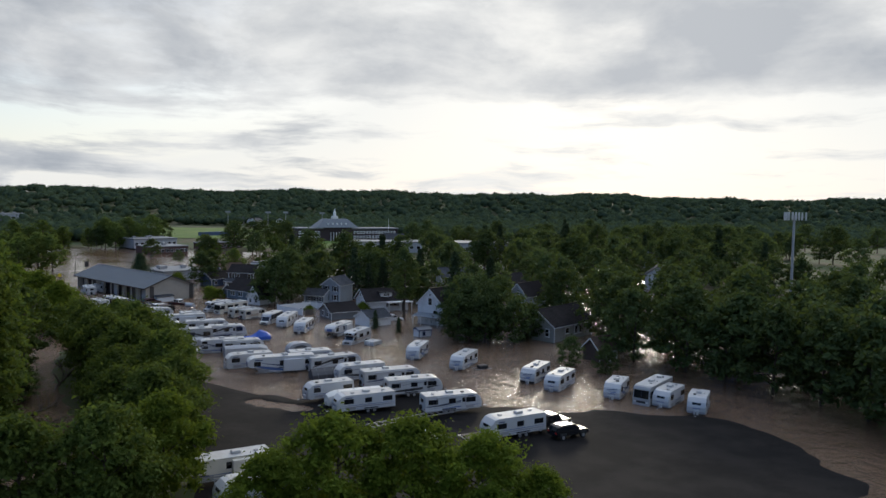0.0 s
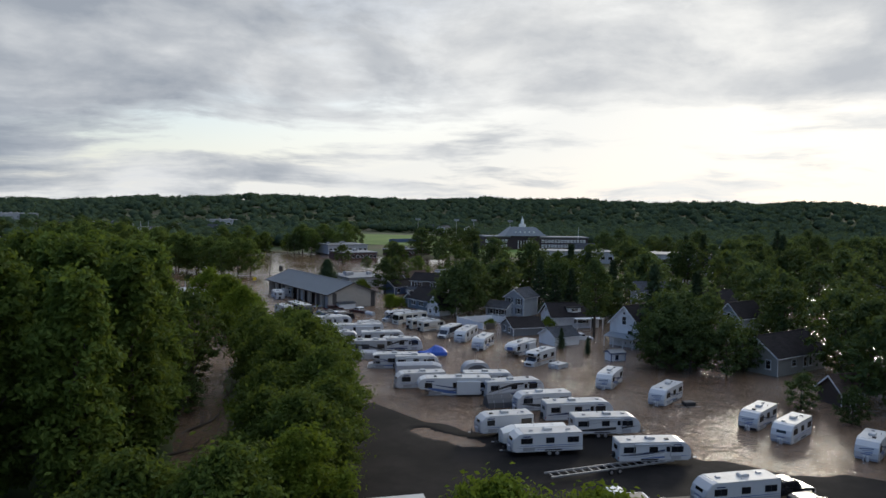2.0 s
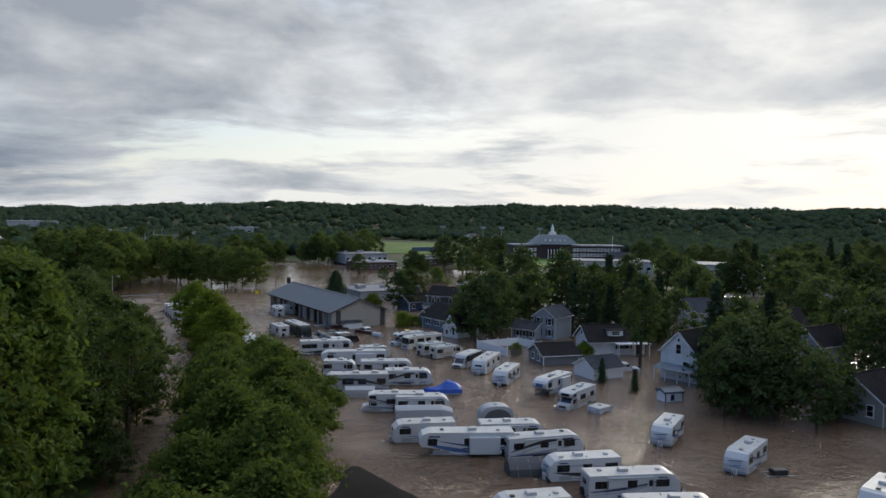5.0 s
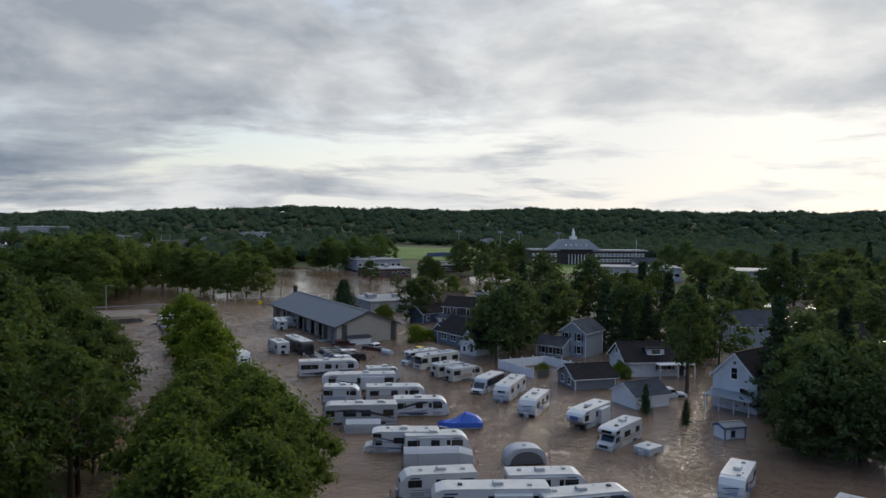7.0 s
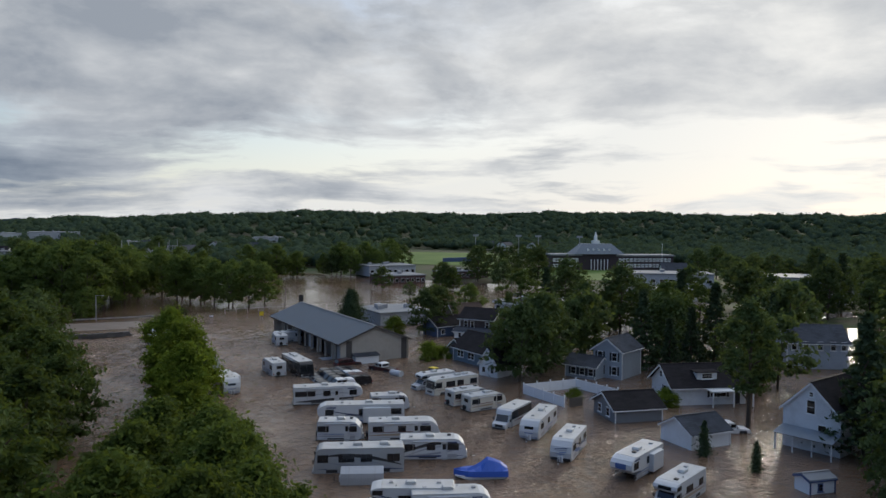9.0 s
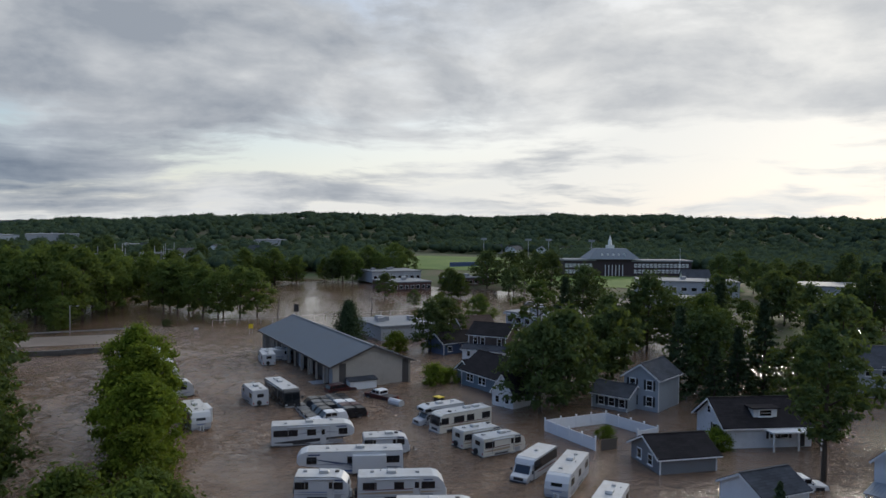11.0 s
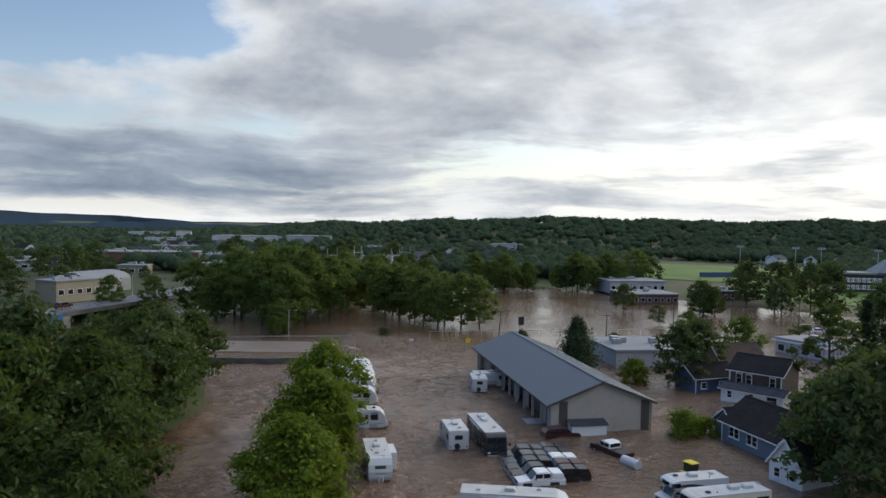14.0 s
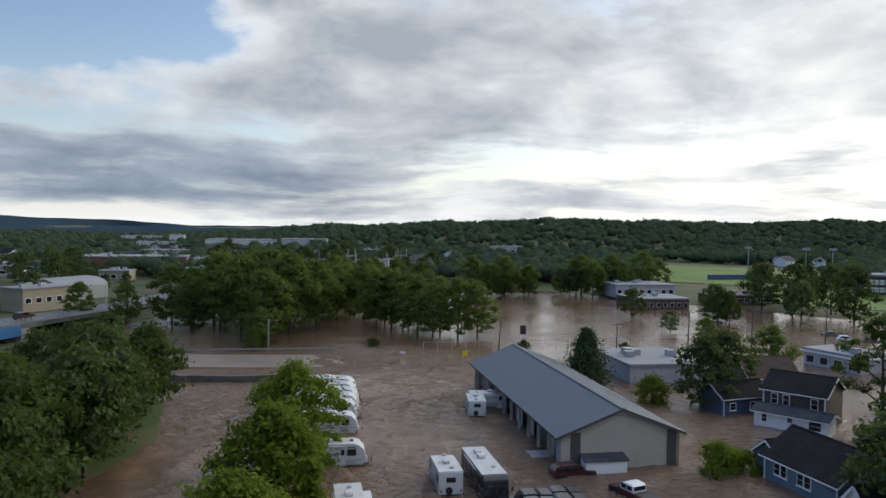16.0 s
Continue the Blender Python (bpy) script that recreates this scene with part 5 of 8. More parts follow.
part("skid", boxes((-1.4, 1.4, -0.5, 0.5, 0.1, 0.32)), BLACKISH, tank)
dig = thing("loader", stand(-49.6, 187.8, 60), "small yellow loader half under water", "loader")
part("body", profile([(-1.2, 0.5), (1.2, 0.5), (1.2, 1.1), (0.3, 1.2), (-1.2, 1.25)], -0.7, 0.7, 0.05), SIGN_Y, dig)
part("cab", boxes((-0.7, 0.2, -0.6, 0.6, 1.25, 2.2)), BLACKISH, dig)
part("roof", boxes((-0.8, 0.3, -0.66, 0.66, 2.2, 2.28)), SIGN_Y, dig)
for s in (-1, 1):
    for x in (-0.7, 0.75):
        wheel(dig, x, s * 0.8, 0.42, 0.3)
dock = thing("floating_platform", stand(-73.2, 197.6, 45), "grey floating wooden platform beside the shed", "platform")
for k in range(7):
    share("plank", block(0.34, 2.6, 0.06, GREY), dock, (-1.1 + 0.37 * k, 0, 0.62))
for s in (-1, 1):
    share("float", block(2.6, 0.5, 0.42, BLACKISH, 0.05), dock, (0, s * 0.9, 0.36))


# ---- houses: x runs along the ridge, z = 0 is the ground ----
def sash(parent, at, turn, w=0.8, h=1.3, shutters=False, frame_mat=None):
    """A double-hung window set in a wall, facing -y before it is turned."""
    ob = share("window", block(w + 0.2, 0.10, h + 0.2, frame_mat or PAINT_W, 0.01), parent, at, turn)
    share("pane", block(w, 0.03, h / 2 - 0.04, GLASS), ob, (0, -0.045, h / 4))
    share("pane", block(w, 0.03, h / 2 - 0.04, GLASS), ob, (0, -0.040, -h / 4))
    share("sill", block(w + 0.32, 0.18, 0.06, frame_mat or PAINT_W), ob, (0, -0.05, -h / 2 - 0.12))
    if shutters:
        for s in (-1, 1):
            share("shutter", block(0.32, 0.05, h + 0.1, BLACKISH, 0.008), ob, (s * (w / 2 + 0.3), -0.05, 0))
    return ob


def gable_house(x, y, deg, L, W, eave, rise, walls, roof, label, base=None, over=0.4, windows=(), name="house", category="house", chimney=None, trim=PAINT_W, group="", near=True):
    """windows: (face, along, height, width, tall, shutters) with face f, b (long sides), l, r (gable ends)."""
    z = ground_at(x, y) if base is None else base
    ob = thing(name, pose(x, y, z, 0, 0, deg), label, category, group)
    bm = bmesh.new()
    ring = [(-L / 2, -W / 2), (L / 2, -W / 2), (L / 2, W / 2), (-L / 2, W / 2)]
    lo = [bm.verts.new((a, b, 0.3)) for a, b in ring]
    hi = [bm.verts.new((a, b, eave)) for a, b in ring]
    tops = [bm.verts.new((-L / 2, 0, eave + rise)), bm.verts.new((L / 2, 0, eave + rise))]
    bm.faces.new((lo[0], lo[1], hi[1], hi[0])), bm.faces.new((lo[2], lo[3], hi[3], hi[2]))
    bm.faces.new((lo[1], lo[2], hi[2], tops[1], hi[1])), bm.faces.new((lo[3], lo[0], hi[0], tops[0], hi[3]))
    bm.faces.new(lo[::-1])
    bm.faces.new((hi[0], hi[1], tops[1], tops[0])), bm.faces.new((hi[2], hi[3], tops[0], tops[1]))
    part("wall", bm, walls, ob)
    part("foundation", boxes((-L / 2 - 0.03, L / 2 + 0.03, -W / 2 - 0.03, W / 2 + 0.03, -0.3, 0.297)), CONCRETE, ob)
    slope = math.atan2(rise, W / 2)
    for s in (-1, 1):
        bm = bmesh.new()
        lip = over * math.tan(slope)
        a = [(-L / 2 - over, 0, eave + rise + 0.05), (L / 2 + over, 0, eave + rise + 0.05), (L / 2 + over, s * (W / 2 + over), eave - lip + 0.05), (-L / 2 - over, s * (W / 2 + over), eave - lip + 0.05)]
        low = [bm.verts.new((p[0], p[1], p[2])) for p in a]
        top = [bm.verts.new((p[0], p[1], p[2] + 0.16)) for p in a]
        bm.faces.new(low), bm.faces.new(top[::-1])
        for i in range(4):
            bm.faces.new((low[i], top[i], top[(i + 1) % 4], low[(i + 1) % 4]))
        bmesh.ops.recalc_face_normals(bm, faces=bm.faces)
        part("roof", bm, roof, ob)
        if not near:
            continue
        share("gutter", block(L + 2 * over, 0.12, 0.12, trim), ob, (0, s * (W / 2 + over + 0.02), eave - lip + 0.04))
        # barge boards on the gables
        run = math.hypot(W / 2 + over, rise + lip)
        for e in (-1, 1):
            share("barge_board", block(0.05, run, 0.2, trim), ob, (e * (L / 2 + over + 0.02), s * (W / 2 + over) / 2, eave + (rise - lip) / 2 + 0.02), (-s * math.degrees(slope), 0, 0))
    share("ridge_cap", block(L + 2 * over, 0.3, 0.06, roof), ob, (0, 0, eave + rise + 0.22))
    for face, along, height, w, tall, shut in windows:
        at, turn = {"f": ((along, -W / 2 - 0.02, height), (0, 0, 0)), "b": ((along, W / 2 + 0.02, height), (0, 0, 180)), "r": ((L / 2 + 0.02, along, height), (0, 0, 90)), "l": ((-L / 2 - 0.02, along, height), (0, 0, -90))}[face]
        sash(ob, at, turn, w, tall, shut, trim)
    for e in (-1, 1) if near else ():
        share("corner_board", block(0.16, 0.05, eave - 0.3, trim), ob, (e * (L / 2 - 0.06), -W / 2 - 0.02, (eave + 0.3) / 2))
    if chimney:
        c = part("chimney", boxes((-0.4, 0.4, -0.3, 0.3, eave, eave + rise + 0.9)), BRICK, ob)
        c.location = (*chimney, 0)
        part("chimney_pot", boxes((-0.46, 0.46, -0.36, 0.36, eave + rise + 0.9, eave + rise + 1.0)), CONCRETE, c)
    return ob


def house_door(ob, at, turn, h=2.05, mat=None):
    d = share("door", block(1.05, 0.09, h + 0.1, PAINT_W, 0.01), ob, at, turn)
    share("leaf", block(0.85, 0.05, h, mat or BLACKISH, 0.01), d, (0, -0.035, -0.03))


# ---- the long steel shed ----
BX, BY, BDEG, BL, BW, BE, BR = -68.9, 193.9, 134.5, 42.0, 13.4, 4.15, 2.6
shed = thing("storage_shed", pose(BX, BY, -0.45, 0, 0, BDEG), "long tan steel storage shed with a grey-blue ribbed roof", "storage building")
# local axes: x along the building away from the near gable, y to the side of the river; the near gable spans y from -BW to 0
part("side_wall", boxes((0.0, BL, -BW, -BW + 0.2, 0, BE)), METAL_TAN, shed)
GABLE = striped("tan_ribbed_gable", (0.46, 0.41, 0.35), (0.36, 0.32, 0.27), 0.30, "Y", 0.5, 0.02)
for x0, x1 in ((0, 0.2), (BL - 0.2, BL)):
    gab = bmesh.new()
    a = [gab.verts.new(p) for p in ((x0, -BW, 0), (x0, 0, 0), (x0, 0, BE), (x0, -BW / 2, BE + BR), (x0, -BW, BE))]
    b = [gab.verts.new(p) for p in ((x1, -BW, 0), (x1, 0, 0), (x1, 0, BE), (x1, -BW / 2, BE + BR), (x1, -BW, BE))]
    gab.faces.new(a), gab.faces.new(b[::-1])
    for i in range(5):
        gab.faces.new((a[i], b[i], b[(i + 1) % 5], a[(i + 1) % 5]))
    bmesh.ops.recalc_face_normals(gab, faces=gab.faces)
    part("gable_wall", gab, GABLE, shed)
DARK_STEEL = material("dark_brown_steel", (0.085, 0.075, 0.07), 0.5, grain=0.15)
for y0 in (-1.6, -BW + 0.9):
    share("corner_panel", block(0.06, 1.1, BE + 0.2, DARK_STEEL), shed, (-0.035, y0, (BE + 0.2) / 2))
part("back_partition", boxes((0.2, BL - 0.2, -1.75, -1.6, 0, BE)), DARK_STEEL, shed)
for k in range(11):
    x = 0.4 + k * 4.0
    share("post", block(0.30, 0.30, BE, METAL_TAN), shed, (x, -0.18, BE / 2))
    if k < 10 and k % 3 != 2:
        d = share("sliding_door", block(2.7, 0.08, BE - 0.5, METAL_TAN if k % 2 else GREY_WALL), shed, (x + 2.0, -0.75 - 0.3 * (k % 2), (BE - 0.5) / 2))
        share("door_rail", block(2.9, 0.1, 0.1, CHROME), d, (0, 0, BE / 2 - 0.3))
slope = math.atan2(BR, BW / 2)
for s in (-1, 1):
    over = 0.7 if s > 0 else 0.5
    roof_part = bmesh.new()
    y_out = -BW / 2 + s * (BW / 2 + over)
    z_out = BE - over * math.tan(slope)
    pts = [(-0.5, -BW / 2, BE + BR + 0.04), (BL + 1.2, -BW / 2, BE + BR + 0.04), (BL + 1.2, y_out, z_out + 0.04), (-0.5, y_out, z_out + 0.04)]
    low = [roof_part.verts.new(p) for p in pts]
    top = [roof_part.verts.new((p[0], p[1], p[2] + 0.10)) for p in pts]
    roof_part.faces.new(low), roof_part.faces.new(top[::-1])
    for i in range(4):
        roof_part.faces.new((low[i], top[i], top[(i + 1) % 4], low[(i + 1) % 4]))
    bmesh.ops.recalc_face_normals(roof_part, faces=roof_part.faces)
    slab = part("roof", roof_part, ROOF_STEEL, shed, "grey-blue steel roof")
    run = math.hypot(BW / 2 + over, BE + BR - z_out)
    rib = block(0.03, run, 0.010, ROOF_STEEL)
    for k in range(48):
        share("seam", rib, slab, (-0.4 + k * 0.92, -BW / 2 + s * (BW / 2 + over) / 2, (BE + BR + z_out) / 2 + 0.16), (-s * math.degrees(slope), 0, 0))
    share("fascia", block(BL + 1.7, 0.06, 0.25, PAINT_W if s < 0 else DARK_STEEL), shed, (BL / 2 + 0.35, y_out, z_out + 0.02))
    for e in (-0.52, BL + 1.22):
        share("barge_board", block(0.06, run, 0.28, DARK_STEEL), shed, (e, -BW / 2 + s * (BW / 2 + over) / 2, (BE + BR + z_out) / 2), (-s * math.degrees(slope), 0, 0))
share("ridge_cap", block(BL + 1.7, 0.5, 0.06, ROOF_STEEL), shed, (BL / 2 + 0.35, -BW / 2, BE + BR + 0.17))
lean = thing("lean_to", pose(BX, BY, -0.45, 0, 0, BDEG), "low white box building against the shed gable", "lean-to")
part("wall", boxes((-1.7, -0.06, -6.7, -2.2, 0, 1.75)), PAINT_W, lean)
bm = profile([(-1.9, 1.72), (0.0 - 0.07, 2.05), (0.0 - 0.07, 2.15), (-1.9, 1.82)], -6.9, -2.0)
part("roof", bm, SHINGLE_G, lean)

# ---- homes beside the lot ----
gable_house(-44.8, 204.0, -41, 10.0, 7.2, 2.95, 2.5, CLAP_B, SHINGLE_D, "blue-grey clapboard cottage with white double windows", base=-0.45,
            windows=(("f", -3.0, 1.9, 0.75, 1.1, False), ("f", -2.05, 1.9, 0.75, 1.1, False), ("f", 0.3, 1.9, 0.75, 1.1, False), ("f", 1.25, 1.9, 0.75, 1.1, False), ("r", -1.8, 1.9, 0.8, 1.3, False), ("r", 1.8, 1.9, 0.8, 1.3, False)))
gable_house(-49.6, 207.0, 49, 3.6, 4.4, 2.4, 1.6, CLAP_B, SHINGLE_D, "low dark wing of the blue-grey cottage", base=-0.45, windows=(("l", 0.0, 1.3, 0.8, 1.0, False),), name="house_wing")
gable_house(-39.8, 194.2, 60, 6.4, 4.0, 2.5, 2.6, PAINT_W, SHINGLE_D, "white garage with a steep gable and two small windows", base=-0.45, over=0.25,
            windows=(("l", -0.9, 1.6, 0.6, 1.0, False), ("l", 0.95, 1.5, 0.6, 0.9, False)), name="garage", category="garage")
gable_house(-51.6, 231.6, -10, 7.8, 6.8, 4.9, 1.9, CLAP_D, SHINGLE_D, "dark brown two-storey house behind the cottage", base=-0.45,
            windows=(("f", -2.4, 3.7, 0.75, 1.3, False), ("f", -0.9, 3.7, 0.75, 1.3, False), ("f", 2.6, 3.7, 0.75, 1.3, False)))
gable_house(-51.8, 227.0, -10, 9.0, 3.2, 2.4, 0.6, PAINT_W, SHINGLE_G, "white ground-floor wing of the brown house", base=-0.45,
            windows=(("f", -3.2, 1.6, 0.6, 1.0, False), ("f", 0.0, 1.8, 0.6, 0.6, False), ("f", 3.0, 1.6, 1.4, 1.1, False)), name="house_wing")
gable_house(-60.4, 249.6, 40, 8.0, 8.0, 3.2, 2.5, CLAP_D, SHINGLE_BR, "house with a brown shingled roof near the flooded street", base=-0.45)
gable_house(-60.8, 233.4, 55, 8.0, 5.0, 2.8, 1.6, CLAP_BLUE, SHINGLE_D, "low dark blue house with white window trim", base=-0.45,
            windows=(("f", -2.4, 1.5, 0.9, 0.9, False), ("f", 1.0, 1.5, 0.7, 0.9, False)))
# white gabled house with the tin porch
wh = gable_house(5.3, 167.2, 54, 10.5, 6.5, 5.0, 3.2, CLAP_W, SHINGLE_D, "tall white clapboard house with steep gable and tin porch", base=-0.45, over=0.3,
                 windows=(("l", 0.0, 5.5, 0.85, 1.5, False), ("l", -1.3, 2.9, 0.85, 1.5, False), ("l", 0.0, 6.95, 0.4, 0.5, False)))
porch = bmesh.new()
TIN = material("grey_tin_sheet", (0.34, 0.38, 0.42), 0.4, 0.3, grain=0.2, scale=1.0, dirt=(0.2, 0.17, 0.14), dirt_amount=0.4)
pp = [(-5.4, -3.5, 2.95), (-5.4, 3.2, 2.95), (-7.6, 3.2, 2.35), (-7.6, -3.5, 2.35)]
low = [porch.verts.new(p) for p in pp]
top = [porch.verts.new((p[0], p[1], p[2] + 0.07)) for p in pp]
porch.faces.new(low), porch.faces.new(top[::-1])
for i in range(4):
    porch.faces.new((low[i], top[i], top[(i + 1) % 4], low[(i + 1) % 4]))
bmesh.ops.recalc_face_normals(porch, faces=porch.faces)
pr = part("porch_roof", porch, TIN, wh, "grey corrugated tin porch roof")
for k in range(22):
    share("corrugation", block(2.28, 0.05, 0.04, TIN), pr, (-6.5, -3.4 + k * 0.31, 2.735), (0, -15.2, 0))
for y in (-3.3, -1.2, 1.0, 3.0):
    share("porch_post", block(0.12, 0.12, 2.4, PAINT_W), wh, (-7.4, y, 1.2))
# white house with the dormer
ha = gable_house(-8.8, 185.6, 24, 11.0, 7.0, 3.0, 2.4, CLAP_W, SHINGLE_D, "white bungalow with a dormer and dark shuttered windows", base=-0.3, over=0.5,
                 windows=(("l", -1.2, 2.0, 1.0, 1.3, True), ("l", 0.3, 4.1, 0.6, 0.8, False), ("f", 0.6, 2.1, 0.9, 1.3, True), ("f", 2.0, 2.1, 0.9, 1.3, True)))
dorm = part("dormer", profile([(-1.5, 3.5), (1.5, 3.5), (1.5, 4.75), (-1.5, 4.75)], -2.7, 0.0), CLAP_W, ha)
part("dormer_roof", boxes((-1.8, 1.8, -3.0, 0.1, 4.75, 4.9)), SHINGLE_D, ha)
sash(ha, (0.0, -2.73, 4.25), (0, 0, 0), 1.5, 0.7)
part("porch_roof", boxes((-0.6, 6.0, -5.4, -3.65, 2.45, 2.62)), PAINT_W, ha)
for x in (-0.3, 2.8, 5.7):
    share("porch_post", block(0.16, 0.16, 2.3, PAINT_W), ha, (x, -5.2, 1.3))
house_door(ha, (4.2, -3.52, 1.4), (0, 0, 0))
gable_house(-18.3, 172.6, 30, 6.8, 6.2, 2.2, 1.5, CLAP_G, SHINGLE_D, "dark grey garage with a low wide roof", base=-0.45, windows=(("l", -1.2, 1.5, 0.8, 1.0, False), ("l", 1.2, 1.5, 0.8, 1.0, False)), name="garage", category="garage")
gable_house(-10.2, 162.9, 40, 5.8, 5.2, 2.2, 1.4, PAINT_W, SHINGLE_G, "white garage with a grey roof in flood water", base=-0.45, name="garage", category="garage", over=0.25)
gable_house(0.2, 149.4, 32, 3.0, 2.0, 1.75, 0.35, VINYL, FLAT_ROOF, "small white and blue garden shed in flood water", base=-0.45, over=0.12, windows=(("f", -0.3, 1.1, 0.4, 0.6, False), ("r", 0.0, 1.0, 0.6, 0.9, False)), name="garden_shed", category="shed", trim=CAR_BLUE)
# two-storey house in the trees
hc = gable_house(-21.0, 199.6, 66, 7.0, 5.2, 5.0, 1.8, CLAP_PALE, SHINGLE_G, "pale two-storey house with dark shutters between trees", base=-0.35,
                 windows=(("l", -1.3, 4.0, 0.8, 1.3, True), ("l", 1.3, 4.0, 0.8, 1.3, True), ("l", -1.3, 1.7, 0.8, 1.3, True), ("l", 1.3, 1.7, 0.8, 1.3, True), ("b", -2.0, 4.0, 0.85, 1.4, True), ("b", 0.5, 4.0, 0.8, 1.3, True)))
gable_house(-25.8, 197.2, -24, 5.6, 4.6, 2.5, 1.2, CLAP_PALE, SHINGLE_G, "low pale wing with three windows", base=-0.35, windows=(("f", -1.2, 1.5, 0.8, 1.1, True), ("f", 0.4, 1.5, 0.8, 1.1, True), ("f", 2.0, 1.5, 0.8, 1.1, True)), name="house_wing")
gable_house(12.1, 219.6, 10, 10.5, 8.0, 4.9, 2.6, CLAP_PALE, SHINGLE_G, "pale blue two-storey house with a big grey roof", base=-0.2,
            windows=(("f", -4.0, 4.3, 0.8, 1.4, False), ("f", -2.0, 4.3, 0.8, 1.4, False), ("f", 0.4, 4.3, 0.8, 1.4, False), ("f", 2.6, 4.3, 0.8, 1.4, False), ("f", 4.4, 4.3, 0.8, 1.4, False)))
he = gable_house(27.6, 150.4, 45, 14.0, 8.0, 3.6, 2.8, CLAP_T, SHINGLE_D, "pale grey house with a wide dark roof beside the flooded yard", base=-0.45,
                 windows=(("l", 0.0, 5.2, 0.7, 0.9, False), ("l", -2.4, 2.2, 0.8, 1.4, False), ("f", -2.4, 2.3, 1.2, 1.0, False), ("f", 0.8, 2.2, 0.8, 1.5, False), ("f", 2.4, 2.2, 0.8, 1.5, False)))
gable_house(26.0, 176.6, 45, 8.0, 5.0, 5.6, 2.6, CLAP_PALE, SHINGLE_D, "narrow pale house with a steep gable", base=-0.3, windows=(("l", 0.0, 5.8, 0.6, 1.0, False), ("l", 0.0, 2.6, 0.7, 1.2, False)))
gable_house(24.6, 207.4, 20, 10.0, 7.5, 4.2, 3.0, CLAP_G, SHINGLE_D, "dark bungalow with cream window trim", base=-0.2, windows=(("f", -3.5, 2.5, 0.8, 1.4, False), ("f", -2.2, 2.5, 0.8, 1.4, False), ("f", 1.0, 2.5, 0.8, 1.4, False)))
gable_house(30.6, 128.0, 30, 4.2, 4.0, 2.5, 1.8, CLAP_D, SHINGLE_BR, "small brown outbuilding with a white door frame", base=-0.4, windows=(("f", 0.0, 1.3, 1.0, 1.6, False),), name="garden_shed", category="shed")
gable_house(66.0, 152.0, 160, 13.0, 9.0, 5.2, 3.2, CLAP_BLUE, SHINGLE_G, "blue-roofed house half hidden by trees", base=0.2, windows=(("b", -3.0, 4.0, 0.8, 1.2, False), ("b", 2.0, 4.0, 0.8, 1.2, False), ("l", 0.0, 5.8, 0.8, 1.0, False)))
for x, y, deg, wm in ((52, 262, 20, CLAP_W), (78, 236, 70, CLAP_W), (38, 330, 40, CLAP_W), (100, 300, 20, CLAP_PALE), (-8, 392, 10, CLAP_W), (60, 410, 60, CLAP_W), (120, 420, 25, CLAP_W), (30, 470, 40, CLAP_W)):
    gable_house(x, y, deg, 10.0, 7.5, 4.8, 3.0, wm, SHINGLE_D if (x + y) % 2 else SHINGLE_G, "house among street trees", windows=(("f", -2.5, 3.6, 0.9, 1.3, False), ("f", 2.5, 3.6, 0.9, 1.3, False), ("l", 0.0, 3.6, 0.9, 1.3, False)), group="houses among the trees", near=False)

# ---- vinyl fence round the flooded garden ----
fence = thing("vinyl_fence", pose(0, 0, -0.45), "white vinyl privacy fence round a flooded garden", "fence")
corners = [(-33.7, 181.0), (-26.6, 187.2), (-20.0, 181.9), (-22.3, 179.4)]
front = [(-33.7, 181.0), (-26.9, 174.6)]


def fence_run(ax, ay, bx, by):
    n = max(1, round(math.hypot(bx - ax, by - ay) / 2.3))
    deg = math.degrees(math.atan2(by - ay, bx - ax))
    s = math.hypot(bx - ax, by - ay) / n
    for k in range(n + 1):
        px, py = ax + (bx - ax) * k / n, ay + (by - ay) * k / n
        p = share("post", block(0.15, 0.15, 2.1, VINYL), fence, (px, py, 1.05), (0, 0, deg))
        share("post_cap", block(0.2, 0.2, 0.06, VINYL), p, (0, 0, 1.08))
        if k < n:
            mx, my = ax + (bx - ax) * (k + 0.5) / n, ay + (by - ay) * (k + 0.5) / n
            share("panel", block(s - 0.16, 0.05, 1.75, VINYL), fence, (mx, my, 0.95), (0, 0, deg))
            share("rail", block(s - 0.16, 0.09, 0.12, VINYL), fence, (mx, my, 1.82), (0, 0, deg))


for a, b in zip(corners, corners[1:]):
    fence_run(*a, *b)
fence_run(*front[0], *front[1])
share("gate", block(2.2, 0.06, 1.6, WOOD), fence, (-25.4, 175.6, 0.9), (0, 0, 40))

# ---- public buildings across the flood ----
SLATE = material("grey_slate", (0.15, 0.18, 0.21), 0.6, grain=0.2, scale=0.5)
SCHOOL_WALL = material("dark_plum_brick", (0.062, 0.042, 0.046), 0.85, grain=0.3, scale=2.0, dirt=(0.03, 0.028, 0.03), dirt_amount=0.4)
school = thing("school", pose(-45.0, 464.0, ground_at(-45, 464), 0, 0, 23.5) @ Matrix.Diagonal((0.72, 0.72, 0.80, 1)), "brick school with a grey hipped roof and white cupola", "school")
for x0, x1, h in ((-34, -13, 9.0), (-13, 13, 10.0), (13, 55, 8.6)):
    part("wall", boxes((x0, x1, -8, 8, 0, h)), SCHOOL_WALL, school)
    if x0 != -13:
        part("flat_roof", boxes((x0 - 0.6, x1 + 0.6, -8.6, 8.6, h, h + 0.9)), FLAT_ROOF, school, "pale roof edge")
hip = bmesh.new()
a = [hip.verts.new(p) for p in ((-18, -10, 10), (18, -10, 10), (18, 10, 10), (-18, 10, 10))]
b = [hip.verts.new(p) for p in ((-10.5, -3, 16.4), (10.5, -3, 16.4), (10.5, 3, 16.4), (-10.5, 3, 16.4))]
hip.faces.new(a[::-1]), hip.faces.new(b)
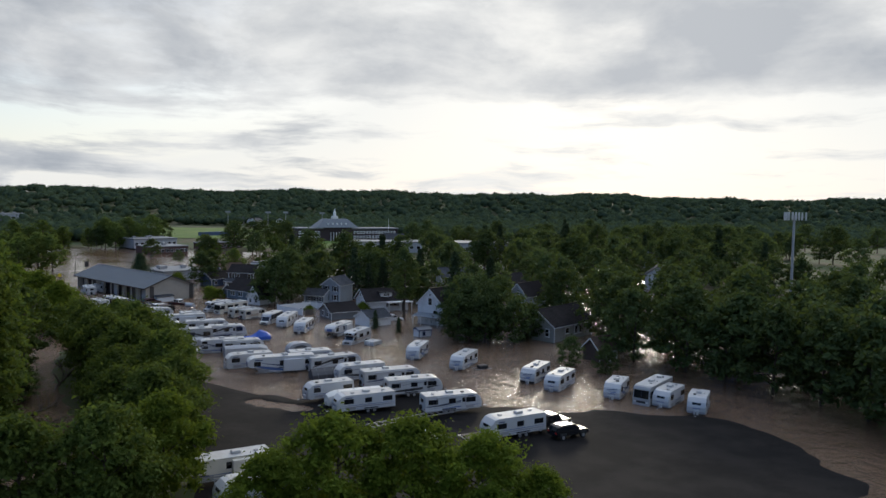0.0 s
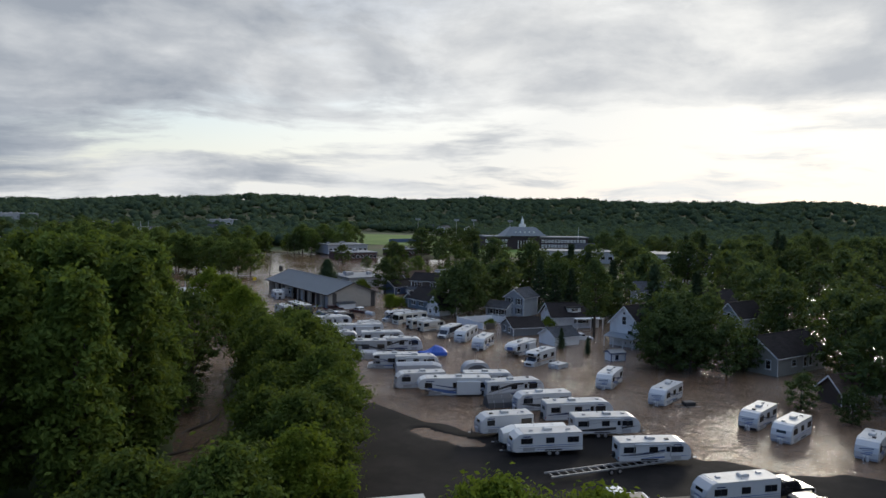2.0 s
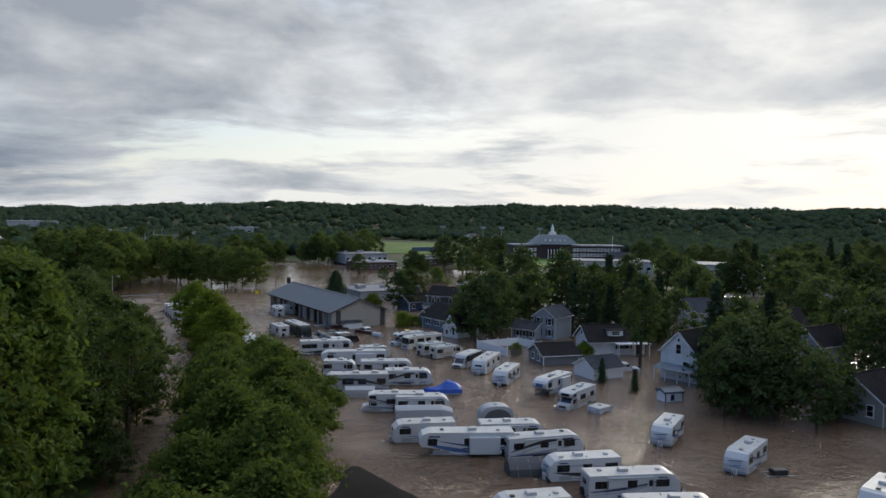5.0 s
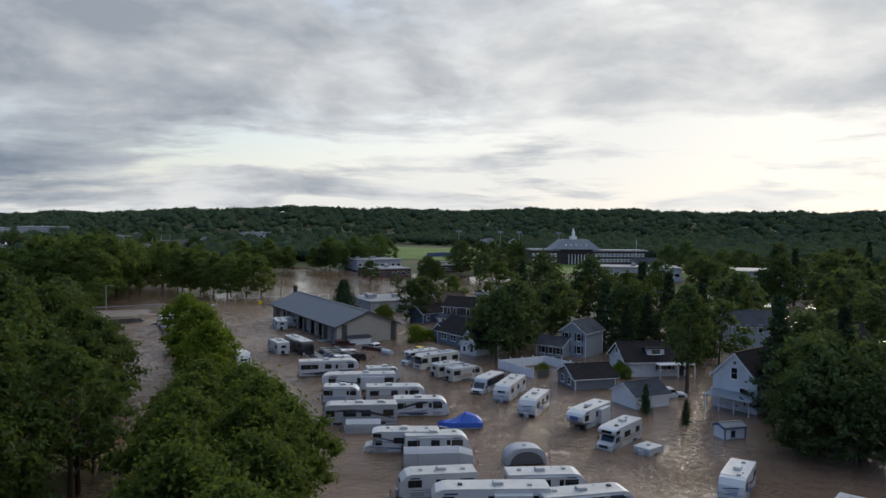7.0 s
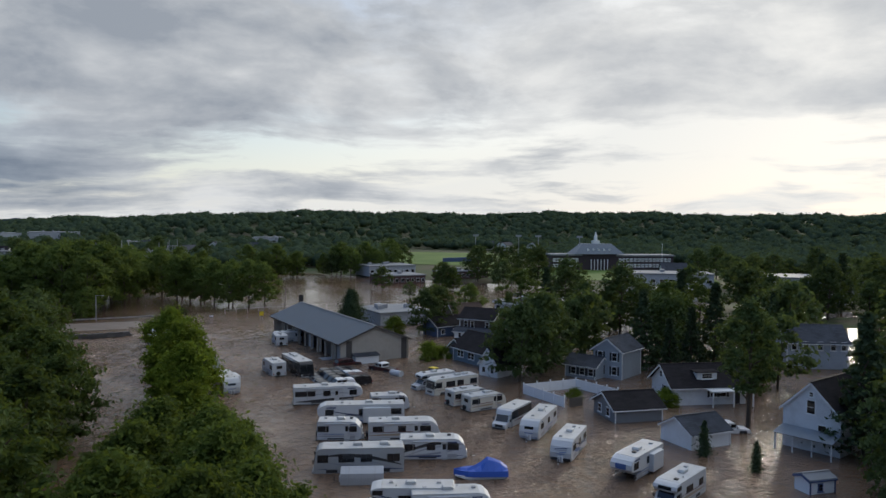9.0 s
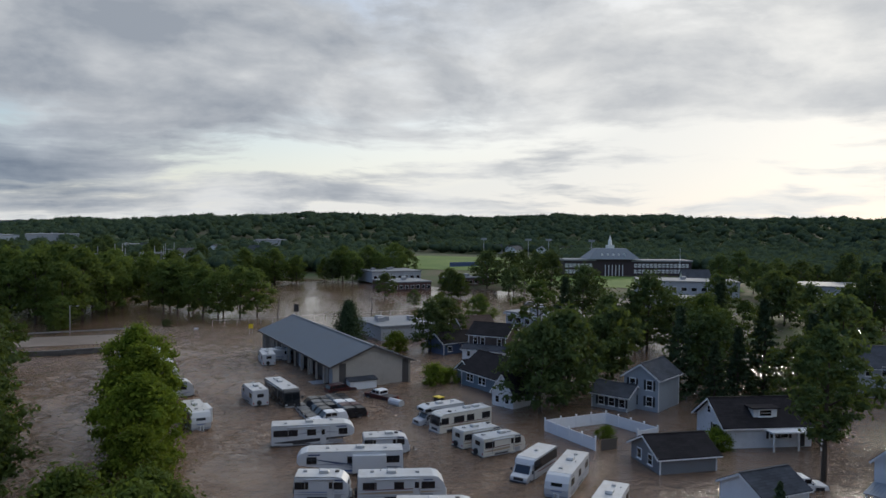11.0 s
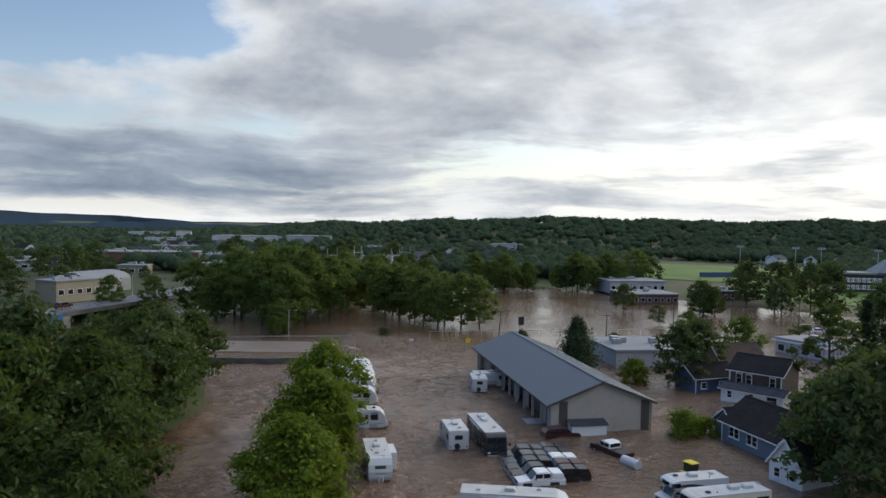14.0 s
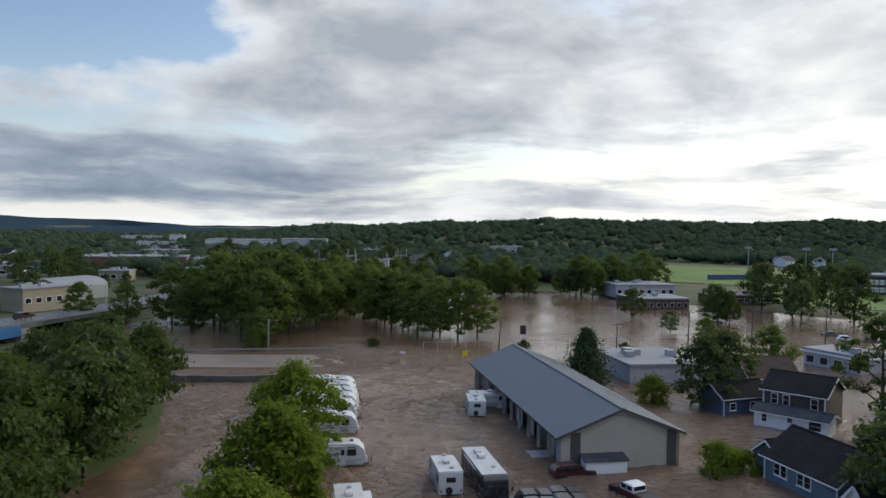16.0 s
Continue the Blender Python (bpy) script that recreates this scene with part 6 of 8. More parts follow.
for i in range(4):
    hip.faces.new((a[i], a[(i + 1) % 4], b[(i + 1) % 4], b[i]))
part("hipped_roof", hip, SLATE, school, "grey slate hipped roof")
part("cupola_base", boxes((-2.4, 2.4, -2.0, 2.0, 16.4, 18.4)), PAINT_W, school)
cup = bmesh.new()
tube(cup, [(0, 0, 18.0), (0, 0, 21.0)], 1.4, 1.3, 8)
tube(cup, [(0, 0, 21.0), (0, 0, 22.2), (0, 0, 24.2)], 1.3, 0.15, 8)
part("cupola", cup, PAINT_W, school, "white cupola")
for k in range(5):
    part("dormer", boxes((-8.5 + k * 3.9, -7.3 + k * 3.9, -7.6, -5.0, 12.0, 13.3)), PAINT_W, school)
for k in range(6):
    share("column", block(0.5, 0.5, 6.6, PAINT_W), school, (-6 + 2.4 * k, -8.8, 3.3))
for row in (2.6, 6.2):
    for k in range(14):
        for x in ((-32.4 + k * 2.7, 15.4 + k * 2.8) if k < 7 else (15.4 + k * 2.8,)):
            w = share("window", block(2.1, 0.12, 2.2, PAINT_W), school, (x, -8.05, row))
            share("pane", block(0.5, 0.06, 1.3, GLASS), w, (-0.5, -0.06, 0))
            share("pane", block(0.5, 0.06, 1.3, GLASS), w, (0.5, -0.06, 0))
bm = bmesh.new()
tube(bm, [(43, -16, 0), (43, -16, 17)], 0.2, 0.12, 6)
part("flagpole", bm, PAINT_W, school)


def flat_building(x, y, deg, L, W, H, walls, label, name="commercial_building", bays=0, lip=0.4, base=None, kit=3):
    ob = thing(name, pose(x, y, ground_at(x, y) if base is None else base, 0, 0, deg), label, "building")
    part("wall", boxes((-L / 2, L / 2, -W / 2, W / 2, 0, H)), walls, ob)
    part("roof", boxes((-L / 2 - 0.3, L / 2 + 0.3, -W / 2 - 0.3, W / 2 + 0.3, H, H + lip)), FLAT_ROOF, ob)
    r = random.Random(int(x * 7 + y))
    for k in range(kit):
        share("roof_unit", block(1.6, 1.2, 1.0, GREY, 0.03), ob, (r.uniform(-0.4, 0.4) * L, r.uniform(-0.35, 0.35) * W, H + lip + 0.5))
    for k in range(bays):
        w = share("window", block(L / bays * 0.62, 0.1, 1.5, PAINT_W), ob, (-L / 2 + (k + 0.5) * L / bays, -W / 2 - 0.03, H * 0.5))
        share("pane", block(L / bays * 0.54, 0.05, 1.3, GLASS), w, (0, -0.04, 0))
    return ob


flat_building(-79.4, 251.0, 44, 13.5, 15.5, 3.3, GREY_WALL, "flat-roofed grey-white building with roof pipes in the flood", base=-0.45, kit=5)
flat_building(-117.0, 362.0, 42, 18.0, 16.0, 3.4, BRICK, "low brick school annexe at the flood's edge", bays=8, base=-0.3)
flat_building(-133.0, 391.0, 42, 22.0, 18.0, 4.4, GREY_WALL, "pale flat-roofed hall behind the annexe", bays=8)
flat_building(-96.0, 384.0, 42, 22.0, 9.0, 3.0, BRICK, "long low brick classroom wing with white windows", bays=10)
fs = flat_building(-51.6, 280.0, -32, 12.0, 8.5, 3.3, GREY_WALL, "low filling station with a white and dark red roof edge", bays=4, base=-0.45)
part("canopy_band", boxes((-6.5, 6.5, -4.7, 4.7, 2.9, 3.28)), PAINT_W, fs)
flat_building(-12.0, 372.0, 8, 34.0, 16.0, 5.0, GREY_WALL, "long low shop with a pale roof behind trees", bays=10)
flat_building(46.0, 372.0, 4, 50.0, 20.0, 5.0, GREY_WALL, "long white-roofed shop row behind trees", bays=12)
flat_building(-14.0, 330.0, 12, 22.0, 12.0, 4.0, GREY_WALL, "pale-roofed shop among parked cars", bays=6)

# sports field with its lamps
field = tagged(sheet("sports_field", np.linspace(-190, -100, 24), np.linspace(462, 610, 34), lambda x, y: land(x, y) + 0.25, LAWN), "bright green sports field", "field", kind="structure")
lawn = tagged(sheet("school_lawn", np.linspace(-100, 10, 30), np.linspace(388, 452, 20), lambda x, y: land(x, y) + 0.2, LAWN), "bright green school lawn", "lawn", kind="structure")


def flood_light(x, y, h=15):
    ob = thing("flood_light", pose(x, y, ground_at(x, y)), "tall grey sports floodlight mast", "floodlight", "field lights")
    bm = bmesh.new()
    tube(bm, [(0, 0, 0), (0, 0, h)], 0.3, 0.16, 8)
    part("mast", bm, CHROME, ob)
    part("lamp_rack", boxes((-1.9, 1.9, -0.2, 0.2, h - 1.3, h)), GREY, ob)


for x, y in ((-131, 560), (-102, 560), (-90, 566), (-62.5, 560)):
    flood_light(x, y)
wall_blue = thing("scoreboard_wall", pose(-122, 503, ground_at(-122, 503), 0, 0, 50), "long blue banner wall at the field", "banner wall")
part("board", boxes((-18, 18, -0.3, 0.3, 0, 2.6)), CAR_BLUE, wall_blue)

# cell tower
mast = thing("radio_mast", pose(74.5, 147.0, ground_at(74.5, 147.0)), "grey cellular mast with upright antennas above the trees", "radio mast")
bm = bmesh.new()
tube(bm, [(0, 0, 0), (0, 0, 25.4)], 0.32, 0.22, 10)
part("pole", bm, GREY, mast)
part("platform", boxes((-2.3, 2.3, -0.12, 0.12, 24.95, 25.07)), GREY, mast)
for k in range(8):
    share("antenna", block(0.28, 0.22, 1.6, GEL, 0.03), mast, ((-2.2, -1.8, -1.35, -0.6, 0.1, 0.75, 1.4, 2.2)[k], -0.4, 25.2))

# ---- roads, walls and bridge ----
SILT = two_tone("silt_covered_road", (0.20, 0.155, 0.12), (0.28, 0.22, 0.175), 0.15, 0.6, 0.3, 4.0, 0.4)
ROAD = two_tone("wet_road", (0.10, 0.095, 0.09), (0.16, 0.15, 0.14), 0.2, 0.6, 0.2, 10.0, 0.4)


def strip(name, points, width, z, mat, label, category, thick=0.5):
    bm = bmesh.new()
    rows = []
    for i, p in enumerate(points):
        a, b = Vector(points[max(i - 1, 0)]), Vector(points[min(i + 1, len(points) - 1)])
        d = (b - a).normalized()
        n = Vector((-d.y, d.x))
        zz = z[i] if isinstance(z, (list, tuple)) else z
        p = Vector(p)
        rows.append([bm.verts.new((*(p + n * width / 2), zz)), bm.verts.new((*(p - n * width / 2), zz)), bm.verts.new((*(p - n * width / 2), zz - thick)), bm.verts.new((*(p + n * width / 2), zz - thick))])
    for a, b in zip(rows, rows[1:]):
        for k in range(4):
            bm.faces.new((a[k], a[(k + 1) % 4], b[(k + 1) % 4], b[k]))
    bm.faces.new(rows[0][::-1]), bm.faces.new(rows[-1])
    bmesh.ops.recalc_face_normals(bm, faces=bm.faces)
    me = bpy.data.meshes.new(name)
    bm.to_mesh(me)
    bm.free()
    me.materials.append(mat)
    return tagged(new(name, me), label, category, kind="structure")


strip("road_flooded", [(-196, 190), (-170, 200), (-150, 210), (-136, 222), (-122, 236)], 13.0, [0.75, 0.45, 0.2, 0.04, -0.2], SILT, "silt-covered road running under the flood", "road")
strip("road_bridge", [(-178, 150), (-190, 180), (-197, 196), (-205, 211), (-217, 232), (-235, 261), (-250, 288), (-300, 370)], 11.0, [4.3, 4.3, 4.3, 4.0, 3.2, 2.5, 2.3, 2.2], ROAD, "raised two-lane road curving away from the bridge", "road", 1.0)
bridge = thing("bridge", pose(-193.5, 188, 0, 0, 0, 114), "road bridge with a blue steel girder and grey rails", "bridge")
part("girder", boxes((-16, 10, -5.9, -5.55, 2.0, 4.2)), BRIDGE_BLUE, bridge, "blue steel girder")
part("pier", boxes((10, 12.5, -6, 6, -1.5, 3.3)), CONCRETE, bridge)
for x in range(-16, 24, 2):
    share("rail_post", block(0.12, 0.12, 1.1, CHROME), bridge, (x, -5.3, 4.8))
for z in (4.7, 5.0, 5.3):
    share("rail", block(40, 0.08, 0.1, CHROME), bridge, (3, -5.3, z))


def guard_rail(points, label, z=0.0):
    ob = thing("guard_rail", pose(0, 0, 0), label, "guard rail")
    for (ax, ay), (bx, by) in zip(points, points[1:]):
        d = math.hypot(bx - ax, by - ay)
        deg = math.degrees(math.atan2(by - ay, bx - ax))
        share("rail", block(d, 0.08, 0.32, CHROME), ob, ((ax + bx) / 2, (ay + by) / 2, z + 0.62), (0, 0, deg))
        for k in range(int(d / 2.5)):
            u = (k + 0.5) / int(d / 2.5)
            share("post", block(0.14, 0.14, 1.4, WOOD), ob, (ax + (bx - ax) * u, ay + (by - ay) * u, z + 0.05), (0, 0, deg))


guard_rail([(-196, 197), (-176, 206), (-158, 216), (-146, 227), (-138, 235)], "grey steel guard rail along the flooded road", 0.0)
low_wall = thing("stone_wall", pose(0, 0, -0.6), "low dark stone wall between river and road", "wall")
rs = random.Random(3)
px = [(-160, 189), (-147, 193.5), (-138, 197.5), (-130, 203), (-125, 208.5)]
for (ax, ay), (bx, by) in zip(px, px[1:]):
    d, deg = math.hypot(bx - ax, by - ay), math.degrees(math.atan2(by - ay, bx - ax))
    n = int(d / 1.1)
    share("core", block(d + 0.4, 0.42, 1.45, STONE), low_wall, ((ax + bx) / 2, (ay + by) / 2, 0.75), (0, 0, deg))
    for k in range(n):
        for row in range(3):
            u = (k + 0.5 + 0.5 * (row % 2)) / n
            w = round(rs.choice((1.1, 1.2, 1.3)), 2)
            share("stone", block(w, 0.6, 0.52, STONE, 0.05), low_wall, (ax + (bx - ax) * u + rs.uniform(-0.05, 0.05), ay + (by - ay) * u + rs.uniform(-0.06, 0.06), 0.3 + row * 0.53), (0, rs.uniform(-3, 3), deg + rs.uniform(-4, 4)))
lower_fence = thing("wire_fence", pose(0, 0, -0.5), "wire mesh fence with thin posts standing in water", "fence")
fx = [(-126, 248), (-112, 262), (-96, 278), (-84, 292)]
for (ax, ay), (bx, by) in zip(fx, fx[1:]):
    d, deg = math.hypot(bx - ax, by - ay), math.degrees(math.atan2(by - ay, bx - ax))
    share("top_wire", block(d, 0.05, 0.06, CHROME), lower_fence, ((ax + bx) / 2, (ay + by) / 2, 1.8), (0, 0, deg))
    for k in range(int(d / 3)):
        share("post", block(0.08, 0.08, 1.9, CHROME), lower_fence, (ax + (bx - ax) * k * 3 / d, ay + (by - ay) * k * 3 / d, 0.95))


def pole(x, y, h, lean=0.0, arms=0, lamp_arm=False, label="wooden utility pole in the flood", name="utility_pole", mat=None):
    ob = thing(name, pose(x, y, min(ground_at(x, y), 0.0), lean, lean * 0.6, 30), label, "pole", "street poles")
    bm = bmesh.new()
    tube(bm, [(0, 0, 0), (0, 0, h)], 0.16, 0.10, 7)
    part("post", bm, mat or WOOD, ob)
    for k in range(arms):
        share("cross_arm", block(2.4, 0.12, 0.12, WOOD), ob, (0, 0, h - 0.5 - k * 0.9))
        for s in (-1.0, -0.4, 0.4, 1.0):
            share("insulator", block(0.07, 0.07, 0.16, GREY), ob, (s, 0, h - 0.36 - k * 0.9))
    if lamp_arm:
        share("lamp_arm", block(1.6, 0.07, 0.07, CHROME), ob, (0.8, 0, h - 0.1))
        share("lamp_head", block(0.6, 0.22, 0.14, GREY, 0.02), ob, (1.6, 0, h - 0.12))


pole(-149.3, 226.9, 6.8, 0, 0, True, "grey street lamp beside the flooded road", "street_lamp", CHROME)
pole(-112.8, 256.2, 7.5, 6, 0)
pole(-122.5, 218.4, 3.4, 0, 0, False, "thin grey post at the washed-out road", "marker_post", CHROME)
for x, y, h in ((-72, 296, 9.5), (-66, 285, 9.0), (-84, 290, 8), (-58, 300, 10), (-44, 300, 10), (-92, 268, 7), (-34, 282, 9)):
    pole(x, y, h, 1.5, 1)
for x, y, h in ((-230, 262, 9), (-228, 240, 9), (-246, 290, 9)):
    pole(x, y, h, 0, 0, True, "grey street lamp beside the raised road", "street_lamp", CHROME)


def road_sign(x, y, h, w, tall, mat, label):
    ob = thing("road_sign", pose(x, y, ground_at(x, y), 0, 0, 30), label, "sign")
    share("post", block(0.08, 0.08, h, CHROME), ob, (-w * 0.3, 0, h / 2))
    share("post", block(0.08, 0.08, h, CHROME), ob, (w * 0.3, 0, h / 2))
    share("board", block(w, 0.05, tall, mat, 0.01), ob, (0, -0.08, h - tall / 2))


road_sign(-110.3, 239.5, 2.9, 1.0, 1.0, SIGN_Y, "yellow warning sign standing in flood water")
road_sign(-124.0, 238.4, 1.5, 1.0, 0.4, SIGN_W, "small white sign board in flood water")
road_sign(-114.3, 269.5, 4.2, 1.3, 2.0, BLACKISH, "dark notice board on two posts in flood water")

# ---- commerce beyond the bridge ----
RUST = material("rust_red_sheet", (0.20, 0.085, 0.06), 0.7, grain=0.3, scale=0.5, dirt=(0.09, 0.06, 0.05), dirt_amount=0.6, dirt_scale=0.12)
flat_building(-240.6, 228.0, 98, 15.0, 9.0, 6.0, CREAM_WALL, "cream block workshop beside the raised road", bays=5, base=1.5)
arch = thing("arched_warehouse", pose(-263.5, 246.0, 1.5, 0, 0, 16), "pale arched-roof warehouse behind the workshop", "warehouse")
part("hall", profile([(-8, 0), (8, 0)] + [(8 * math.cos(a), 4.0 + 2.6 * math.sin(a)) for a in [math.pi * k / 12 for k in range(0, 13)]], -8, 12, 0.0), FLAT_ROOF, arch)
flat_building(-371, 343, 48, 50.0, 22.0, 7.0, RUST, "long red-brown brick warehouse", bays=0)
flat_building(-336, 356, 48, 13.0, 14.0, 6.5, GREY_WALL, "grey-blue warehouse with a pale front")
flat_building(-748, 600, 52, 40.0, 30.0, 9.0, GEL, "white industrial hall in the distance")
flat_building(-580, 590, 46, 62.0, 40.0, 8.0, GEL, "wide white industrial hall in the distance", kit=8)
flat_building(-520, 610, 42, 40.0, 30.0, 8.0, GREY_WALL, "grey industrial hall in the distance")
flat_building(-684, 596, 50, 14.0, 20.0, 10.0, GEL, "white block building in the distance")
for k in range(8):
    a = k * 0.3
    gable_house(-150 + 13 * k + 6 * math.sin(k * 2.1), 668 + 12 * math.cos(k * 1.7), 20 + 25 * k % 90, 11, 8, 4.5, 2.6, CLAP_W, SHINGLE_D if k % 2 else SHINGLE_G, "distant white house at the foot of the hill", group="distant houses", near=False)


# low roofs and sheds of the far side of town
rt = random.Random(23)
for x, y, deg, L, W, H, wm in ((-397, 300, 55, 26, 14, 4.2, CLAP_BLUE), (-420, 322, 60, 18, 12, 4.0, GREY_WALL), (-372, 282, 50, 14, 10, 4.0, GREY_WALL), (-300, 330, 48, 16, 10, 4.5, GREY_WALL), (-318, 300, 40, 12, 9, 4.0, CREAM_WALL), (-352, 402, 40, 22, 14, 5.0, GREY_WALL), (-300, 440, 35, 18, 12, 4.5, GREY_WALL), (-440, 380, 50, 24, 14, 5.0, CREAM_WALL), (-470, 430, 50, 30, 16, 5.5, GREY_WALL), (-520, 470, 48, 26, 18, 6.0, GEL), (-430, 470, 45, 28, 16, 5.0, GREY_WALL), (-610, 520, 50, 30, 20, 6.5, GEL), (-380, 540, 40, 24, 18, 6.0, GREY_WALL), (-330, 640, 30, 26, 18, 6.0, GREY_WALL)):
    flat_building(x, y, deg, L, W, H, wm, "low flat-roofed building on the far side of town", bays=max(3, L // 5), kit=3)
for k in range(22):
    x, y = rt.uniform(-520, -270), rt.uniform(300, 560)
    if -300 < x < -240 and y < 330 or y < 300 - (x + 330) * 0.2:
        continue
    gable_house(x, y, rt.uniform(0, 180), rt.uniform(9, 12), 8.0, 4.6, 2.8, rt.choice((CLAP_W, CLAP_PALE, CLAP_G, CLAP_W)), rt.choice((SHINGLE_D, SHINGLE_G)), "house among trees on the far side of town", windows=(("f", -2.5, 3.4, 0.9, 1.3, False), ("f", 2.5, 3.4, 0.9, 1.3, False), ("r", 0.0, 3.4, 0.9, 1.3, False)), group="houses across the river", near=False)
# electric substation on a gravel yard
GRAVEL = two_tone("pale_gravel", (0.22, 0.22, 0.21), (0.30, 0.29, 0.28), 0.1, 0.95, 0.5, 4.0)
yard = strip("substation_yard", [(-250, 345), (-266, 385), (-280, 430), (-290, 455)], 26.0, [ground_at(-255, 350) + 0.4, ground_at(-266, 385) + 0.4, ground_at(-280, 430) + 0.4, ground_at(-290, 455) + 0.4], GRAVEL, "pale gravel yard of an electric substation", "yard")
for k in range(16):
    u = (k + 0.5) / 16
    x, y = -252 - 36 * u + rt.uniform(-9, 9), 350 + 102 * u + rt.uniform(-5, 5)
    ob = thing("substation_frame", pose(x, y, ground_at(x, y) + 0.3, 0, 0, rt.uniform(0, 90)), "grey steel frame with switch gear in the yard", "switch gear", "substation frames")
    h = rt.choice((6.0, 7.5, 9.0, 12.0))
    for sx in (-2.2, 2.2):
        share("upright", block(0.28, 0.28, h, CHROME), ob, (sx, 0, h / 2))
    share("beam", block(5.2, 0.3, 0.35, CHROME), ob, (0, 0, h * 0.72))
    share("cabinet", block(2.2, 1.8, 2.4, GREY, 0.04), ob, (0, 1.2, 1.2))

# cars on the raised road and in the far lots
def far_car(x, y, deg, paint, z=None):
    ob = thing("parked_car", pose(x, y, ground_at(x, y) if z is None else z, 0, 0, deg), "car parked in a lot beyond the flood", "car", "far parked cars")
    key = "car" + paint.name
    if key not in MESHES:
        for k, pts, w, m in ((key, [(-2.2, 0.25), (2.2, 0.25), (2.25, 0.7), (1.1, 0.95), (-2.1, 1.0)], 0.92, paint), ("cabin" + paint.name, [(-2.0, 0.97), (1.05, 0.94), (0.2, 1.5), (-1.4, 1.52)], 0.8, paint), ("glass", [(-1.75, 1.02), (0.85, 1.0), (0.15, 1.42), (-1.35, 1.44)], 0.815, GLASS)):
            if k not in MESHES:
                bm = profile(pts, -w, w, 0.05 if k != "glass" else 0.0, 1)
                me = bpy.data.meshes.new("car_body")
                bm.to_mesh(me)
                bm.free()
                me.materials.append(m)
                MESHES[k] = me
    share("body", MESHES[key], ob)
    share("cabin", MESHES["cabin" + paint.name], ob)
    share("side_windows", MESHES["glass"], ob)
    for sx in (-1.4, 1.4):
        for sy in (-0.85, 0.85):
            share("wheel", rod(0.32, 0.2, TYRE, 10), ob, (sx, sy, 0.32))
    return ob


tagged(suv(pose(-201.0, 204.5, 4.15, 0, 0, 114), RED_CAR, ""), "dark red car on the raised bridge road", "car")
for x, y, deg, p in ((-56, 320, 20, WHITE_CAR), (-51, 321, 20, GREY_CAR), (-43, 323, 25, WHITE_CAR), (-47, 327, 200, BLACK_CAR), (32, 418, 5, WHITE_CAR), (37, 376 - 14, 5, GREY_CAR), (-3.6, 389, 10, WHITE_CAR), (-60, 326, 30, GREY_CAR), (-46, 285, 110, WHITE_CAR), (-43, 287, 110, GREY_CAR), (-40, 289, 110, BLACK_CAR)):
    far_car(x, y, deg, p)
for k in range(26):
    u = k / 26
    far_car(-262 - 130 * u + rt.uniform(-6, 6), 316 + 60 * u + rt.uniform(-12, 12), rt.choice((30, 120)) + rt.uniform(-6, 6), rt.choice((WHITE_CAR, GREY_CAR, WHITE_CAR, BLACK_CAR, CAR_BLUE)))


# ---- trees ----
HEART = np.array([(1, 0, 0), (0, 1, 0), (-1, 0, 0), (0, -1, 0), (0, 0, 1), (0, 0, -1)], float)
HEART_FACES = [(0, 1, 4), (1, 2, 4), (2, 3, 4), (3, 0, 4), (1, 0, 5), (2, 1, 5), (3, 2, 5), (0, 3, 5)]


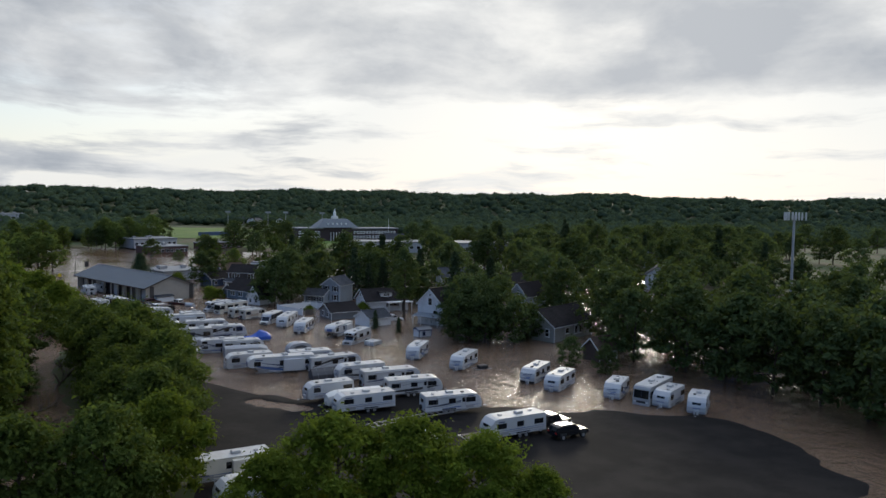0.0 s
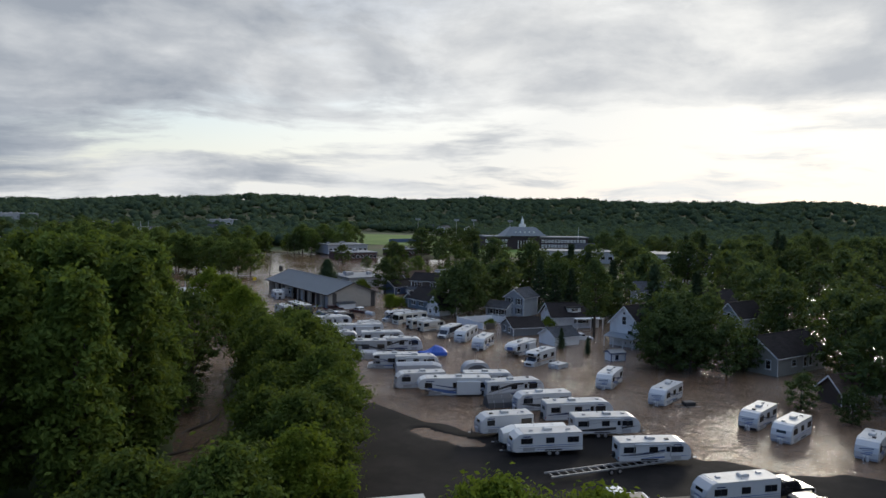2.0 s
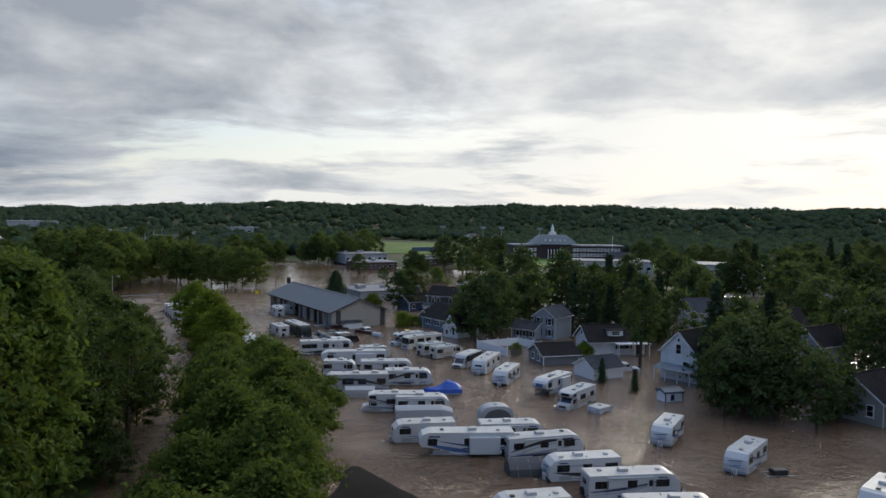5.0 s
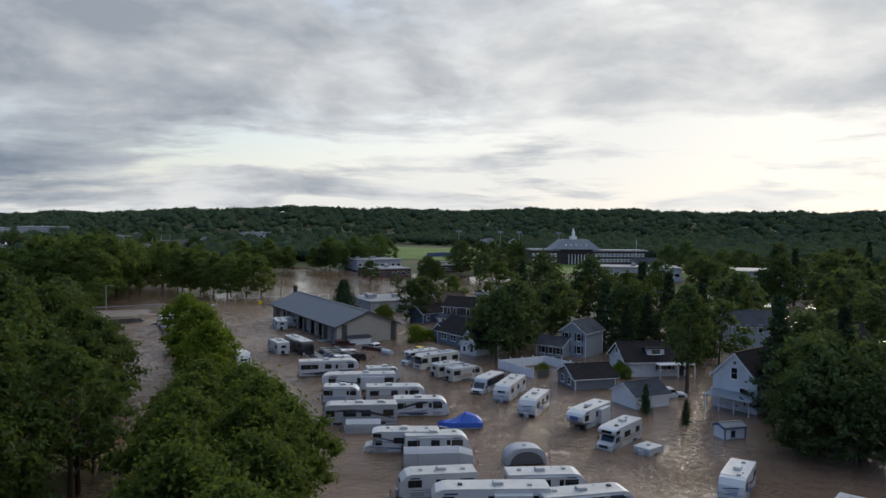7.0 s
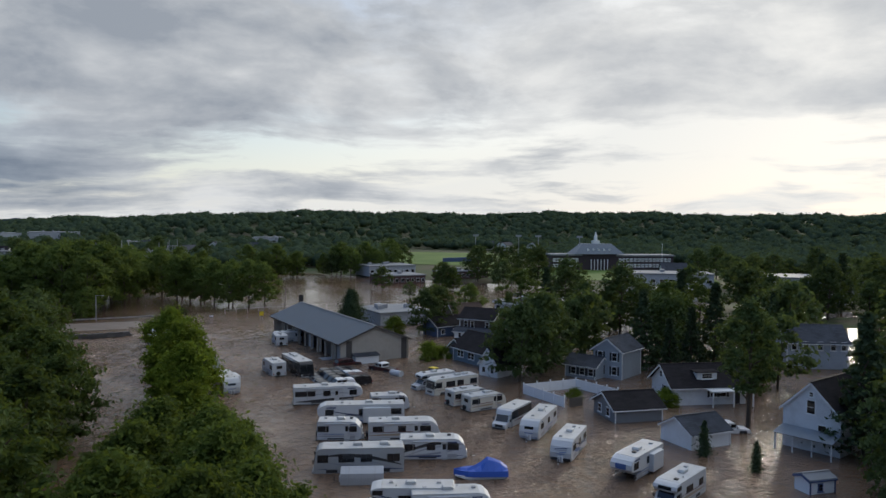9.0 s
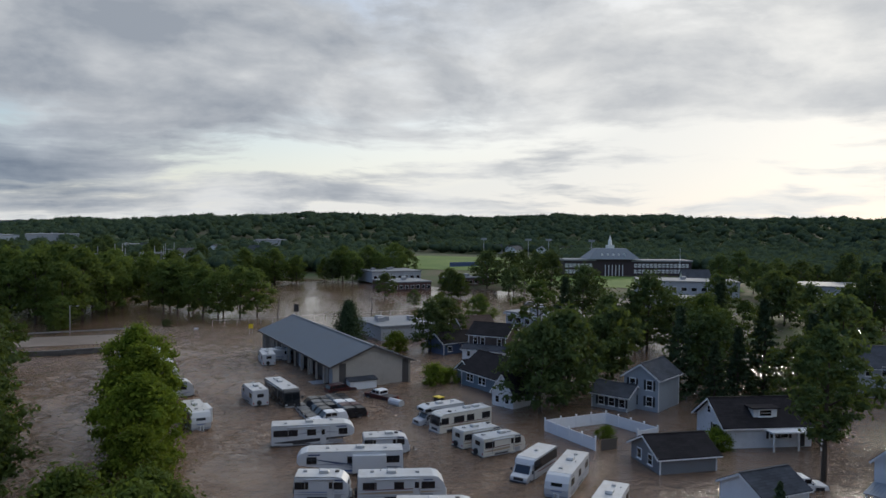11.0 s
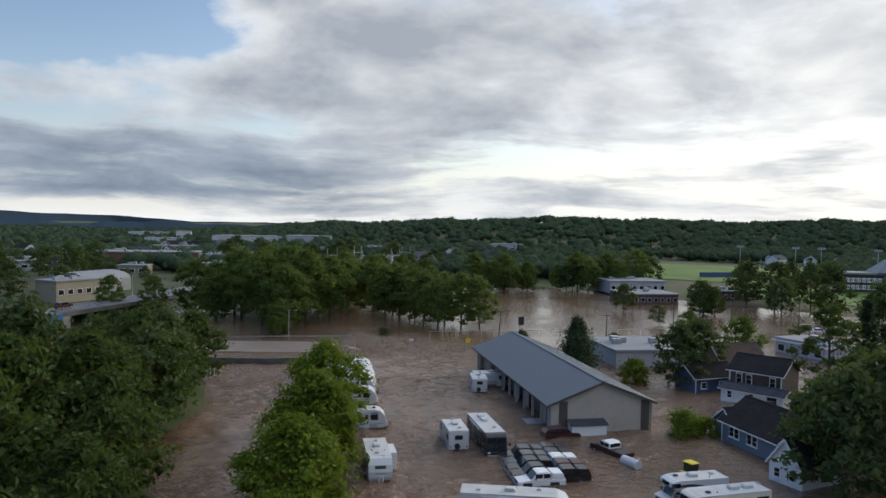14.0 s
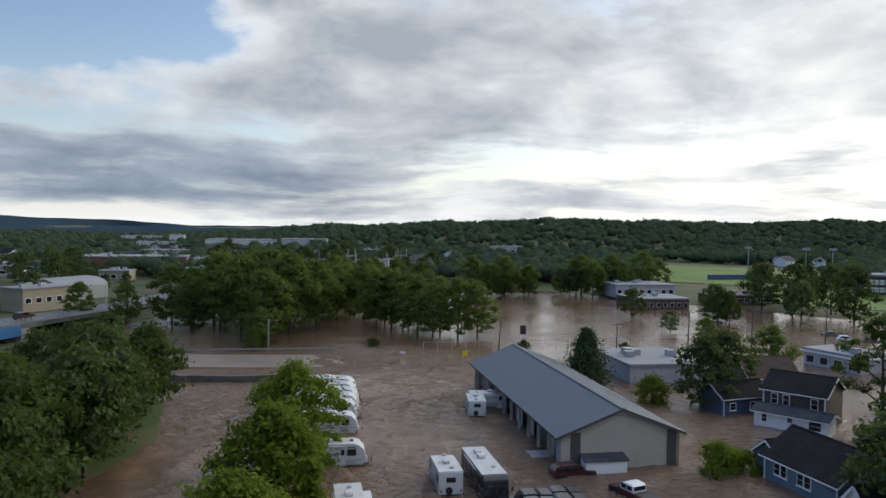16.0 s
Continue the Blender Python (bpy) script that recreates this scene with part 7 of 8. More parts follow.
def leaf_crown(name, seed, lobes, per_lobe, size, mat, rx, h0, h1, shape="round", core=0.42, lobe_r=(0.26, 0.4)):
    """A crown of leafy lobes: each lobe is an uneven dark heart in a coat of separate leaf sprays."""
    r = np.random.RandomState(seed)
    verts, faces = [], []
    unit, tri = HEART, HEART_FACES
    height = h1 - h0
    for k in range(lobes):
        u = (k + 0.5) / lobes
        if shape == "spire":
            z = h0 + height * u
            reach = rx * (1 - u) * r.uniform(0.2, 0.4)
            rad = rx * (0.14 + 0.66 * (1 - u))
        elif shape == "cone":
            z = h0 + height * u
            reach = rx * (1 - u) * r.uniform(0.45, 1.0)
            rad = rx * max(0.16, 0.42 * (1 - u))
        elif shape == "column":
            z = h0 + height * u
            reach = rx * math.sin(math.pi * min(1, 0.12 + 0.86 * u)) ** 0.6 * r.uniform(0.3, 0.85)
            rad = rx * r.uniform(*lobe_r)
        else:
            z = h0 + height * (u ** 0.85)
            reach = rx * math.sin(math.pi * min(1, 0.16 + 0.84 * u)) ** 0.7 * math.sqrt(r.uniform(0.1, 1.0))
            rad = rx * r.uniform(*lobe_r)
        a = k * 2.399963 + r.uniform(-0.4, 0.4)
        c = np.array([reach * math.cos(a), reach * math.sin(a), z + (height * r.uniform(-0.06, 0.07) if shape == "round" else 0)])
        sq = np.array([1.0, 1.0, 0.82 if shape != "cone" else 0.5])
        bump = 1 + 0.22 * r.standard_normal(len(unit))[:, None]
        base = len(verts)
        verts += (c + unit * bump * rad * core * sq).tolist()
        faces += [[base + i for i in f] for f in tri]
        d = r.standard_normal((per_lobe, 3))
        d[:, 2] = np.abs(d[:, 2]) * 1.1 - 0.35
        d /= np.linalg.norm(d, axis=1)[:, None]
        p = c + d * rad * sq * (0.42 + 0.52 * np.abs(r.standard_normal((per_lobe, 1))))
        n = d + 0.75 * r.standard_normal((per_lobe, 3)) + np.array([0, 0, 0.55])
        n /= np.linalg.norm(n, axis=1)[:, None]
        t = np.cross(n, r.standard_normal((per_lobe, 3)))
        t /= np.linalg.norm(t, axis=1)[:, None] + 1e-9
        b = np.cross(n, t)
        s = size * r.uniform(0.6, 1.4, (per_lobe, 1))
        quad = np.stack([p - t * s, p - b * s * 0.55 + n * s * 0.12, p + t * s - n * s * 0.2, p + b * s * 0.55 + n * s * 0.12], 1).reshape(-1, 3)
        base = len(verts)
        verts += quad.tolist()
        faces += [[base + 4 * i, base + 4 * i + 1, base + 4 * i + 2, base + 4 * i + 3] for i in range(per_lobe)]
    me = array_mesh(name, verts, faces, mat, False)
    me.polygons.foreach_set("use_smooth", [len(f) == 3 for f in faces])
    return me


def stem(name, seed, h0, h1, rx, r0, limbs=7):
    """A tapered trunk with forking limbs that reach into the crown."""
    r = random.Random(seed)
    bm = bmesh.new()
    lean = (r.uniform(-0.5, 0.5), r.uniform(-0.5, 0.5))
    top = h0 + (h1 - h0) * 0.72
    trunk = [(lean[0] * u * u, lean[1] * u * u, -0.4 + (top + 0.4) * u) for u in (0, 0.06, 0.3, 0.55, 0.8, 1.0)]
    tube(bm, trunk, r0, r0 * 0.3, 8)
    for k in range(limbs):
        u = 0.3 + 0.6 * k / limbs
        z = top * u + r.uniform(-0.3, 0.3)
        a = k * 2.4 + r.uniform(-0.3, 0.3)
        out = rx * r.uniform(0.45, 0.8)
        s = (lean[0] * u * u, lean[1] * u * u, z)
        mid = (s[0] + 0.5 * out * math.cos(a), s[1] + 0.5 * out * math.sin(a), z + 0.35 * out)
        end = (s[0] + out * math.cos(a + 0.2), s[1] + out * math.sin(a + 0.2), z + 0.85 * out)
        tube(bm, [s, mid, end], r0 * 0.38, r0 * 0.1, 5)
    me = bpy.data.meshes.new(name)
    bm.to_mesh(me)
    bm.free()
    me.materials.append(BARK)
    me.shade_smooth()
    return me


KINDS = {}


def kind(key, count, seed, **k):
    for i in range(count):
        h0, h1, rx = k["h0"], k["h1"], k["rx"]
        KINDS.setdefault(key, []).append((stem("trunk", seed + i, h0, h1, rx, h1 * 0.022), leaf_crown("crown", seed * 7 + i, k["lobes"], k["per"], k["leaf"], k["mat"], rx, h0, h1, k.get("shape", "round"), lobe_r=k.get("lobe_r", (0.26, 0.4)))))


kind("near", 3, 11, h0=1.4, h1=11.0, rx=5.0, lobes=80, per=130, leaf=0.23, mat=LEAF, lobe_r=(0.12, 0.34))
kind("front", 2, 13, h0=1.4, h1=10.6, rx=5.2, lobes=90, per=130, leaf=0.22, mat=LEAF_LIME, lobe_r=(0.12, 0.30))
kind("bank", 3, 15, h0=1.4, h1=11.0, rx=5.0, lobes=56, per=66, leaf=0.31, mat=LEAF_BANK, lobe_r=(0.14, 0.36))
kind("lime", 2, 18, h0=1.0, h1=11.0, rx=5.6, lobes=90, per=80, leaf=0.27, mat=LEAF_LIME, lobe_r=(0.15, 0.29))
kind("tall", 3, 21, h0=1.0, h1=19.5, rx=4.4, lobes=110, per=95, leaf=0.29, mat=LEAF_TALL, shape="column", lobe_r=(0.18, 0.32))
kind("shade", 3, 31, h0=1.6, h1=12.5, rx=5.4, lobes=44, per=42, leaf=0.40, mat=LEAF_DARK, lobe_r=(0.2, 0.34))
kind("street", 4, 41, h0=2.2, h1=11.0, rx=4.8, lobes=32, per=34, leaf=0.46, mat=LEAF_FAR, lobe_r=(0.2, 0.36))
kind("field", 3, 51, h0=1.9, h1=14.0, rx=5.6, lobes=56, per=60, leaf=0.36, mat=LEAF_FIELD, lobe_r=(0.17, 0.30))
kind("fir", 2, 61, h0=0.8, h1=15.0, rx=3.6, lobes=60, per=42, leaf=0.36, mat=LEAF_FIR, shape="cone")
kind("cypress", 1, 71, h0=0.1, h1=4.2, rx=1.0, lobes=26, per=70, leaf=0.13, mat=LEAF_FIR, shape="spire")
kind("ivy", 1, 73, h0=5.0, h1=16.0, rx=3.4, lobes=70, per=60, leaf=0.26, mat=LEAF_DARK, lobe_r=(0.2, 0.36))
kind("evergreen", 1, 75, h0=0.3, h1=9.5, rx=4.6, lobes=60, per=150, leaf=0.24, mat=LEAF_FIR, shape="spire")
kind("shrub", 2, 81, h0=0.2, h1=3.6, rx=2.6, lobes=34, per=80, leaf=0.16, mat=LEAF_LIME, lobe_r=(0.24, 0.4))
kind("bush", 2, 85, h0=0.1, h1=2.0, rx=1.6, lobes=22, per=60, leaf=0.14, mat=LEAF_DARK, lobe_r=(0.3, 0.45))
kind("airy", 2, 91, h0=5.5, h1=14.0, rx=5.0, lobes=40, per=60, leaf=0.26, mat=LEAF_BANK, lobe_r=(0.14, 0.24))
tree_rng = random.Random(17)
WORDS = {
    "front": ("maple_tree", "bright yellow-green leafy tree at the edge of the lot", "tree"),
    "near": ("broadleaf_tree", "leafy green broadleaf tree by the lot", "tree"), "lime": ("willow_by_campers", "bright yellow-green willow beside the parked campers", "tree"), "bank": ("bank_tree", "leafy green tree on the wooded river bank", "tree"), "tall": ("cottonwood_tree", "tall green cottonwood on the river bank", "tree"),
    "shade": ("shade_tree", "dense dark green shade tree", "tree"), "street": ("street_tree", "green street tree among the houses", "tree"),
    "field": ("willow_tree", "round green tree with its foot in the flood", "tree"), "fir": ("fir_tree", "dark green fir tree", "tree"),
    "cypress": ("cypress", "narrow dark cypress standing in water", "tree"), "ivy": ("ivy_clad_tree", "tall dark tree with thick bare trunk", "tree"), "evergreen": ("evergreen_tree", "dense dark rounded evergreen", "tree"),
    "shrub": ("shrub", "light green round shrub in the flood", "shrub"), "bush": ("bush", "small dark bush in the flood", "bush"), "airy": ("ash_tree", "airy tree with bare lower trunk", "tree"),
}


def plant(key, x, y, s=1.0, tall=1.0, z=None, turn=None):
    name, label, category = WORDS[key]
    trunk_me, crown_me = KINDS[key][tree_rng.randrange(len(KINDS[key]))]
    ob = new(name)
    ob.matrix_basis = pose(x, y, ground_at(x, y) if z is None else z, 0, 0, tree_rng.uniform(0, 360) if turn is None else turn) @ Matrix.Diagonal((s, s, s * tall, 1))
    tagged(ob, label, category, name.replace("_", " ") + "s")
    share("trunk", trunk_me, ob)
    share("crown", crown_me, ob)
    return ob


# trees before the lot and along its river side
for x, y, s in ((-27.0, 58.0, 0.9), (-28.6, 66.5, 0.68), (-28.4, 74.0, 0.86), (-32.4, 76.5, 0.8), (-28.8, 82.5, 0.8), (-36.0, 85.5, 0.82), (-32.2, 90.5, 0.9),
                (-38.0, 94.5, 0.94), (-36.5, 101.0, 0.86), (-43.0, 101.0, 0.9), (-41.0, 108.5, 0.88), (-47.5, 109.0, 0.9), (-40.5, 114.5, 0.86), (-45.5, 118.0, 0.9), (-52.0, 117.0, 0.85), (-50.0, 124.5, 0.86), (-56.5, 126.0, 0.8), (-55.5, 132.5, 0.7), (-33.0, 57.0, 0.9)):
    plant("near", x, y, s)
for x, y, s in ((-9.4, 59.8, 0.92), (-3.2, 60.0, 0.86), (2.6, 58.6, 0.74), (7.0, 57.0, 0.54), (-14.2, 56.5, 0.72), (-24.5, 64.5, 0.86)):
    plant("front", x, y, s)
# tall trees on the far bank of the river
for x, y, s in ((-47.0, 78.0, 1.04), (-50.5, 86.0, 1.08), (-46.0, 69.0, 1.0), (-53.0, 79.0, 1.1), (-57.0, 91.0, 1.06), (-63.0, 96.0, 1.08), (-59.0, 83.0, 1.1), (-66.0, 88.0, 1.1), (-70.0, 99.0, 1.02), (-76.0, 97.0, 1.04), (-54.0, 69.0, 1.08), (-62.0, 74.0, 1.1), (-73.0, 107.0, 0.95), (-82.0, 108.0, 1.0), (-50.0, 58.0, 1.0), (-84.0, 92.0, 1.1), (-72.0, 82.0, 1.1)):
    plant("tall", x, y, s)
plant("airy", -57.0, 107.0, 1.05), plant("airy", -60.5, 112.0, 0.95), plant("shade", -54.0, 100.5, 0.42), plant("shade", -63.0, 117.0, 0.6)
for x, y, s in ((-61, 103, 1.05), (-67, 109, 1.1), (-56, 97, 0.9), (-73, 116, 1.05), (-78, 121, 1.1), (-70, 119, 0.95), (-73, 128, 0.9), (-78, 138, 0.86), (-84, 144, 0.86), (-80, 126, 1.05), (-90, 136, 1.1), (-92, 149, 0.9), (-99, 151, 1.12), (-97, 142, 1.2), (-105, 158, 0.9), (-110, 166, 0.92), (-106, 148, 1.2), (-112, 158, 0.95), (-117, 172, 0.95), (-112, 169, 0.95), (-121, 180, 0.95), (-106, 163, 0.95), (-129, 186, 0.78), (-118, 150, 1.2), (-108, 134, 1.2), (-122, 163, 0.8), (-127, 176, 0.95), (-135, 183, 0.86), (-131, 168, 0.66), (-140, 176, 0.7), (-120, 140, 1.2), (-143, 186, 0.74), (-151, 190, 0.62), (-152, 180, 0.5), (-150, 168, 0.62), (-159, 192, 0.55), (-170, 196, 0.42), (-166, 200, 0.40), (-92, 124, 1.15), (-136, 154, 1.15), (-160, 165, 0.6), (-86, 118, 1.1), (-100, 122, 1.2), (-172, 172, 0.9)):
    plant("shade" if x < -100 and (x + y) % 3 == 0 else "bank", x, y, s, 1.02)
# willows among the campers by the road
for x, y, s in ((-93.6, 179.6, 0.92), (-86.4, 171.0, 0.74), (-81.4, 165.0, 0.96), (-76.6, 158.6, 0.66), (-72.2, 153.0, 0.9), (-67.6, 146.4, 0.62)):
    plant("lime", x, y, s)
# dark trees on the street side of the lot
for x, y, s, kd in ((9.0, 150.0, 0.95, "shade"), (13.5, 146.0, 0.85, "shade"), (12.0, 155.0, 0.95, "shade"), (6.8, 143.6, 0.74, "shade"), (17.5, 141.0, 0.72, "shade"), (12.0, 142.0, 0.75, "shade"), (21.0, 145.5, 0.6, "shade"), (9.5, 146.5, 0.85, "shade"), (15.5, 150.5, 0.95, "shade"), (7.5, 162.0, 1.1, "fir"), (15.0, 160.0, 1.05, "fir"), (12.0, 170.0, 1.0, "shade"),
                    (36, 126, 1.0, "shade"), (45.5, 111, 1.0, "shade"), (49.5, 104, 1.05, "shade"), (53.5, 98.5, 1.1, "shade"), (55.5, 91, 1.1, "shade"), (55.5, 83.5, 1.05, "shade"), (57.5, 76.5, 1.0, "shade"), (62, 87, 1.15, "shade"), (60.5, 97, 1.2, "shade"), (63, 78, 1.1, "shade"), (42, 118, 1.15, "shade"), (48, 112, 1.1, "shade"), (44, 128, 1.2, "shade"), (52, 120, 1.25, "shade"), (57, 108, 1.1, "shade"), (61, 116, 1.2, "shade"), (37, 136, 1.1, "shade"), (48, 138, 1.25, "shade"), (58, 130, 1.3, "shade"),
                    (66, 104, 1.1, "shade"), (70, 118, 1.2, "shade"), (66, 96, 1.0, "shade"), (73, 128, 1.2, "shade"), (80, 112, 1.2, "shade"), (36, 146, 1.1, "shade"), (70, 88, 0.9, "shade"), (76, 98, 1.1, "shade"), (42, 158, 1.1, "shade"), (56, 152, 0.8, "shade"), (78, 140, 1.0, "shade"), (86, 126, 1.2, "shade"), (90, 150, 1.1, "shade"),
                    (28.5, 116.5, 0.4, "shade"), (24.0, 122.5, 0.42, "shade"), (30.5, 160.0, 1.0, "shade"), (20.0, 188.0, 1.0, "street"), (34, 176, 1.1, "shade"), (46, 176, 1.1, "shade"), (33.0, 190.0, 1.1, "shade")):
    plant(kd, x, y, s)
plant("ivy", -3.4, 171.6, 1.0), plant("airy", -13.0, 216.0, 1.05), plant("airy", -7.0, 222.0, 1.0)
plant("cypress", -9.5, 157.7, 0.98, z=-0.3), plant("cypress", -4.6, 153.4, 0.82, z=-0.3), plant("shrub", -13.2, 180.0, 0.75)
plant("shade", -35.8, 189.6, 1.0), plant("shade", -38.5, 196.0, 0.85), plant("shade", -33.2, 195.5, 1.1), plant("shade", -33.5, 204.0, 1.0), plant("fir", -12.6, 197.0, 0.72), plant("fir", -9.0, 203.0, 0.8), plant("fir", -17.0, 207.0, 0.95), plant("fir", -5.0, 208.0, 1.05), plant("fir", 1.0, 204.0, 0.95), plant("shade", -12.5, 211.0, 1.0), plant("shade", -2.0, 196.0, 0.9), plant("street", 3.5, 196.0, 1.0)
plant("airy", -42.0, 226.0, 1.1), plant("shade", -38.0, 219.0, 0.8), plant("shade", -30.0, 211.0, 0.9)
plant("evergreen", -84.6, 236.2, 0.98), plant("shade", -64.4, 231.0, 0.82), plant("shade", -62.5, 236.5, 0.85), plant("field", -60.0, 255.0, 0.7)
plant("shrub", -55.2, 203.2, 0.95), plant("shrub", -53.2, 205.4, 0.7), plant("shrub", -71.6, 230.5, 1.1), plant("shrub", -26.0, 180.4, 0.5)
# trees standing in the far water
for x, y, s in ((-151, 269, 0.95), (-146, 267, 0.8), (-140.3, 265.3, 0.9), (-133.5, 262, 0.85), (-129, 265.5, 0.95), (-125.4, 268.3, 0.85), (-158, 275, 1.0), (-172, 272, 1.0), (-166, 276, 1.0), (-180, 278, 1.0), (-148, 272, 0.9), (-137, 270, 0.9), (-155, 268, 0.95), (-184, 252, 1.1), (-190, 240, 1.0), (-182, 233, 0.8), (-196, 262, 1.1), (-178, 268, 1.05), (-204, 250, 0.9), (-200, 276, 1.0), (-212, 268, 0.9), (-190, 290, 1.1), (-172, 284, 1.05), (-215, 225, 0.7), (-206, 232, 0.7)):
    plant("field", x, y, s, z=-0.3)
for x, y, s in ((-163, 246, 1.62), (-158, 234, 1.35), (-168, 236, 1.6), (-172, 248, 1.66), (-165, 257, 1.45), (-179, 239, 1.5), (-182, 252, 1.6), (-174, 262, 1.4), (-154, 229, 0.7), (-152, 225, 0.42), (-190, 246, 1.5), (-186, 262, 1.5), (-196, 238, 1.3), (-198, 256, 1.5)):
    plant("field", x, y, s * 0.8, z=-0.3)
for x, y, s in ((-85.6, 373, 1.12), (-75.5, 366, 1.18), (-58.2, 355, 1.25), (-66, 372, 1.1), (-90, 388, 1.0), (-76, 396, 1.0), (2, 400, 1.0), (10, 412, 1.1)):
    plant("shade", x, y, s)
plant("field", -92.0, 341.0, 0.72), plant("field", -86.0, 335.0, 0.6), plant("street", -93.0, 306.0, 0.5)
plant("bush", -136.6, 244.5, 0.9, z=-0.4), plant("bush", -110, 262, 0.9, z=-0.4), plant("bush", -98, 268, 0.9, z=-0.4), plant("bush", -92.5, 274, 0.8, z=-0.4), plant("shrub", -156, 232, 0.8), plant("field", -80, 290, 0.45, z=-0.4)
# belts of street trees, thinned where houses and water stay in view
HOMES = ((-19, 200), (13, 219), (24, 207), (-9, 186), (-26, 198), (-30, 180), (-52, 231), (-12, 372), (46, 372), (-14, 330), (-58, 251), (-60, 233), (-45, 204), (52, 262), (78, 236))


def belt(count, x0, x1, y0, y1, dark=0.25, fir=0.08, low=0.75, high=1.15):
    placed, tries = 0, 0
    while placed < count and tries < count * 12:
        tries += 1
        x, y = tree_rng.uniform(x0, x1), tree_rng.uniform(y0, y1)
        if -205 < x < -48 and y < 330 + 0.1 * (x + 60):
            continue
        if inside([(-135, 338), (-120, 330), (-62, 372), (20, 440), (20, 470), (-100, 470), (-90, 660), (-225, 660), (-128, 395)], np.array([x]), np.array([y]))[0] > -4 or inside([(-72, 450), (-5, 476), (-4, 330), (-48, 330)], np.array([x]), np.array([y]))[0] > -3:
            continue
        if any(abs(x - a) < 8 and abs(y - b) < 9 for a, b in HOMES) or (y < 206 and -40 < x < 40) or math.hypot((x + 27) / 9, (y - 292) / 26) < 1:
            continue
        plant("fir" if tree_rng.random() < fir else "shade" if tree_rng.random() < dark else "street", x, y, tree_rng.uniform(low, high))
        placed += 1


belt(75, -46, 120, 212, 320, 0.45, 0.12, 0.8, 1.25)
belt(75, -120, 190, 320, 455)
belt(44, 105, 270, 170, 420, 0.4, 0.1, 0.9, 1.3)
# trees of the far side of town, clear of the road and the buildings
far_sites = [(o.matrix_basis.translation.x, o.matrix_basis.translation.y) for o in scene.objects if o.parent is None and o.name.startswith(("commercial_building", "house", "arched", "substation", "suv"))]
placed = 0
while placed < 120:
    x, y = tree_rng.uniform(-430, -212), tree_rng.uniform(205, 470)
    if inside([(-160, 140), (-200, 220), (-232, 275), (-300, 392), (-320, 385), (-262, 285), (-226, 205), (-200, 140)], np.array([x]), np.array([y]))[0] > -3 or any(math.hypot(x - a, y - b) < 13 for a, b in far_sites) or (x + y > 130 and x > -240 and y > 300):
        continue
    placed += 1
    # lower growth on the open side of the brick warehouse
    open_side = 0.58 < (y - 118) / (-32 - x) < 0.80
    plant("shade" if tree_rng.random() < 0.4 else "street", x, y, tree_rng.uniform(0.35, 0.55) if open_side else tree_rng.uniform(0.7, 1.1))

# looser trees before the edge of the woods
for k in range(34):
    u = k / 33
    x, y = -222 + 86 * u + tree_rng.uniform(-16, 10), 286 + 120 * u + tree_rng.uniform(-8, 12)
    plant("field" if k % 3 else "street", x, y, tree_rng.uniform(0.65, 1.05))
# drift logs caught in the river channel
def snag(x, y, deg, length, seed, label):
    r = random.Random(seed)
    ob = thing("drift_log", pose(x, y, 0.0, 0, 0, deg), label, "log", "drift logs")
    bm = bmesh.new()
    tube(bm, [(-length / 2, 0, -0.2), (-length / 4, 0.2, 0.15), (length / 5, -0.1, 0.5), (length / 2, 0.3, 1.3)], 0.24, 0.07, 7)
    part("trunk", bm, BARK, ob)
    for k in range(6):
        u = r.uniform(-0.2, 0.45) * length
        bm = bmesh.new()
        a = r.uniform(-1.2, 1.2)
        reach = r.uniform(1.2, 2.6)
        tube(bm, [(u, 0, 0.3), (u + 0.4 * reach, reach * 0.5 * math.sin(a), 0.8 + 0.2 * reach), (u + 0.6 * reach, reach * math.sin(a), 0.7 + 0.6 * reach)], 0.09, 0.02, 5)
        part("branch", bm, BARK, ob)


for k, (x, y, deg, length) in enumerate(((-49.0, 95.0, 70, 7.0), (-53.0, 110.0, 100, 8.0), (-46.0, 86.0, 40, 6.0), (-56.5, 118.0, 120, 5.0), (-118.0, 206.0, 30, 5.0))):
    snag(x, y, deg, length, k, "bare dead tree limb caught in the river")

# ---- woods on the slopes: one object of many crowns ----
r = np.random.RandomState(9)
verts, faces = [], []
# each crown is a small uneven dome: an octahedron split once
edges_ = sorted({tuple(sorted((f[i], f[(i + 1) % 3]))) for f in HEART_FACES for i in range(3)})
mids = {e: 6 + k for k, e in enumerate(edges_)}
unit = np.concatenate([HEART, [(HEART[a] + HEART[b]) / math.sqrt(2) for a, b in edges_]])
tri = []
for a, b, c in HEART_FACES:
    ab, bc, ca = mids[tuple(sorted((a, b)))], mids[tuple(sorted((b, c)))], mids[tuple(sorted((c, a)))]
    tri += [(a, ab, ca), (ab, b, bc), (ca, bc, c), (ab, bc, ca)]
tri = np.array(tri)
spots = []
while len(spots) < 14000:
    az, d = math.radians(r.uniform(-52, 82)), 400 * (1350 / 400) ** r.uniform(0, 1)
    x, y = -d * math.sin(az), 60 + d * math.cos(az)
    if y < 455 and x > -135 or y < 300:
        continue
    if inside([(-128, 380), (-90, 400), (-85, 665), (-225, 665)], np.array([x]), np.array([y]))[0] > 0:
        continue
    if -100 < x < 20 and y < 500:
        continue
    if x < -205 and d < 780 and (r.uniform() < 0.6 or any(math.hypot(x - a, y - b) < 16 for a, b in far_sites)):
        continue
    spots.append((x, y, d))
P = np.array(spots)
Z = land(P[:, 0], P[:, 1])
flat = []
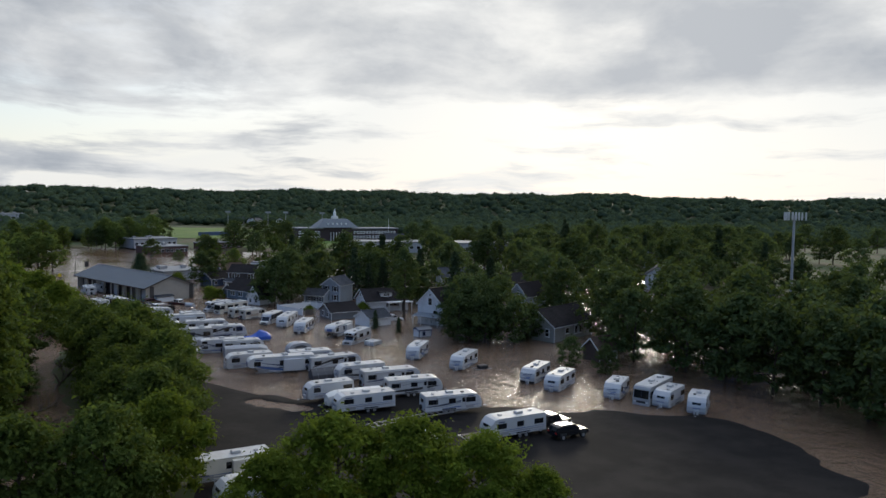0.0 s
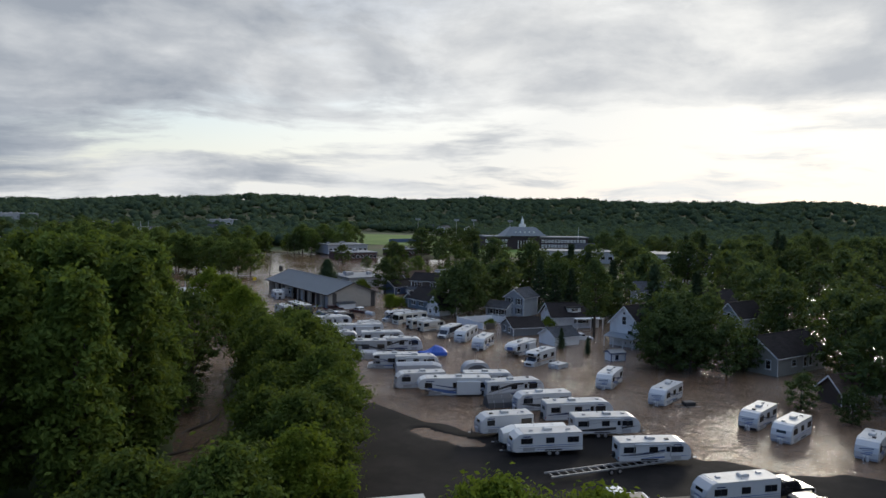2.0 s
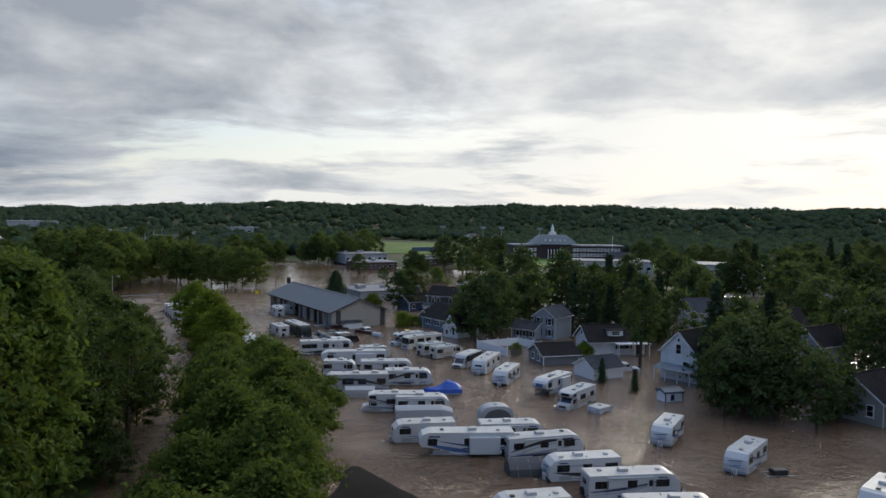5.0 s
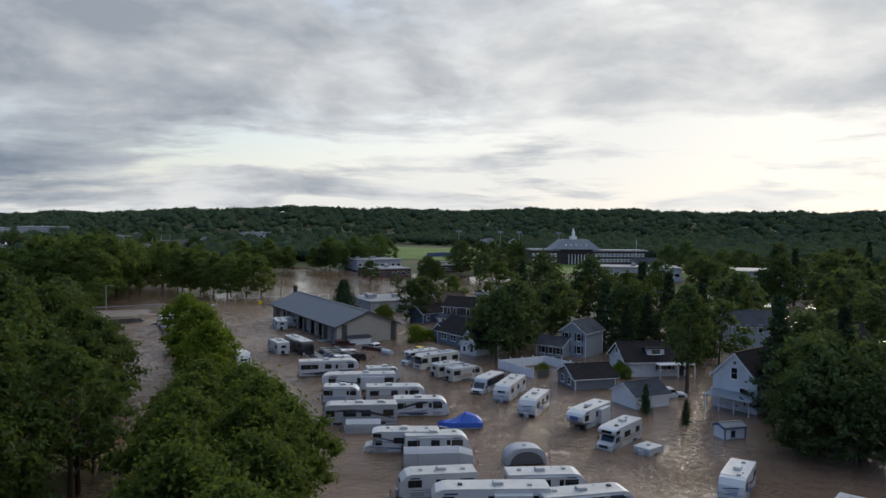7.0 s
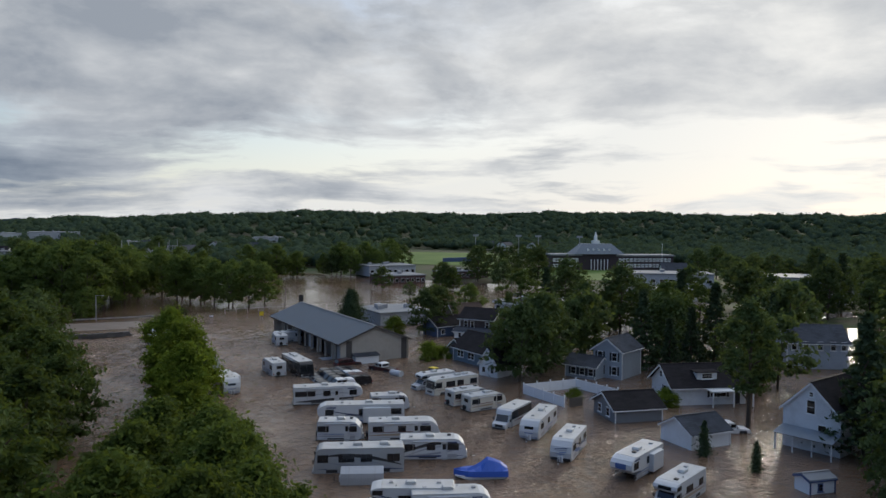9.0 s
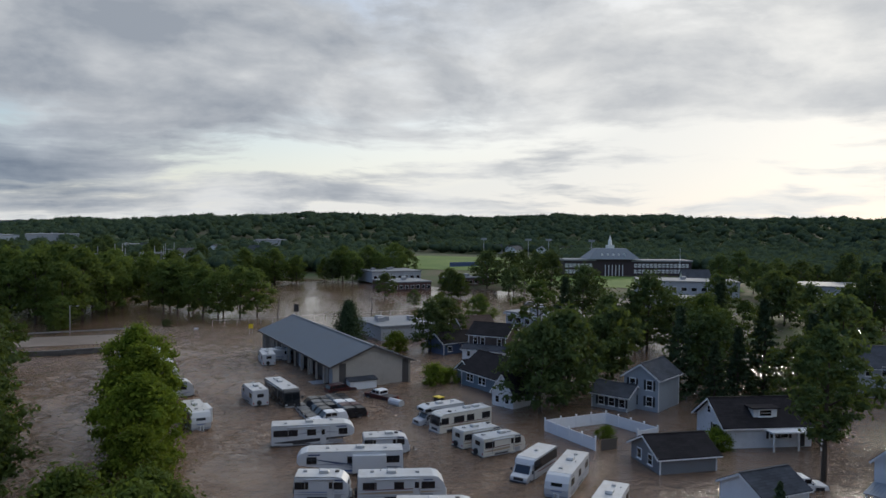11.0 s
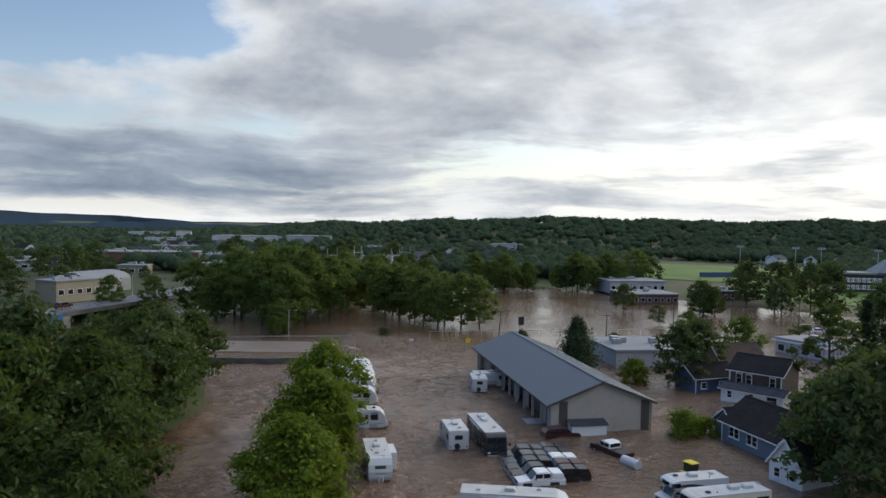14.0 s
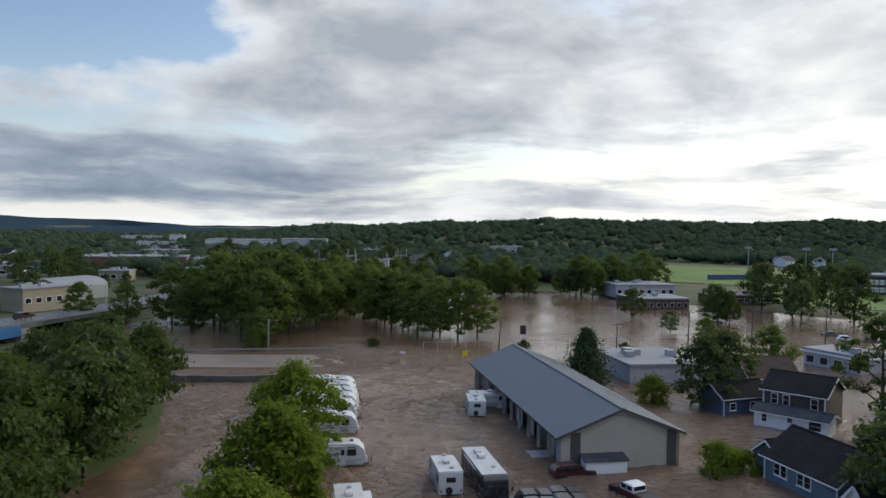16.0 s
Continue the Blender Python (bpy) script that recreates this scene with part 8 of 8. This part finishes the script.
for (x, y, d), z in zip(spots, Z):
    s = r.uniform(2.4, 5.2) if d < 820 else r.uniform(2.8, 5.6)
    tall = r.uniform(0.8, 1.3)
    c = np.array([x, y, z + s * 0.95])
    form = np.array([1.25, 1.25, tall * 0.9]) * s
    bump = 0.74 + 0.14 * r.standard_normal(len(unit))[:, None]
    base = len(verts)
    verts.extend((c + unit * bump * form).tolist())
    faces.extend((tri + base).tolist())
    flat.extend([True] * len(tri))
    # sprays over the side of the crown that shows
    n = 46 if d < 620 else 26
    q = r.standard_normal((n, 3))
    q[:, 2] = np.abs(q[:, 2]) * 1.1 - 0.25
    q /= np.linalg.norm(q, axis=1)[:, None]
    p = c + q * form * r.uniform(0.74, 1.06, (n, 1))
    nn = q + 0.35 * r.standard_normal((n, 3))
    nn /= np.linalg.norm(nn, axis=1)[:, None]
    t = np.cross(nn, r.standard_normal((n, 3)))
    t /= np.linalg.norm(t, axis=1)[:, None] + 1e-9
    e = np.cross(nn, t)
    k = (0.62 if d < 620 else 0.85) * r.uniform(0.6, 1.3, (n, 1))
    quad = np.stack([p - t * k, p - e * k * 0.7, p + t * k, p + e * k * 0.7], 1).reshape(-1, 3)
    base = len(verts)
    verts.extend(quad.tolist())
    faces.extend([[base + 4 * i, base + 4 * i + 1, base + 4 * i + 2, base + 4 * i + 3] for i in range(n)])
    flat.extend([False] * n)
woods = new("woods", array_mesh("woods", verts, faces, LEAF_WOODS, False))
woods.data.polygons.foreach_set("use_smooth", flat)
tagged(woods, "dense dark green woods covering the low hills", "woods", kind="stuff")

# far ridge along the valley's end; distance haze is put into its blue colour
bm = bmesh.new()
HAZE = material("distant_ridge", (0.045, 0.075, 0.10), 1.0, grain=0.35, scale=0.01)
prev = None
for k in range(61):
    az = radians(36 + k * 1.0)
    d = 4300
    h = float(np.interp(math.degrees(az), [38, 45, 52, 58, 65, 100], [4, 5, 12, 36, 50, 70])) + 2.5 * math.sin(k * 0.7) + 1.5 * math.sin(k * 1.9)
    a = (bm.verts.new((-d * math.sin(az), d * math.cos(az), -40)), bm.verts.new((-d * math.sin(az), d * math.cos(az), h)), bm.verts.new((-(d + 400) * math.sin(az), (d + 400) * math.cos(az), -40)))
    if prev:
        bm.faces.new((prev[0], a[0], a[1], prev[1])), bm.faces.new((prev[1], a[1], a[2], prev[2]))
    prev = a
# low wooded rise this side of the ridge, in the same haze-blue colour
prev = None
for k in range(71):
    az = radians(40 + k * 0.8)
    h = 17 + 3.0 * math.sin(k * 0.5) + 2.0 * math.sin(k * 1.3 + 1) + 1.2 * math.sin(k * 2.9)
    a = tuple(bm.verts.new((-d * math.sin(az), d * math.cos(az), z)) for d, z in ((1620, -20), (1660, h), (2100, -20)))
    if prev:
        bm.faces.new((prev[0], a[0], a[1], prev[1])), bm.faces.new((prev[1], a[1], a[2], prev[2]))
    prev = a
me = bpy.data.meshes.new("backdrop")
bm.to_mesh(me)
bm.free()
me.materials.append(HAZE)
tagged(new("backdrop", me), "ridge at the end of the valley, coloured blue for distance haze", "ridge", kind="structure")
